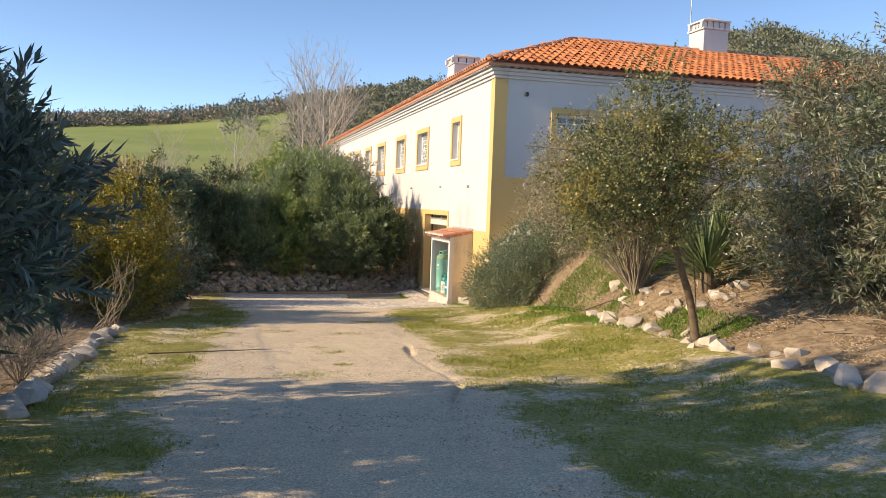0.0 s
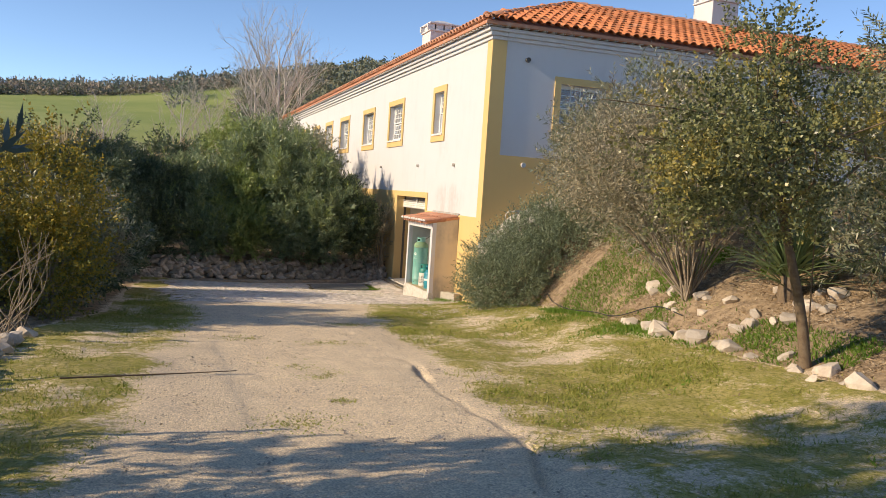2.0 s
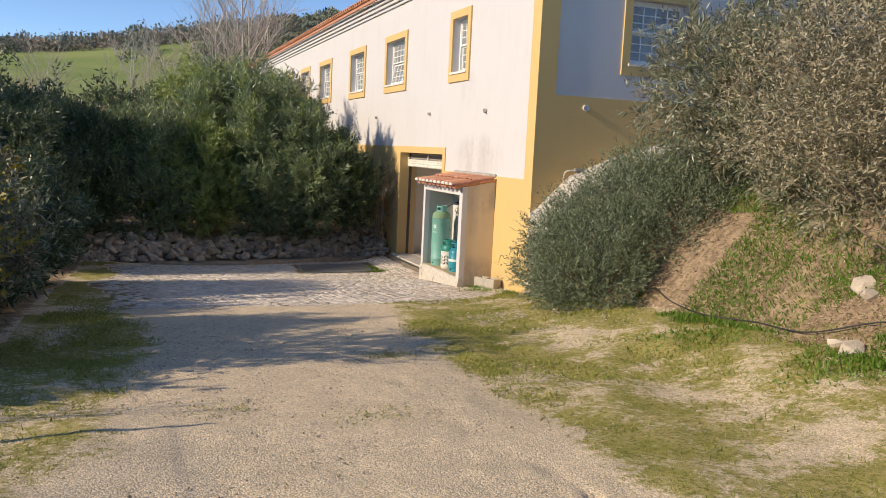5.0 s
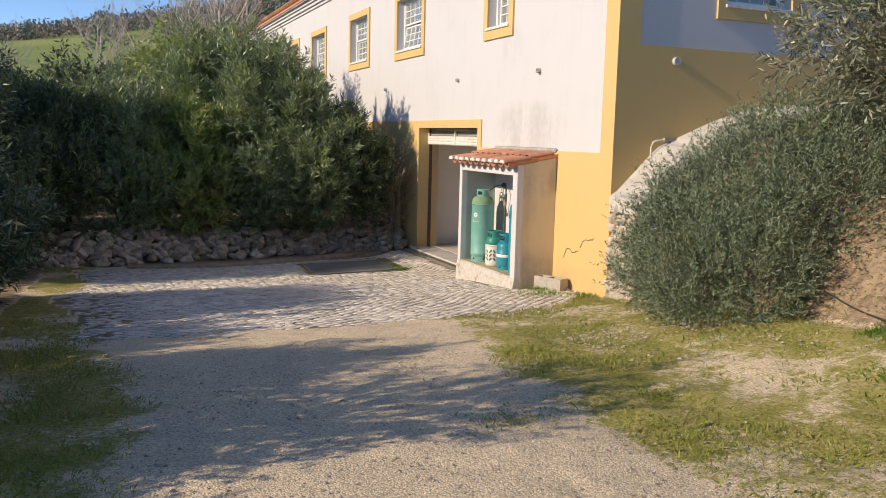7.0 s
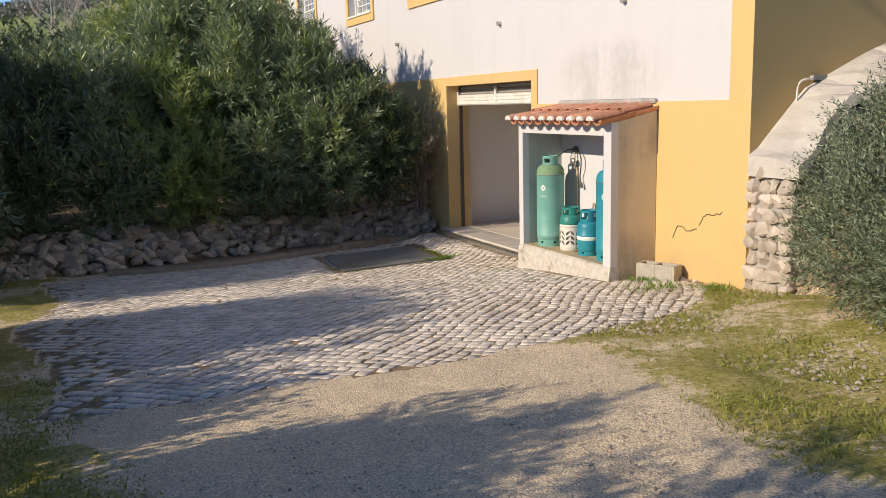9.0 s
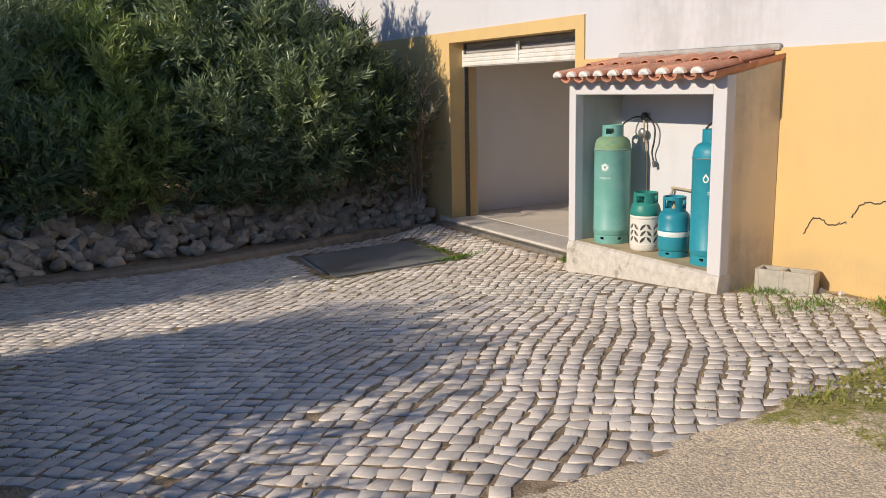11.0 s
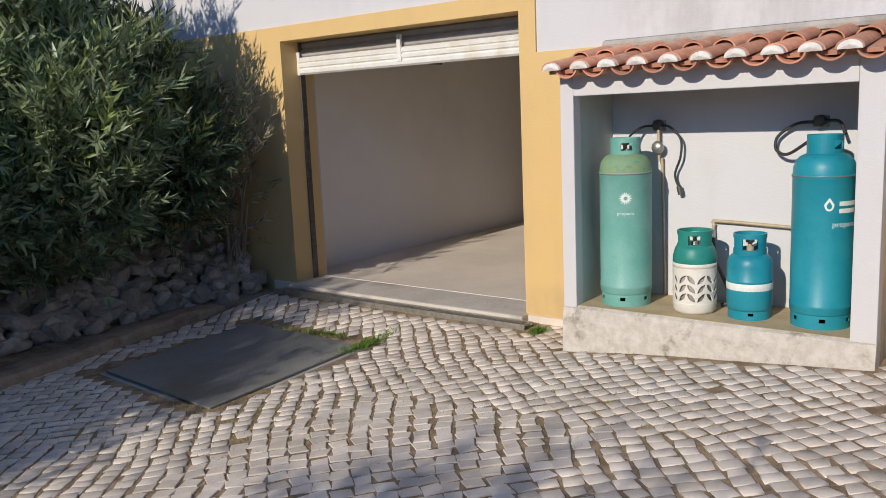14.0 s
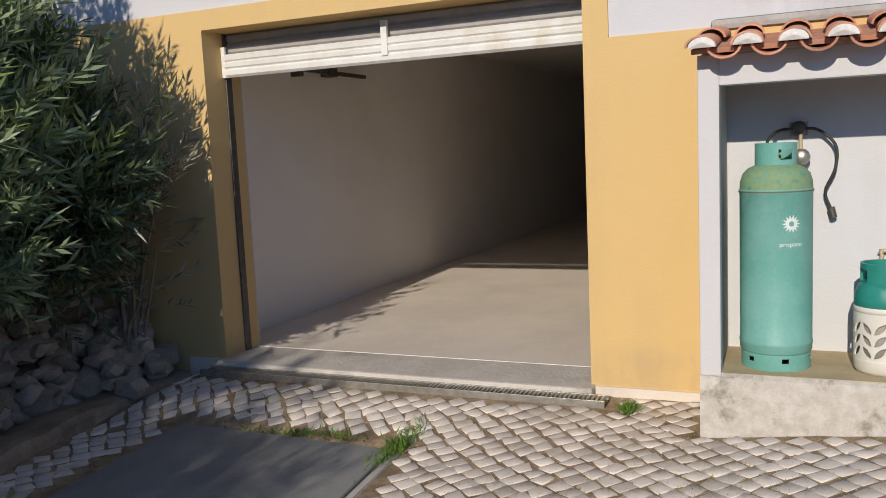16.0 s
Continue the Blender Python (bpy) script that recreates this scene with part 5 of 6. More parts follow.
def ramp_wall():
    """Rubble buttress with a sloping concrete top against the shaded side wall."""
    w = thing("buttress", (6.7, SY, -1.1), "rubble stone buttress with a pale sloping concrete top", "buttress", kind="structure")
    xs = np.array([6.60, 6.72, 7.33, 8.17, 9.07, 9.8, 11.6, 14.0])
    zs = np.array([0.20, 0.26, 0.83, 1.20, 1.45, 1.52, 1.53, 1.55])
    xx = np.linspace(6.6, 14.0, 60)
    zz = np.interp(xx, xs, zs) + 0.02 * bumps(xx, xx * 0, 0.4)
    rows = []
    bm = bmesh.new()
    for x, z in zip(xx, zz):
        depth = 0.62 + 0.05 * math.sin(x * 5)
        rows.append([bm.verts.new(p) for p in ((x, SY - 0.025, z + 0.05), (x, SY - depth * 0.5, z + 0.01 + 0.02 * rng.normal()), (x, SY - depth, z - 0.07 + 0.02 * rng.normal()), (x, SY - depth - 0.02, z - 0.16), (x, SY - 0.025, z - 0.16))])
    for a, b in zip(rows, rows[1:]):
        for k in range(5):
            bm.faces.new((a[k], a[(k + 1) % 5], b[(k + 1) % 5], b[k]))
    bm.faces.new(rows[0])
    bm.faces.new(rows[-1][::-1])
    bmesh.ops.recalc_face_normals(bm, faces=bm.faces)
    put_under(part("concrete_top", bm, M_RAMP, None, "pale weathered concrete capping"), w)
    bm = bmesh.new()
    prof = [(6.66, -1.5), (6.66, 0.05), (7.33, 0.62), (8.2, 1.0), (9.1, 1.25), (14.0, 1.32), (14.0, -1.5)]
    a = [bm.verts.new((x, SY - 0.57, z)) for x, z in prof]
    b = [bm.verts.new((x, SY - 0.025, z)) for x, z in prof]
    bm.faces.new(a)
    bm.faces.new(b[::-1])
    for k in range(7):
        bm.faces.new((a[k], b[k], b[(k + 1) % 7], a[(k + 1) % 7]))
    bmesh.ops.recalc_face_normals(bm, faces=bm.faces)
    put_under(part("core", bm, M_CEMENT), w)
    for i in range(9):
        for j in range(4):
            z = -1.12 + i * 0.15 + rng.normal(0, 0.015)
            y = SY - 0.08 - j * 0.145 + rng.normal(0, 0.015)
            if z > 0.08:
                continue
            o = new("stone", PALE[rng.integers(10)])
            o.matrix_basis = pose(6.645 + rng.normal(0, 0.012), y, z, rng.normal(0, 8), rng.normal(0, 8), 90 + rng.normal(0, 14)) @ Matrix.Diagonal((0.19 + 0.05 * rng.random(), 0.12, 0.21, 1))
            put_under(o, w)
    for i in range(60):
        x = 6.7 + 1.4 * rng.random()
        top = np.interp(x, xs, zs) - 0.2
        z = -1.0 + (top + 1.0) * rng.random()
        o = new("stone", PALE[rng.integers(10)])
        o.matrix_basis = pose(x, SY - 0.57 + rng.normal(0, 0.01), z, rng.normal(0, 8), rng.normal(0, 8), rng.normal(0, 14)) @ Matrix.Diagonal((0.24, 0.14, 0.2, 1))
        put_under(o, w)
    return w


ramp_wall()
conduit = thing("wire_bracket", (7.28, SY - 0.05, 0.9), "thin pale bent wire bracket on the side wall", "bracket")
put_under(tubes("wire", [smooth_path([(7.2, SY - 0.06, 0.68), (7.22, SY - 0.07, 0.95), (7.4, SY - 0.08, 1.0)], 10)], [0.012], M_MORTAR), conduit)
put_under(boxpart("clip", 7.42, 7.62, SY - 0.07, SY - 0.02, 0.98, 1.03, M_CEMENT), conduit)


def stone_wall():
    """Dry-stone terrace wall under the hedge, with a tumbled heap where it meets the house."""
    w = thing("dry_stone_wall", (2.5, 27.5, -1.6), "tumbled dry-stone terrace wall of grey-brown limestone", "stone wall", kind="structure")
    count, vs, fs, n0 = 0, [], [], 0
    for k in range(560):
        x = rng.uniform(-2.6, 6.5)
        v = rng.random() ** 1.25
        ridge = 0.52 + 0.16 * bumps(x, 0.0, 0.8) + 0.12 * bumps(x, 0.0, 0.3, 4) + (0.3 * (x - 5.4) if x > 5.4 else 0)
        y = float(wall_line(x)) - 0.30 + 0.45 * v + rng.normal(0, 0.035)
        z = float(fall(y)) + 0.03 + ridge * v
        s = (0.14 + 0.19 * rng.random() ** 1.4) * (1.0 if v > 0.12 else 0.8)
        m = pose(x, y, z, rng.normal(0, 24), rng.normal(0, 24), rng.uniform(0, 360)) @ Matrix.Diagonal((s * 1.35, s * 0.95, s * (0.65 + 0.3 * rng.random()), 1))
        if x > -0.9 and count < 295 and v > 0.1:
            o = new("stone", ROCKS[rng.integers(12)])
            o.matrix_basis = m
            put_under(o, w)
            count += 1
        else:
            me = ROCKS[rng.integers(12)]
            c = np.array([q.co[:] for q in me.vertices]) @ np.array(m.to_3x3()).T + np.array(m.translation)
            vs.append(c)
            fs += [tuple(n0 + q for q in p.vertices) for p in me.polygons if len(p.vertices) == 3]
            n0 += len(c)
    tagged(put_under(raw("loose_stones", np.concatenate(vs), fs, M_STONE), w), "smaller stones of the wall", kind="stuff")
    return w


stone_wall()


def earth_kerb():
    """A low rounded kerb at the foot of the terrace, from the door jamb along the paving."""
    line = smooth_path([(6.60, 27.03), (5.9, 27.05), (5.2, 27.0), (4.5, 26.86), (3.6, 26.62), (2.6, 26.42), (1.6, 26.45), (0.7, 26.6)], 70)
    bm = bmesh.new()
    rows = []
    for k, (x, y) in enumerate(line):
        g = float(fall(y))
        top = 0.12 * (1 - 0.6 * k / len(line)) + 0.018 * float(bumps(x, y, 0.22, 3))
        rows.append([bm.verts.new((x, y + d, g + h)) for d, h in ((-0.09, -0.1), (-0.075, top * 0.55), (-0.05, top * 0.95), (0.02, top), (0.14, top * 0.95), (0.3, top * 0.7), (0.34, -0.1))])
    for a, b in zip(rows, rows[1:]):
        for k in range(6):
            bm.faces.new((a[k], b[k], b[k + 1], a[k + 1]))
    bm.faces.new(rows[0])
    bm.faces.new(rows[-1][::-1])
    bmesh.ops.recalc_face_normals(bm, faces=bm.faces)
    return tagged(part("kerb", bm, M_EARTH), "low earth-stained kerb at the foot of the terrace", "kerb", kind="structure")


earth_kerb()
for k in range(46):
    t = rng.random()
    y = 26.95 + 1.9 * t + rng.normal(0, 0.05)
    x = 6.42 - 0.55 * rng.random() * (1 - 0.4 * t)
    z = float(fall(y)) + 0.12 + 0.85 * t * (0.55 + 0.45 * rng.random())
    s = 0.15 + 0.15 * rng.random()
    o = new("stone", ROCKS[k % 12])
    o.matrix_basis = pose(x, y, z, rng.normal(0, 18), rng.normal(0, 18), rng.uniform(0, 360)) @ Matrix.Diagonal((s, s * 0.9, s * 0.8, 1))
    tagged(o, "rough limestone block tumbled against the house wall", "stone", "tumbled stones")


def border_stones():
    spots = []
    y = 4.3
    while y < 12.2:
        spots.append((float(bed_edge(y)) + rng.normal(0, 0.10), y, 0.13 + 0.2 * rng.random() ** 1.6))
        y += 0.16 + 0.3 * rng.random()
    spots += [(7.15 + rng.normal(0, 0.35), 9.7 + rng.normal(0, 0.45), 0.12 + 0.14 * rng.random()) for _ in range(12)]
    spots += [(6.7 + rng.normal(0, 0.3), 11.4 + rng.normal(0, 0.7), 0.12 + 0.12 * rng.random()) for _ in range(14)]
    for k, (x, y, s) in enumerate(spots):
        o = new("border_stone", PALE[k % 10])
        o.matrix_basis = pose(x, y, height(x, y) + s * 0.12, rng.normal(0, 22), rng.normal(0, 22), rng.uniform(0, 360)) @ Matrix.Diagonal((s * 1.2, s, s * 0.85, 1))
        tagged(o, "pale limestone lump edging the planted bed", "stone", "bed edging stones")
    y = 5.6
    while y < 12.7:
        s = 0.17 + 0.12 * rng.random()
        x = float(left_edge(y)) + rng.normal(0, 0.05)
        o = new("border_stone", PALE[rng.integers(10)])
        o.matrix_basis = pose(x, y, height(x, y) + s * 0.2, rng.normal(0, 15), rng.normal(0, 15), rng.uniform(0, 360)) @ Matrix.Diagonal((s * 1.2, s, s * 0.8, 1))
        tagged(o, "grey limestone lump edging the drive", "stone", "drive edging stones")
        y += s * 1.05


border_stones()


# ---- plants ----
def crown_points(blobs, n, rough=0.28, core=0.5, gap=-0.32, floor=None):
    """Places and outward ways of twigs in a crown made of ellipsoids."""
    b = np.array(blobs, float)
    area = b[:, 3] * b[:, 4] + b[:, 3] * b[:, 5] + b[:, 4] * b[:, 5]
    pick = rng.choice(len(b), size=int(n * 1.6), p=area / area.sum())
    d = unit(rng.normal(size=(len(pick), 3)))
    rad = core + (1 - core) * np.sqrt(rng.random(len(pick)))
    wob = np.array([noise.noise((q[0] * 2.1 + p, q[1] * 2.1, q[2] * 2.1)) for q, p in zip(d, pick)])
    pts = b[pick, :3] + d * b[pick, 3:6] * (rad * (1 + rough * 2 * wob))[:, None]
    hole = np.array([noise.noise(tuple(q * 1.5)) for q in pts])
    ok = hole > gap
    if floor is not None:
        ok &= pts[:, 2] > land(pts[:, 0], pts[:, 1]) + floor
    pts, d = pts[ok][:n], d[ok][:n]
    return pts, d


def foliage(name, pts, ways, twig, per, length, width, material, parent, up=0.5, spread=0.8, scatter=0.45, droop=0.0, label="", fold=0.18):
    """Leaves set along short twigs."""
    k = len(pts)
    d = unit(ways * 0.7 + np.array((0, 0, up)) + rng.normal(size=(k, 3)) * scatter)
    s = np.tile(np.linspace(0.12, 1.0, per), k) + rng.normal(0, 0.05, k * per)
    tw = twig * (0.7 + 0.6 * rng.random(k))
    D = np.repeat(d, per, 0)
    base = np.repeat(pts, per, 0) + D * (s * np.repeat(tw, per))[:, None]
    rad = unit(np.cross(D, unit(rng.normal(size=D.shape))))
    way = unit(D * (1 - 0.5 * spread) + rad * spread)
    L = length * (0.65 + 0.6 * rng.random(len(base)))
    W = width * (0.75 + 0.5 * rng.random(len(base)))
    v, f = leaf_arrays(base, way, L, W, fold, droop)
    return raw(name, v, f, material, parent, label)


def stems(base, targets, radius, bend=0.25, n=6):
    paths = []
    for t in targets:
        b = np.array(base) + np.append(rng.normal(0, radius * 1.5, 2), 0)
        mid = b * 0.45 + np.array(t) * 0.55
        mid[:2] = mid[:2] * (1 - bend) + b[:2] * bend
        mid += rng.normal(0, 0.05, 3)
        paths.append(smooth_path([b, mid, t], n))
    return paths


def shrub(name, base, blobs, twigs, twig, per, length, width, material, label, category="shrub", group="", bark=None, n_stems=14, radius=0.022, up=0.5, spread=0.8, scatter=0.45, droop=0.0, core=0.5, gap=-0.32, rough=0.28, floor=0.05, extra=None):
    s = thing(name, base, label, category, group)
    pts, ways = crown_points(blobs, twigs, rough, core, gap, floor)
    pick = rng.choice(len(pts), size=n_stems, replace=False)
    for line in stems(base, pts[pick], radius):
        put_under(tubes("stem", [line], [(radius, radius * 0.3)], bark or M_TWIG, sides=5), s)
    put_under(foliage("foliage", pts, ways, twig, per, length, width, material, None, up, spread, scatter, droop), s)
    if extra:
        part_pts = pts[rng.random(len(pts)) < extra[0]]
        put_under(foliage("foliage", part_pts + 0.03, unit(part_pts - np.array(base)), twig * 1.1, per, length, width, extra[1], None, up, spread, scatter, droop, label=extra[2]), s)
    return s


# oleander hedge above the terrace wall
# first bush has darker leaf colour in place of the hedge's deep shade
HEDGE = [((5.7, 28.3), [(5.55, 27.4, 0.15, 0.55, 0.65, 0.75), (5.35, 27.95, 0.5, 0.55, 0.85, 0.8)], M_DEEP),
         ((4.7, 28.5), [(4.7, 27.35, 0.25, 0.8, 0.7, 0.85), (4.8, 27.8, -0.6, 0.7, 0.4, 0.45), (4.3, 28.0, 1.0, 0.7, 0.9, 1.0)], M_OLEANDER),
         ((3.5, 28.6), [(3.6, 27.6, 0.1, 0.8, 0.7, 0.75), (3.5, 27.75, -0.6, 0.8, 0.4, 0.45), (3.4, 28.3, 1.3, 0.85, 0.95, 1.35)], M_OLEANDER),
         ((2.5, 29.6), [(2.4, 29.4, 1.5, 0.8, 0.8, 1.4)], M_OLEANDER),
         ((2.1, 28.4), [(2.1, 27.65, -0.25, 0.8, 0.6, 0.7), (2.0, 28.2, 0.5, 0.75, 0.8, 0.9)], M_OLEANDER2),
         ((0.9, 28.4), [(0.8, 27.6, -0.3, 0.85, 0.6, 0.7), (0.7, 28.4, 0.75, 0.85, 0.9, 1.0)], M_OLEANDER),
         ((-0.6, 28.2), [(-0.6, 27.35, -0.2, 0.9, 0.8, 0.8), (-0.6, 28.3, 0.65, 0.85, 0.9, 1.0)], M_DEEP),
         ((-2.4, 28.0), [(-2.4, 27.4, 0.0, 1.1, 1.0, 1.0), (-2.6, 28.3, 0.8, 1.1, 1.1, 1.0)], M_DEEP)]
for k, ((x, y), blobs, m) in enumerate(HEDGE):
    near = x > 2.5
    # a lighter leaf colour on some twigs paints in the sunlit tips
    shrub("oleander", (x, y, height(x, y)), blobs, 2700 if near else 1700, 0.34, 16, 0.15, 0.026, m, "dense green oleander bush on the terrace above the stones", group="oleander hedge", up=0.85, spread=0.6, scatter=0.45, core=0.5, gap=-0.3, rough=0.42,
          n_stems=20, floor=0.0, extra=(0.16, M_OLEANDER2, "lighter leaves standing in for sunlit tips"))
shrub("oleander", (6.4, 27.4, height(6.3, 27.4)), [(6.3, 27.25, -0.05, 0.22, 0.5, 0.85)], 120, 0.3, 12, 0.13, 0.02, M_DRYOAK, "thin half-dry oleander leaning on the yellow wall", group="oleander hedge", up=0.95, spread=0.5, core=0.3, gap=-0.2, n_stems=12)

# taller and darker shrubs behind and along the drive's far side
BACK = [((4.2, 32.0), (4.2, 32.0, 1.7, 1.4, 1.3, 1.5), M_OLEANDER3), ((2.2, 33.0), (2.2, 33.0, 1.9, 1.3, 1.2, 1.5), M_OLEANDER2), ((-0.2, 32.5), (-0.2, 32.5, 1.2, 1.5, 1.3, 1.3), M_DEEP),
        ((-2.6, 32.0), (-2.6, 32.0, 0.9, 1.7, 1.4, 1.3), M_DEEP), ((-5.0, 33.0), (-5.0, 33.0, 0.8, 2.0, 1.5, 1.3), M_SCRUB), ((-7.5, 31), (-7.5, 31, 0.8, 2.0, 1.5, 1.3), M_SCRUB), ((5.0, 36), (5.0, 36, 1.6, 1.5, 1.5, 1.7), M_OLEANDER3)]
for (x, y), b, m in BACK:
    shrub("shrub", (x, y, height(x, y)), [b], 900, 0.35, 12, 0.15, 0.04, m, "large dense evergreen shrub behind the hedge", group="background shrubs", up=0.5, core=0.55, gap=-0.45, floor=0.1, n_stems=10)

# the row along the drive: dark evergreens, one yellowing bush
ROW = [((-1.75, 14.9), [(-1.9, 14.9, -0.1, 0.85, 0.85, 0.8), (-1.9, 14.9, 0.9, 0.8, 0.75, 0.9)], M_YELLOWLEAF, "bush with yellowing leaves beside the drive", 0.055, 0.032),
       ((-1.9, 16.6), [(-1.9, 16.6, -0.1, 1.0, 0.7, 0.9)], M_OLEANDER3, "dense olive-green bush beside the drive", 0.11, 0.025),
       ((-1.9, 18.4), [(-1.9, 18.4, -0.6, 0.75, 0.8, 0.65)], M_DEEP, "dense dark green bush beside the drive", 0.12, 0.028),
       ((-1.75, 20.4), [(-1.75, 20.4, -0.3, 0.95, 1.0, 1.0)], M_DEEP, "dense dark green bush beside the drive", 0.12, 0.028),
       ((-1.7, 21.8), [(-1.7, 21.8, -0.5, 0.9, 0.75, 0.95)], M_DEEP, "dense dark green bush beside the drive", 0.12, 0.028),
       ((-1.9, 25.3), [(-1.9, 25.3, 0.25, 1.0, 0.85, 1.35)], M_DEEP, "dense dark green bush beside the drive", 0.12, 0.028),
       ((-2.0, 26.9), [(-2.0, 26.9, 0.45, 1.1, 0.9, 1.7)], M_DEEP, "dense dark green bush beside the drive", 0.12, 0.028),
       # the next three are added past the view's edge as shadow casters
       ((-4.8, 15.7), [(-4.8, 15.7, 0.3, 1.1, 1.2, 1.1)], M_DEEP, "tall dark evergreen bush added behind the drive to cast shade", 0.14, 0.045),
       ((-4.8, 14.1), [(-4.8, 14.1, 0.2, 1.1, 0.9, 1.0)], M_DEEP, "tall dark evergreen bush added behind the drive to cast shade", 0.14, 0.045),
       ((-4.8, 21.4), [(-4.8, 21.4, 0.2, 1.3, 1.3, 1.2), (-4.9, 21.5, 1.6, 0.9, 1.0, 1.0)], M_DEEP, "tall dark evergreen bush added behind the drive to cast shade", 0.12, 0.03),
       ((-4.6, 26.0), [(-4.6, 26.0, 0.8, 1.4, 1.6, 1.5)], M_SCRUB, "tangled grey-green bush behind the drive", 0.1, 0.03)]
for (x, y), blobs, m, label, ln, wd in ROW:
    shrub("bush", (x, y, height(x, y)), blobs, 1500, 0.3, 13, ln, wd * 1.1, m, label, "bush", "bushes along the drive", up=0.45, core=0.4, gap=-0.3, rough=0.4, floor=-0.02, n_stems=16)
# unseen tree, added to throw shade on the lower hedge and stones
shrub("shade_tree", (-7.6, 27.2, height(-7.6, 27.2)), [(-7.6, 26.4, 1.2, 1.3, 1.3, 1.9), (-7.6, 28.3, 1.2, 1.3, 1.5, 1.9), (-7.6, 26.6, 3.5, 1.2, 1.3, 1.5), (-7.6, 28.4, 3.4, 1.2, 1.4, 1.4)], 3600, 0.4, 13, 0.2, 0.075, M_DEEP, "tall dense dark evergreen tree added behind the drive to cast shade", "tree",
      up=0.4, core=0.3, gap=-0.5, rough=0.3, n_stems=14, radius=0.04)
bare = thing("bare_bush", (-1.9, 12.9, height(-1.9, 12.9)), "bare tangled pale stems beside the drive", "bush")
for k in range(16):
    a = rng.normal(0, 0.16, 6)
    put_under(tubes("stem", [smooth_path([(-1.95 + a[0], 12.9 + a[1], height(-1.95, 12.9)), (-1.8 + a[2], 12.75 + a[3], -0.2), (-1.65 + 1.5 * a[4], 12.7 + a[5], 0.25 + 0.3 * rng.random())], 8)], [(0.008, 0.003)], M_TWIG), bare)

# blue-green tree close by at the start, behind the wire fence
shrub("oleander", (-2.3, 5.0, height(-2.3, 5.0)), [(-2.05, 5.0, 1.15, 0.95, 0.8, 0.85), (-2.3, 4.9, 1.6, 1.0, 0.9, 0.7)], 560, 0.3, 16, 0.17, 0.032, M_BLUELEAF, "dark blue-green oleander beside the wire fence", group="oleanders by the fence", up=0.5, spread=0.6, core=0.3, gap=-0.3, n_stems=16, floor=0.45)
shrub("oleander", (-4.0, 5.4, height(-4.0, 5.4)), [(-4.0, 5.4, 1.5, 1.0, 1.5, 1.4), (-4.0, 5.2, 3.3, 1.0, 1.5, 1.25), (-4.0, 3.2, 1.6, 1.0, 1.2, 1.6), (-4.0, 3.2, 3.4, 1.0, 1.3, 1.3)], 2000, 0.4, 15, 0.18, 0.05, M_BLUELEAF, "tall dark oleander beside the wire fence", group="oleanders by the fence", up=0.6, spread=0.6, core=0.3, gap=-0.25)
shrub("oleander", (-4.4, 0.0, height(-4.4, 0.0)), [(-4.4, 0.0, 1.8, 1.2, 1.7, 1.7), (-4.4, 0.3, 3.8, 1.1, 1.6, 1.3)], 1000, 0.4, 15, 0.18, 0.05, M_BLUELEAF, "tall dark oleander behind the walker's start", group="oleanders by the fence", up=0.6, spread=0.6, core=0.3, gap=-0.22)
shrub("lavender", (-2.0, 7.3, height(-2.0, 7.3)), [(-2.05, 7.3, -0.12, 0.36, 0.5, 0.24)], 520, 0.26, 10, 0.06, 0.008, M_LAVENDER, "dry grey-brown lavender clump among the edging stones", "lavender", up=0.9, spread=0.35, core=0.2, gap=-0.6, n_stems=30, radius=0.006, floor=-0.02)

# rosemary mound by the corner of the house
shrub("rosemary", (6.7, 17.1, height(6.7, 17.1)), [(6.55, 16.95, -0.25, 0.98, 1.15, 0.80), (7.2, 17.1, 0.2, 0.95, 1.2, 0.95), (6.7, 17.7, -0.3, 0.55, 0.6, 0.65), (6.1, 16.5, -0.5, 0.7, 0.75, 0.5), (7.5, 16.3, 0.15, 0.85, 0.9, 0.75), (7.8, 17.0, 0.7, 0.7, 1.0, 0.7), (7.9, 16.4, 0.75, 0.75, 0.8, 0.55)], 7000, 0.27, 20, 0.048, 0.0105, M_ROSEMARY, "big rounded grey-green rosemary bush beside the house corner", "rosemary",
      up=0.5, spread=0.6, scatter=0.42, core=0.8, gap=-0.5, rough=0.2, n_stems=40, radius=0.012, floor=-0.03)

# the planted bed
oak = shrub("young_oak", (6.07, 8.39, height(6.07, 8.39)), [(4.9, 8.1, 2.05, 0.95, 0.9, 0.75), (5.5, 8.3, 1.75, 0.85, 0.85, 0.5), (5.4, 8.6, 2.9, 0.4, 0.45, 0.6), (4.3, 7.8, 1.7, 0.6, 0.6, 0.5), (5.9, 8.4, 2.3, 0.6, 0.7, 0.6), (4.9, 8.2, 1.35, 0.75, 0.6, 0.4)], 3300, 0.2, 9, 0.042, 0.027, M_OAK, "young oak with a leaning trunk and yellow-green leaves", "tree",
            bark=M_BARK, n_stems=2, radius=0.01, up=0.3, spread=0.8, core=0.25, gap=-0.12, rough=0.35)
trunk_line = smooth_path([(6.07, 8.39, height(6.07, 8.39) - 0.1), (5.93, 8.38, 0.3), (5.68, 8.3, 0.85), (5.5, 8.3, 1.4), (5.45, 8.4, 2.1), (5.4, 8.55, 3.1)], 26)
put_under(tubes("trunk", [trunk_line], [(0.065, 0.05, 0.04, 0.03, 0.01)], M_BARK, sides=9), oak)
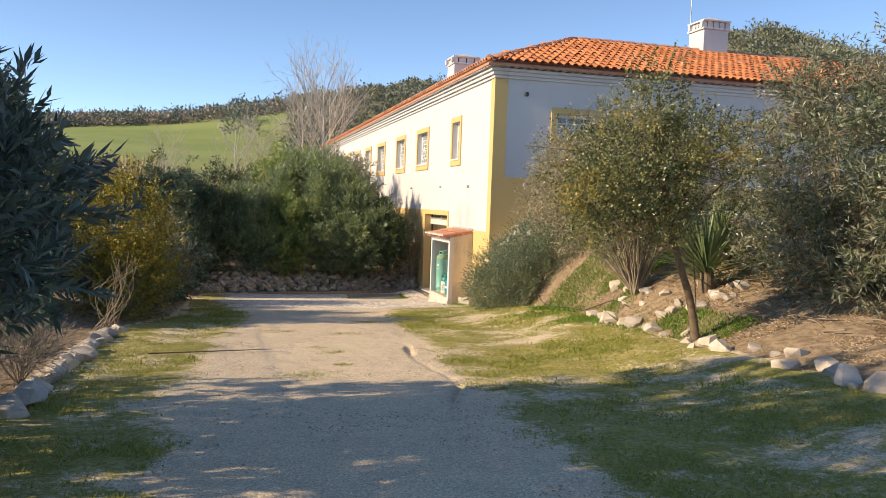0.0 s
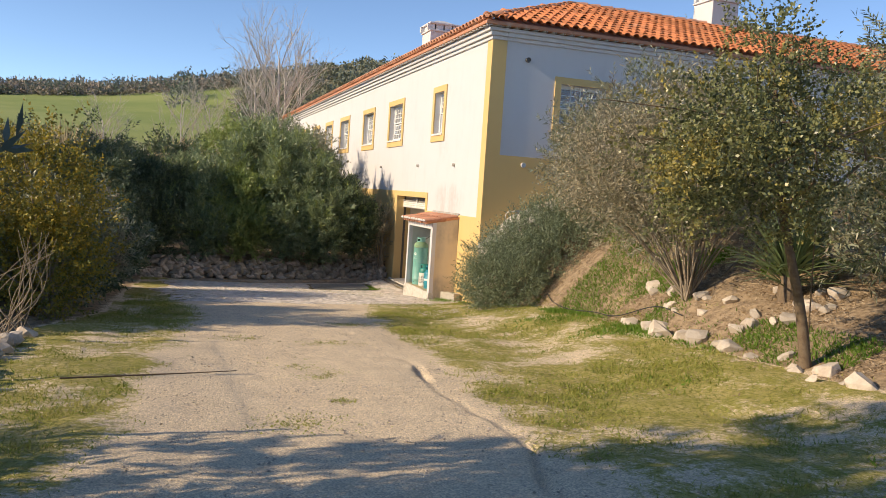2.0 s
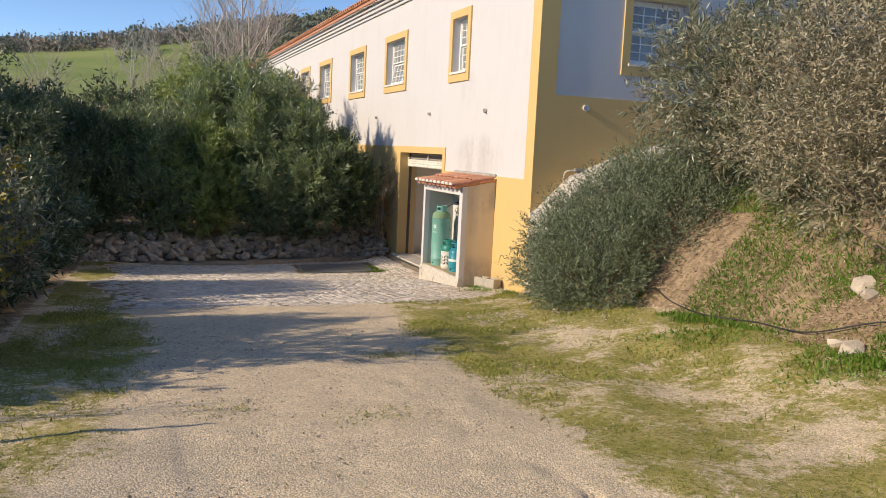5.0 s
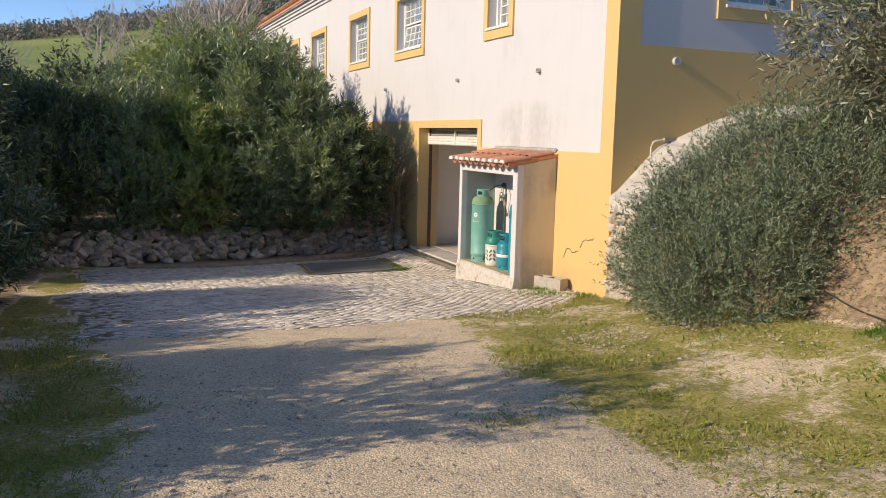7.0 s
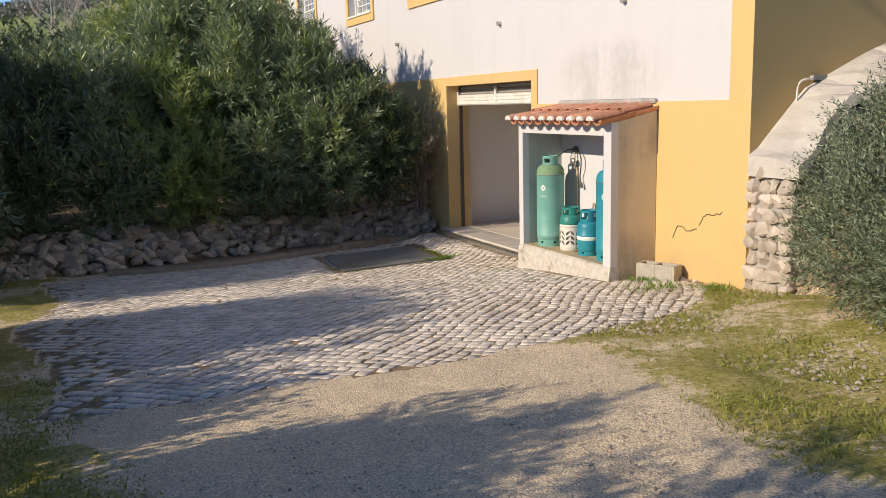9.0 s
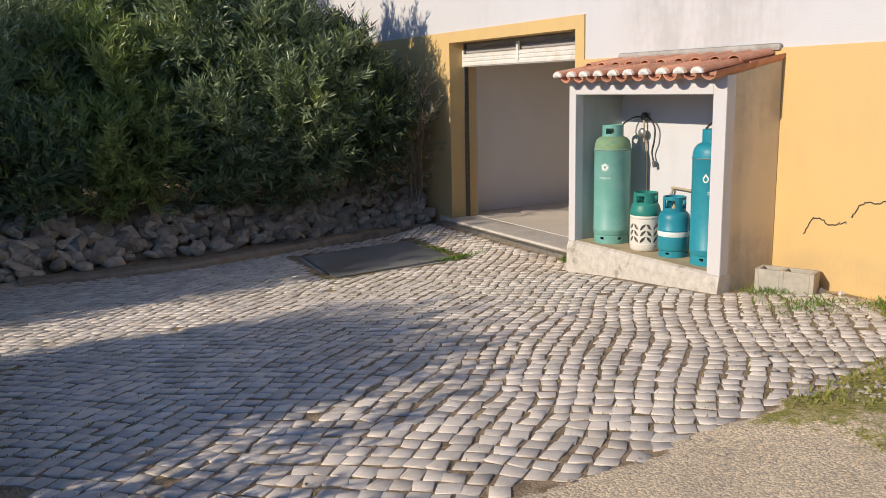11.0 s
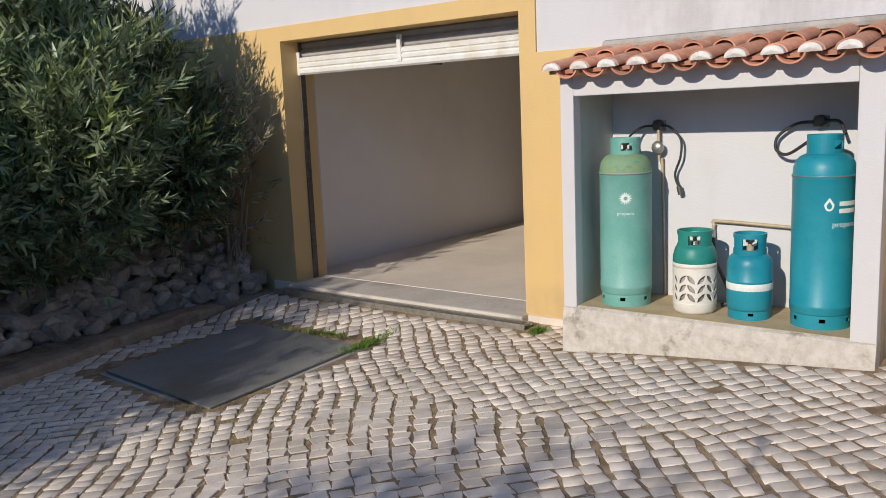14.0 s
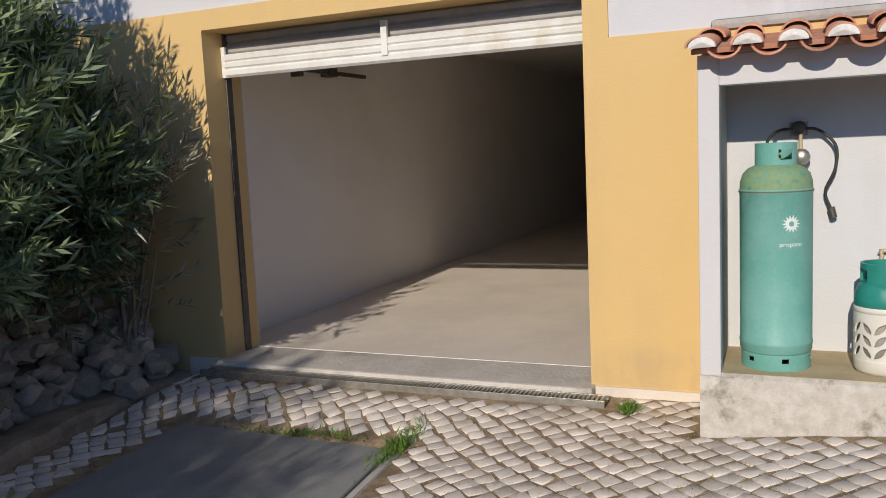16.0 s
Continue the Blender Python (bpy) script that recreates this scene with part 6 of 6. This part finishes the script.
limbs = [smooth_path([trunk_line[14 + k % 8], (5.5 + rng.normal(0, 0.35), 8.3 + rng.normal(0, 0.3), 1.7 + rng.random() * 0.4), (4.9 + rng.normal(0, 0.6), 8.1 + rng.normal(0, 0.4), 2.1 + rng.normal(0, 0.35))], 8) for k in range(16)]
for line in limbs:
    put_under(tubes("limb", [line], [(0.018, 0.005)], M_BARK), oak)

shrub("olive_shrub", (6.82, 11.57, height(6.82, 11.57)), [(6.2, 11.8, 1.6, 1.0, 0.9, 0.9), (7.0, 11.8, 2.3, 1.2, 1.0, 0.9), (5.7, 12.2, 1.8, 0.65, 0.75, 0.85), (8.0, 12.0, 2.0, 0.9, 0.9, 0.9)], 6200, 0.24, 10, 0.055, 0.014, M_DRYOAK, "many-stemmed grey-olive shrub with dry twigs in the bed", "shrub",
      bark=M_TWIG, n_stems=46, radius=0.016, up=0.3, spread=0.75, core=0.25, gap=-0.25, rough=0.3, floor=0.35)
shrub("oleander", (8.0, 15.4, height(8.0, 15.4)), [(7.7, 15.8, 2.3, 0.95, 1.1, 1.0), (8.0, 15.2, 1.9, 1.0, 1.0, 0.7), (8.3, 14.6, 2.7, 1.2, 1.1, 0.9), (7.6, 14.2, 1.6, 0.7, 0.8, 0.6), (8.2, 13.6, 1.3, 1.0, 0.9, 0.9), (8.8, 15.8, 1.9, 1.0, 1.2, 1.0), (7.9, 14.4, 1.1, 0.6, 0.6, 0.4)], 4300, 0.32, 13, 0.12, 0.02, M_OLEANDER3, "tall greyish oleander with reddish tips on the bank", "shrub",
      n_stems=30, radius=0.018, up=0.45, spread=0.65, core=0.35, gap=-0.3, floor=0.12, extra=(0.12, M_DRYOAK, "dry reddish leaf tips"))
shrub("oleander", (9.0, 9.0, height(9.0, 9.0)), [(8.7, 9.3, 2.2, 1.3, 1.2, 1.1), (9.6, 8.2, 2.7, 1.5, 1.5, 1.4), (8.2, 8.6, 1.2, 1.0, 1.0, 0.8), (8.8, 6.8, 1.5, 1.2, 1.2, 1.1), (9.0, 9.6, 3.3, 0.8, 0.8, 0.7), (9.3, 8.0, 1.0, 1.3, 1.4, 0.9), (8.1, 7.4, 0.6, 0.85, 0.85, 0.5), (8.7, 9.7, 0.9, 1.0, 0.9, 0.5), (8.3, 5.8, 0.7, 0.9, 0.9, 0.6)], 5000, 0.34, 13, 0.12, 0.021, M_OLEANDER3, "large dark oleander tree with drooping outer leaves in the bed", "shrub",
      n_stems=26, radius=0.03, up=0.3, spread=0.65, core=0.35, gap=-0.33, droop=0.1, floor=0.1, extra=(0.2, M_DEEP, "darker leaves on some twigs"))


def yucca(x, y):
    g = height(x, y)
    s = thing("yucca", (x, y, g), "yucca clump with long stiff green blades", "yucca")
    for k in range(110):
        v, f = [], []
        a, e = rng.uniform(0, 2 * math.pi), radians(rng.uniform(15, 82))
        ln, w = rng.uniform(0.75, 1.25), rng.uniform(0.035, 0.055)
        d = np.array((math.cos(a) * math.cos(e), math.sin(a) * math.cos(e), math.sin(e)))
        side = np.array((-math.sin(a), math.cos(a), 0))
        nrm = np.cross(d, side)
        n0 = len(v)
        st = np.array((x, y, g + 0.12 + 0.25 * rng.random())) + d * 0.05
        for t, ww in ((0, 0.7), (0.3, 1.0), (0.65, 0.75), (1.0, 0.05)):
            c = st + d * ln * t + np.array((0, 0, -0.28 * math.cos(e) * t * t * ln))
            v += [c - side * w * ww / 2, c + nrm * w * 0.22 * ww, c + side * w * ww / 2]
        for q in range(3):
            b = n0 + q * 3
            f += [(b, b + 1, b + 4, b + 3), (b + 1, b + 2, b + 5, b + 4)]
        put_under(raw("blade", v, f, M_YUCCA), s)
    put_under(part("stump", lathe(bmesh.new(), [(0.12, -0.1), (0.13, 0.1), (0.10, 0.3), (0.0, 0.34)], 12, (x, y, g)), M_BARK), s)


yucca(7.25, 10.1)
yucca(7.95, 10.7)


brush = thing("brushwood", (7.6, 7.6, height(7.6, 7.6)), "dry fallen branches lying in the planted bed", "brushwood")
for k in range(26):
    x, y, a = rng.uniform(6.5, 9.0), rng.uniform(5.2, 12.5), rng.uniform(0, 2 * math.pi)
    ln = rng.uniform(0.25, 0.7)
    pts = [(x + math.cos(a) * ln * t + rng.normal(0, 0.02), y + math.sin(a) * ln * t + rng.normal(0, 0.02)) for t in (0, 0.5, 1)]
    put_under(tubes("branch", [smooth_path([(p, q, height(p, q) + 0.03 + 0.06 * rng.random()) for p, q in pts], 8)], [(0.012, 0.005)], M_TWIG), brush)


# ---- wire fence ----
def fence():
    y0, y1, x, top = 5.0, 12.2, -2.62, 1.45
    s = thing("wire_fence", (x, y0, height(x, y0)), "green chain-link wire fence on thin posts", "fence")
    for y in np.arange(y0, y1 + 0.1, 2.4):
        g = height(x, y)
        put_under(tubes("post", [[(x, y, g - 0.2), (x, y, g + top + 0.1)]], [0.022], M_FENCE, sides=8), s)
    paths = []
    step = 0.075
    H = top
    for k in range(int((y1 - y0 + H) / step)):
        for sgn in (1, -1):
            a = y0 - H + k * step if sgn > 0 else y0 + k * step
            pts = []
            for t in np.linspace(0, 1, 5):
                yy = a + sgn * H * t
                if y0 <= yy <= y1:
                    pts.append((x + 0.004 * sgn, yy, height(x, yy) + 0.03 + H * t))
            if len(pts) > 1:
                paths.append(pts)
    put_under(tagged(tubes("mesh", paths, [0.0022] * len(paths), M_FENCE, sides=3, smooth=False), "diamond wire mesh", kind="stuff"), s)
    for h in (0.05, 0.75, 1.42):
        put_under(tubes("line_wire", [[(x, y, height(x, y) + h) for y in np.linspace(y0, y1, 10)]], [0.003], M_FENCE, sides=4), s)


fence()


# ---- far trees and hillside ----
def bare_tree(x, y, tall, seed, label):
    r = np.random.default_rng(seed)
    g = height(x, y)
    s = thing("bare_tree", (x, y, g), label, "tree", "bare trees")
    paths, radii = [], []

    def grow(p, d, ln, rad, depth):
        q = p + d * ln * 0.5 + r.normal(0, 0.04 * ln, 3)
        e = p + d * ln + r.normal(0, 0.05 * ln, 3)
        paths.append(smooth_path([p, q, e], 5))
        radii.append((rad, rad * 0.6))
        if depth == 0:
            return
        for k in range(3 if depth > 1 else 4):
            t = 0.45 + 0.55 * (k + r.random()) / 4
            nd = unit(d * 0.9 + r.normal(0, 0.42, 3) + np.array((0, 0, 0.25)))
            grow(p + (e - p) * t, nd, ln * (0.5 + 0.2 * r.random()), rad * 0.5, depth - 1)
    base = np.array((x, y, g - 0.2))
    trunk = smooth_path([base, base + (0.1, 0, tall * 0.45), base + (0.0, 0.1, tall * 0.85)], 8)
    put_under(tubes("trunk", [trunk], [(tall * 0.012, tall * 0.004)], M_PALEBARK, sides=7), s)
    for k in range(13):
        t = trunk[2 + k % 6]
        a = r.uniform(0, 2 * math.pi)
        grow(np.array(t), unit(np.array((math.cos(a) * 0.55, math.sin(a) * 0.55, 0.85))), tall * (0.42 - 0.025 * (k % 6)), tall * 0.0042, 3)
    put_under(tagged(tubes("twiggery", paths, radii, M_PALEBARK, sides=3, smooth=False), "fine bare twigs", kind="stuff"), s)


bare_tree(5.6, 50, 9.5, 1, "tall bare pale-barked tree behind the hedge")
bare_tree(4.6, 53, 8.0, 2, "tall bare pale-barked tree behind the hedge")
bare_tree(6.6, 55, 8.5, 6, "tall bare pale-barked tree behind the hedge")
bare_tree(2.0, 52, 5.6, 3, "slim bare tree before the green field")
bare_tree(0.4, 50, 5.4, 4, "slim bare tree before the green field")
bare_tree(-3.4, 48, 4.6, 5, "small bare tree before the green field")


def scatter_plants(name, spots, size, leaves, leaf, material, label, tall=1.0):
    """Many far bushes as one sheet of leaves."""
    c = np.array(spots)
    k = len(c)
    sz = size * (0.55 + 0.9 * rng.random(k))
    d = unit(rng.normal(size=(k * leaves, 3)))
    d[:, 2] = np.abs(d[:, 2])
    S = np.repeat(sz, leaves)
    p = np.repeat(c, leaves, 0) + d * (S * (0.45 + 0.55 * rng.random(k * leaves)))[:, None] * np.array((1, 1, tall))
    v, f = leaf_arrays(p, unit(d + rng.normal(0, 0.6, d.shape)), leaf * (0.6 + 0.8 * rng.random(len(p))), leaf * 0.55 * (0.6 + 0.8 * rng.random(len(p))))
    return tagged(raw(name, v, f, material), label, "vegetation", kind="stuff")


def polar(a0, a1, d0, d1, n, keep=None):
    out = []
    while len(out) < n:
        a, d = rng.uniform(a0, a1), rng.uniform(d0, d1)
        x, y = -0.1 + d * math.sin(a), -1.45 + d * math.cos(a)
        if keep is None or keep(x, y):
            out.append((x, y, height(x, y)))
    return out


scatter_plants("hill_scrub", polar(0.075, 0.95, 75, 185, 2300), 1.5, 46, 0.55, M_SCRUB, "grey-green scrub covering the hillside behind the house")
scatter_plants("hill_trees", polar(0.0, 0.95, 120, 180, 170), 2.4, 90, 0.6, M_SCRUBDARK, "dark round trees on the hillside", 1.1)
scatter_plants("tree_line", polar(-0.6, 0.12, 150, 178, 420), 1.7, 60, 0.5, M_SCRUBDARK, "dark line of trees along the top of the field", 1.1)
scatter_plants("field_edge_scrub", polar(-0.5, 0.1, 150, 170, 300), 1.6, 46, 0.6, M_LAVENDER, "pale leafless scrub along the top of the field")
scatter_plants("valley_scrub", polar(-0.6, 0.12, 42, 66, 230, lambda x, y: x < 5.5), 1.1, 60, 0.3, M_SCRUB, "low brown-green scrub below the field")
reeds = np.array(polar(-0.45, 0.13, 44, 60, 5200, lambda x, y: x < 6.2 and bumps(x, y, 4.0) > -0.35))
wayr = unit(np.column_stack((rng.normal(0, 0.16, (len(reeds), 2)), np.ones(len(reeds)))))
v, f = leaf_arrays(reeds, wayr, 1.7 + 1.0 * rng.random(len(reeds)), np.full(len(reeds), 0.10))
tagged(raw("reeds", v, f, M_REED), "band of dry tan reeds below the green field", "reeds", kind="stuff")
hut = thing("concrete_tank", (-3.0, 39.0, height(-3.0, 39.0)), "small grey concrete tank among the bushes", "tank")
put_under(boxpart("tank_wall", -3.7, -2.6, 38.6, 39.6, height(-3, 39) - 0.3, height(-3, 39) + 2.1, M_CEMENT, bevel=0.03), hut)


# ---- grass, weeds, litter, gravel ----
def sheet(name, spots, ways, lengths, widths, material, label, category="grass"):
    v, f = leaf_arrays(spots, ways, lengths, widths)
    return tagged(raw(name, v, f, material), label, category, kind="stuff")


def sow(n, x0, x1, y0, y1, weight):
    x, y = rng.uniform(x0, x1, n), rng.uniform(y0, y1, n)
    ok = rng.random(n) < weight(x, y)
    x, y = x[ok], y[ok]
    return np.column_stack((x, y, land(x, y) - 0.008))


def lawn_weight(x, y):
    w = np.clip(turf_weight(x, y) * 1.5 - 0.45, 0, 1) * (0.25 + 0.75 * (bumps(x, y, 0.45, 9) > -0.1))
    w = np.where(sett_zone(x, y) | (x > bed_edge(y) + 0.2) | (x < left_edge(y)), 0, w)
    return w


def blades(spots, lean=0.6):
    return unit(np.column_stack((rng.normal(0, lean, (len(spots), 2)), np.ones(len(spots)))))


g1 = sow(330000, -2.0, 6.6, 1.5, 20.3, lawn_weight)
sheet("verge_grass", g1, blades(g1, 0.8), 0.02 + 0.045 * rng.random(len(g1)) ** 1.5, np.full(len(g1), 0.006) + 0.006 * rng.random(len(g1)), M_GRASS, "short mossy yellow-green grass on the verges")
g2 = sow(60000, 3.6, 7.2, 5.0, 17.0, lambda x, y: np.clip(bumps(x, y, 1.0, 12) * 1.6 - 0.1, 0, 1) * np.exp(-((x - bed_edge(y) + 0.55) / 0.55) ** 2))
sheet("tall_weeds", g2, blades(g2, 0.7), 0.03 + 0.06 * rng.random(len(g2)), 0.008 + 0.012 * rng.random(len(g2)), M_WEED, "bright green weeds along the edge of the bed", "weeds")
g3 = sow(75000, 6.0, 8.8, 8.0, 17.5, lambda x, y: (bumps(x, y, 0.7, 21) > np.interp(y, [8, 12, 14], [0.35, 0.2, 0.08])) * 0.9)
sheet("bank_weeds", g3, blades(g3, 0.7), 0.03 + 0.07 * rng.random(len(g3)), 0.008 + 0.01 * rng.random(len(g3)), M_WEED, "clumps of green weeds on the earth bank", "weeds")
lit = sow(80000, 5.4, 9.5, 3.5, 16.0, lambda x, y: np.clip(soft(x - bed_edge(y), -0.3, 0.2), 0, 1))
lit[:, 2] += 0.015
sheet("leaf_litter", lit, unit(rng.normal(size=lit.shape) * np.array((1, 1, 0.25))), 0.02 + 0.045 * rng.random(len(lit)), 0.007 + 0.012 * rng.random(len(lit)), M_DRY, "dry brown leaf and twig litter in the bed", "litter")
lit2 = sow(5000, -1.9, 6.6, 2.0, 20.0, lambda x, y: np.clip(0.25 + turf_weight(x, y), 0, 1) * 0.5)
lit2[:, 2] += 0.016
sheet("fallen_leaves", lit2, unit(rng.normal(size=lit2.shape) * np.array((1, 1, 0.2))), 0.02 + 0.03 * rng.random(len(lit2)), 0.008 + 0.012 * rng.random(len(lit2)), M_DRY, "scattered fallen dry leaves on the verges", "litter")
joint = sow(110000, -0.6, 6.4, 18.6, 26.7, lambda x, y: sett_zone(x, y) * np.clip(0.25 + 0.9 * bumps(x, y, 1.1, 31), 0.04, 1) * 0.8)
joint[:, 2] -= 0.009
sheet("joint_moss", joint, blades(joint, 0.9), 0.012 + 0.012 * rng.random(len(joint)), np.full(len(joint), 0.006), M_GRASS, "moss and small grass in the joints of the setts", "moss")
tuft = []
for cx, cy, sx, sy, n in ((5.5, 24.55, 0.3, 0.07, 420), (5.62, 25.2, 0.05, 0.5, 220), (6.32, 23.35, 0.10, 0.05, 260), (6.25, 20.45, 0.3, 0.25, 260), (6.0, 19.9, 0.5, 0.3, 300), (6.4, 19.5, 0.2, 0.2, 200)):
    x, y = rng.normal(cx, sx * 0.5, n), rng.normal(cy, sy * 0.5, n)
    tuft.append(np.column_stack((x, y, land(x, y) + 0.0)))
tuft = np.concatenate(tuft)
sheet("grass_tufts", tuft, blades(tuft, 0.8), 0.03 + 0.05 * rng.random(len(tuft)), 0.005 + 0.006 * rng.random(len(tuft)), M_WEED, "green grass tufts by the plate and the walls", "grass")


moss = []
for cx, cy, sx, sy, n in ((1.34, 10.5, 0.5, 0.35, 420), (1.33, 9.7, 0.35, 0.25, 320), (1.7, 10.0, 0.35, 0.25, 260), (1.31, 8.5, 0.14, 0.12, 120), (0.8, 7.7, 0.45, 0.4, 420), (0.76, 12.7, 0.3, 0.25, 420), (2.63, 14.45, 0.3, 0.25, 420), (1.9, 12.2, 0.5, 0.3, 300)):
    x, y = rng.normal(cx, sx * 0.5, n), rng.normal(cy, sy * 0.5, n)
    moss.append(np.column_stack((x, y, land(x, y) - 0.004)))
moss = np.concatenate(moss)
sheet("drive_moss", moss, blades(moss, 1.2), 0.012 + 0.02 * rng.random(len(moss)), 0.006 + 0.008 * rng.random(len(moss)), M_GRASS, "thin mossy patches growing through the gravel", "moss")


def pebbles(name, n, x0, x1, y0, y1, weight, s0, s1, material, label):
    p = sow(n, x0, x1, y0, y1, weight)
    k = len(p)
    s = s0 + (s1 - s0) * rng.random(k) ** 2
    octa = np.array([(1, 0, 0), (0, 1, 0), (-1, 0, 0), (0, -1, 0), (0, 0, 0.75), (0, 0, -0.5)], float)
    tri = np.array([(0, 1, 4), (1, 2, 4), (2, 3, 4), (3, 0, 4)])
    a = rng.uniform(0, 2 * math.pi, k)
    jit = 1 + rng.normal(0, 0.25, (k, 6, 1))
    o = octa[None] * jit * s[:, None, None]
    rot = np.stack((o[..., 0] * np.cos(a)[:, None] - o[..., 1] * np.sin(a)[:, None], o[..., 0] * np.sin(a)[:, None] + o[..., 1] * np.cos(a)[:, None], o[..., 2]), -1)
    v = (rot + (p + np.array((0, 0, 0.008)))[:, None]).reshape(-1, 3)
    f = (tri[None] + 6 * np.arange(k)[:, None, None]).reshape(-1, 3)
    return tagged(raw(name, v, f, material), label, "gravel", kind="stuff")


pebbles("loose_gravel", 26000, -0.6, 4.5, 1.0, 19.0, lambda x, y: np.clip(1.05 - 1.2 * np.clip(turf_weight(x, y), 0, 1), 0.1, 1) * ~sett_zone(x, y), 0.004, 0.014, M_STONE, "loose pale gravel on the drive")
pebbles("white_chips", 2600, 4.4, 6.5, 14.5, 19.9, lambda x, y: np.clip(0.4 + bumps(x, y, 0.8, 44), 0, 1), 0.008, 0.025, M_STONEW, "white stone chips in the grass near the house")


# ---- setts of the forecourt ----
def sett_shape(seed):
    """Corners of a worn stone sett, about 1 wide: a ring for the foot, one for the edge, one for the top."""
    r = np.random.default_rng(seed)
    c = np.array([(-0.5, -0.5), (0.5, -0.5), (0.5, 0.5), (-0.5, 0.5)]) * 0.90 + r.normal(0, 0.065, (4, 2))
    v = []
    for sc, z in ((1.0, -0.4), (1.0, 0.085), (0.93, 0.112)):
        v += [(x * sc, y * sc, z + (r.normal(0, 0.01) if z > 0 else 0)) for x, y in c]
    v.append((0, 0, 0.113 + r.normal(0, 0.006)))
    f = [(0, 1, 5, 4), (1, 2, 6, 5), (2, 3, 7, 6), (3, 0, 4, 7), (4, 5, 9, 8), (5, 6, 10, 9), (6, 7, 11, 10), (7, 4, 8, 11)]
    t = [(8, 9, 12), (9, 10, 12), (10, 11, 12), (11, 8, 12)]
    return np.array(v), f, t


SETTS = [sett_shape(200 + k) for k in range(24)]
sett_meshes = []
for v, f, t in SETTS:
    me = bpy.data.meshes.new("sett")
    me.from_pydata([tuple(q) for q in v], [], f + t)
    me.materials.append(M_SETT)
    sett_meshes.append(me)


def lay_setts():
    pav = thing("sett_paving", (3.0, 22.6, height(3.0, 22.6)), "forecourt of worn pale limestone setts laid in wavy arcs", "paving", kind="structure")
    pitch = 0.113
    sp, vs, fs, n0, count = [], [], [], 0, 0
    for i in range(-8, 122):
        for j in range(-66, 74):
            u, w = i * pitch, j * pitch
            x0, y0 = -0.9 + (u - w) * 0.7071, 18.0 + (u + w) * 0.7071
            arc = 0.10 * abs(math.sin(x0 * 2.0 + 0.4)) ** 1.3
            x = x0 + 0.05 * math.sin(y0 * 1.7)
            y = y0 + arc - 0.25 + 0.05 * math.sin(x0 * 0.9)
            ang = math.degrees(math.atan2(0.10 * 2.0 * 1.2 * math.cos(x0 * 2.0 + 0.4) * (1 if math.sin(x0 * 2.0 + 0.4) > 0 else -1), 1)) * 0.5 + 45
            sp.append((x, y, ang))
    arr = np.array(sp)
    ok = sett_zone(arr[:, 0], arr[:, 1])
    x, y = arr[:, 0], arr[:, 1]
    ok &= ~((x > SF - 0.09) & (y > S0 - 0.08) & (y < S1 + 0.06))
    ok &= ~((x > 6.31) & (y > GY0 - 0.2) & (y < GY1 + 0.12))
    ok &= ~((x > 3.70 + 0.1 * (y - 24.4)) & (x < 5.66 + 0.1 * (y - 24.4)) & (y > 24.32 + 0.07 * (x - 3.8)) & (y < 26.42))
    ok &= rng.random(len(x)) > 0.004 + 0.5 * (1 - soft(x, -0.4, 0.8)) * (bumps(x, y, 0.8, 51) > -0.2)
    arr = arr[ok]
    z = land(arr[:, 0], arr[:, 1])
    for (px, py, ang), pz in zip(arr, z):
        k = int(rng.integers(24))
        e = 0.15
        sx = (height(px + e, py) - height(px - e, py)) / (2 * e)
        sy = (height(px, py + e) - height(px, py - e)) / (2 * e)
        m = Matrix.Translation((px + rng.normal(0, 0.005), py + rng.normal(0, 0.005), pz - 0.0185 + rng.normal(0, 0.0012))) @ pose(0, 0, 0, math.degrees(math.atan(sy)) + rng.normal(0, 0.7), -math.degrees(math.atan(sx)) + rng.normal(0, 0.7), 0) @ pose(0, 0, 0, 0, 0, ang + rng.normal(0, 4) + 90 * int(rng.integers(4)))
        m = m @ Matrix.Diagonal((0.108 + rng.normal(0, 0.005), 0.108 + rng.normal(0, 0.005), 0.105, 1))
        if count < 300 and 2.55 < px < 4.5 and 21.7 < py < 23.6:
            o = new("sett", sett_meshes[k])
            o.matrix_basis = m
            put_under(o, pav)
            count += 1
            continue
        v, f, t = SETTS[k]
        c = v @ np.array(m.to_3x3()).T + np.array(m.translation)
        vs.append(c)
        fs += [tuple(n0 + q for q in g) for g in f]
        fs += [(n0 + 8, n0 + 9, n0 + 10, n0 + 11)]
        n0 += len(c)
    tagged(put_under(raw("setts", np.concatenate(vs), fs, M_SETT), pav), "worn limestone setts", kind="stuff")


lay_setts()
hose = [(6.62, 15.6), (6.45, 15.0), (6.4, 14.3), (6.5, 13.6), (6.45, 12.8), (6.6, 12.0), (6.5, 11.2)]
tagged(tubes("irrigation_pipe", [smooth_path([(x, y, height(x, y) + 0.05) for x, y in hose], 40)], [0.008], M_DARK, sides=7), "thin black irrigation pipe lying along the bed", "pipe")
tagged(tubes("fallen_twig", [smooth_path([(-1.0, 9.6, height(-1.0, 9.6) + 0.03), (0.0, 9.75, height(0, 9.75) + 0.04), (0.55, 9.9, height(0.55, 9.9) + 0.04)], 12)], [(0.010, 0.004)], M_BARK), "thin fallen branch lying on the drive", "branch")
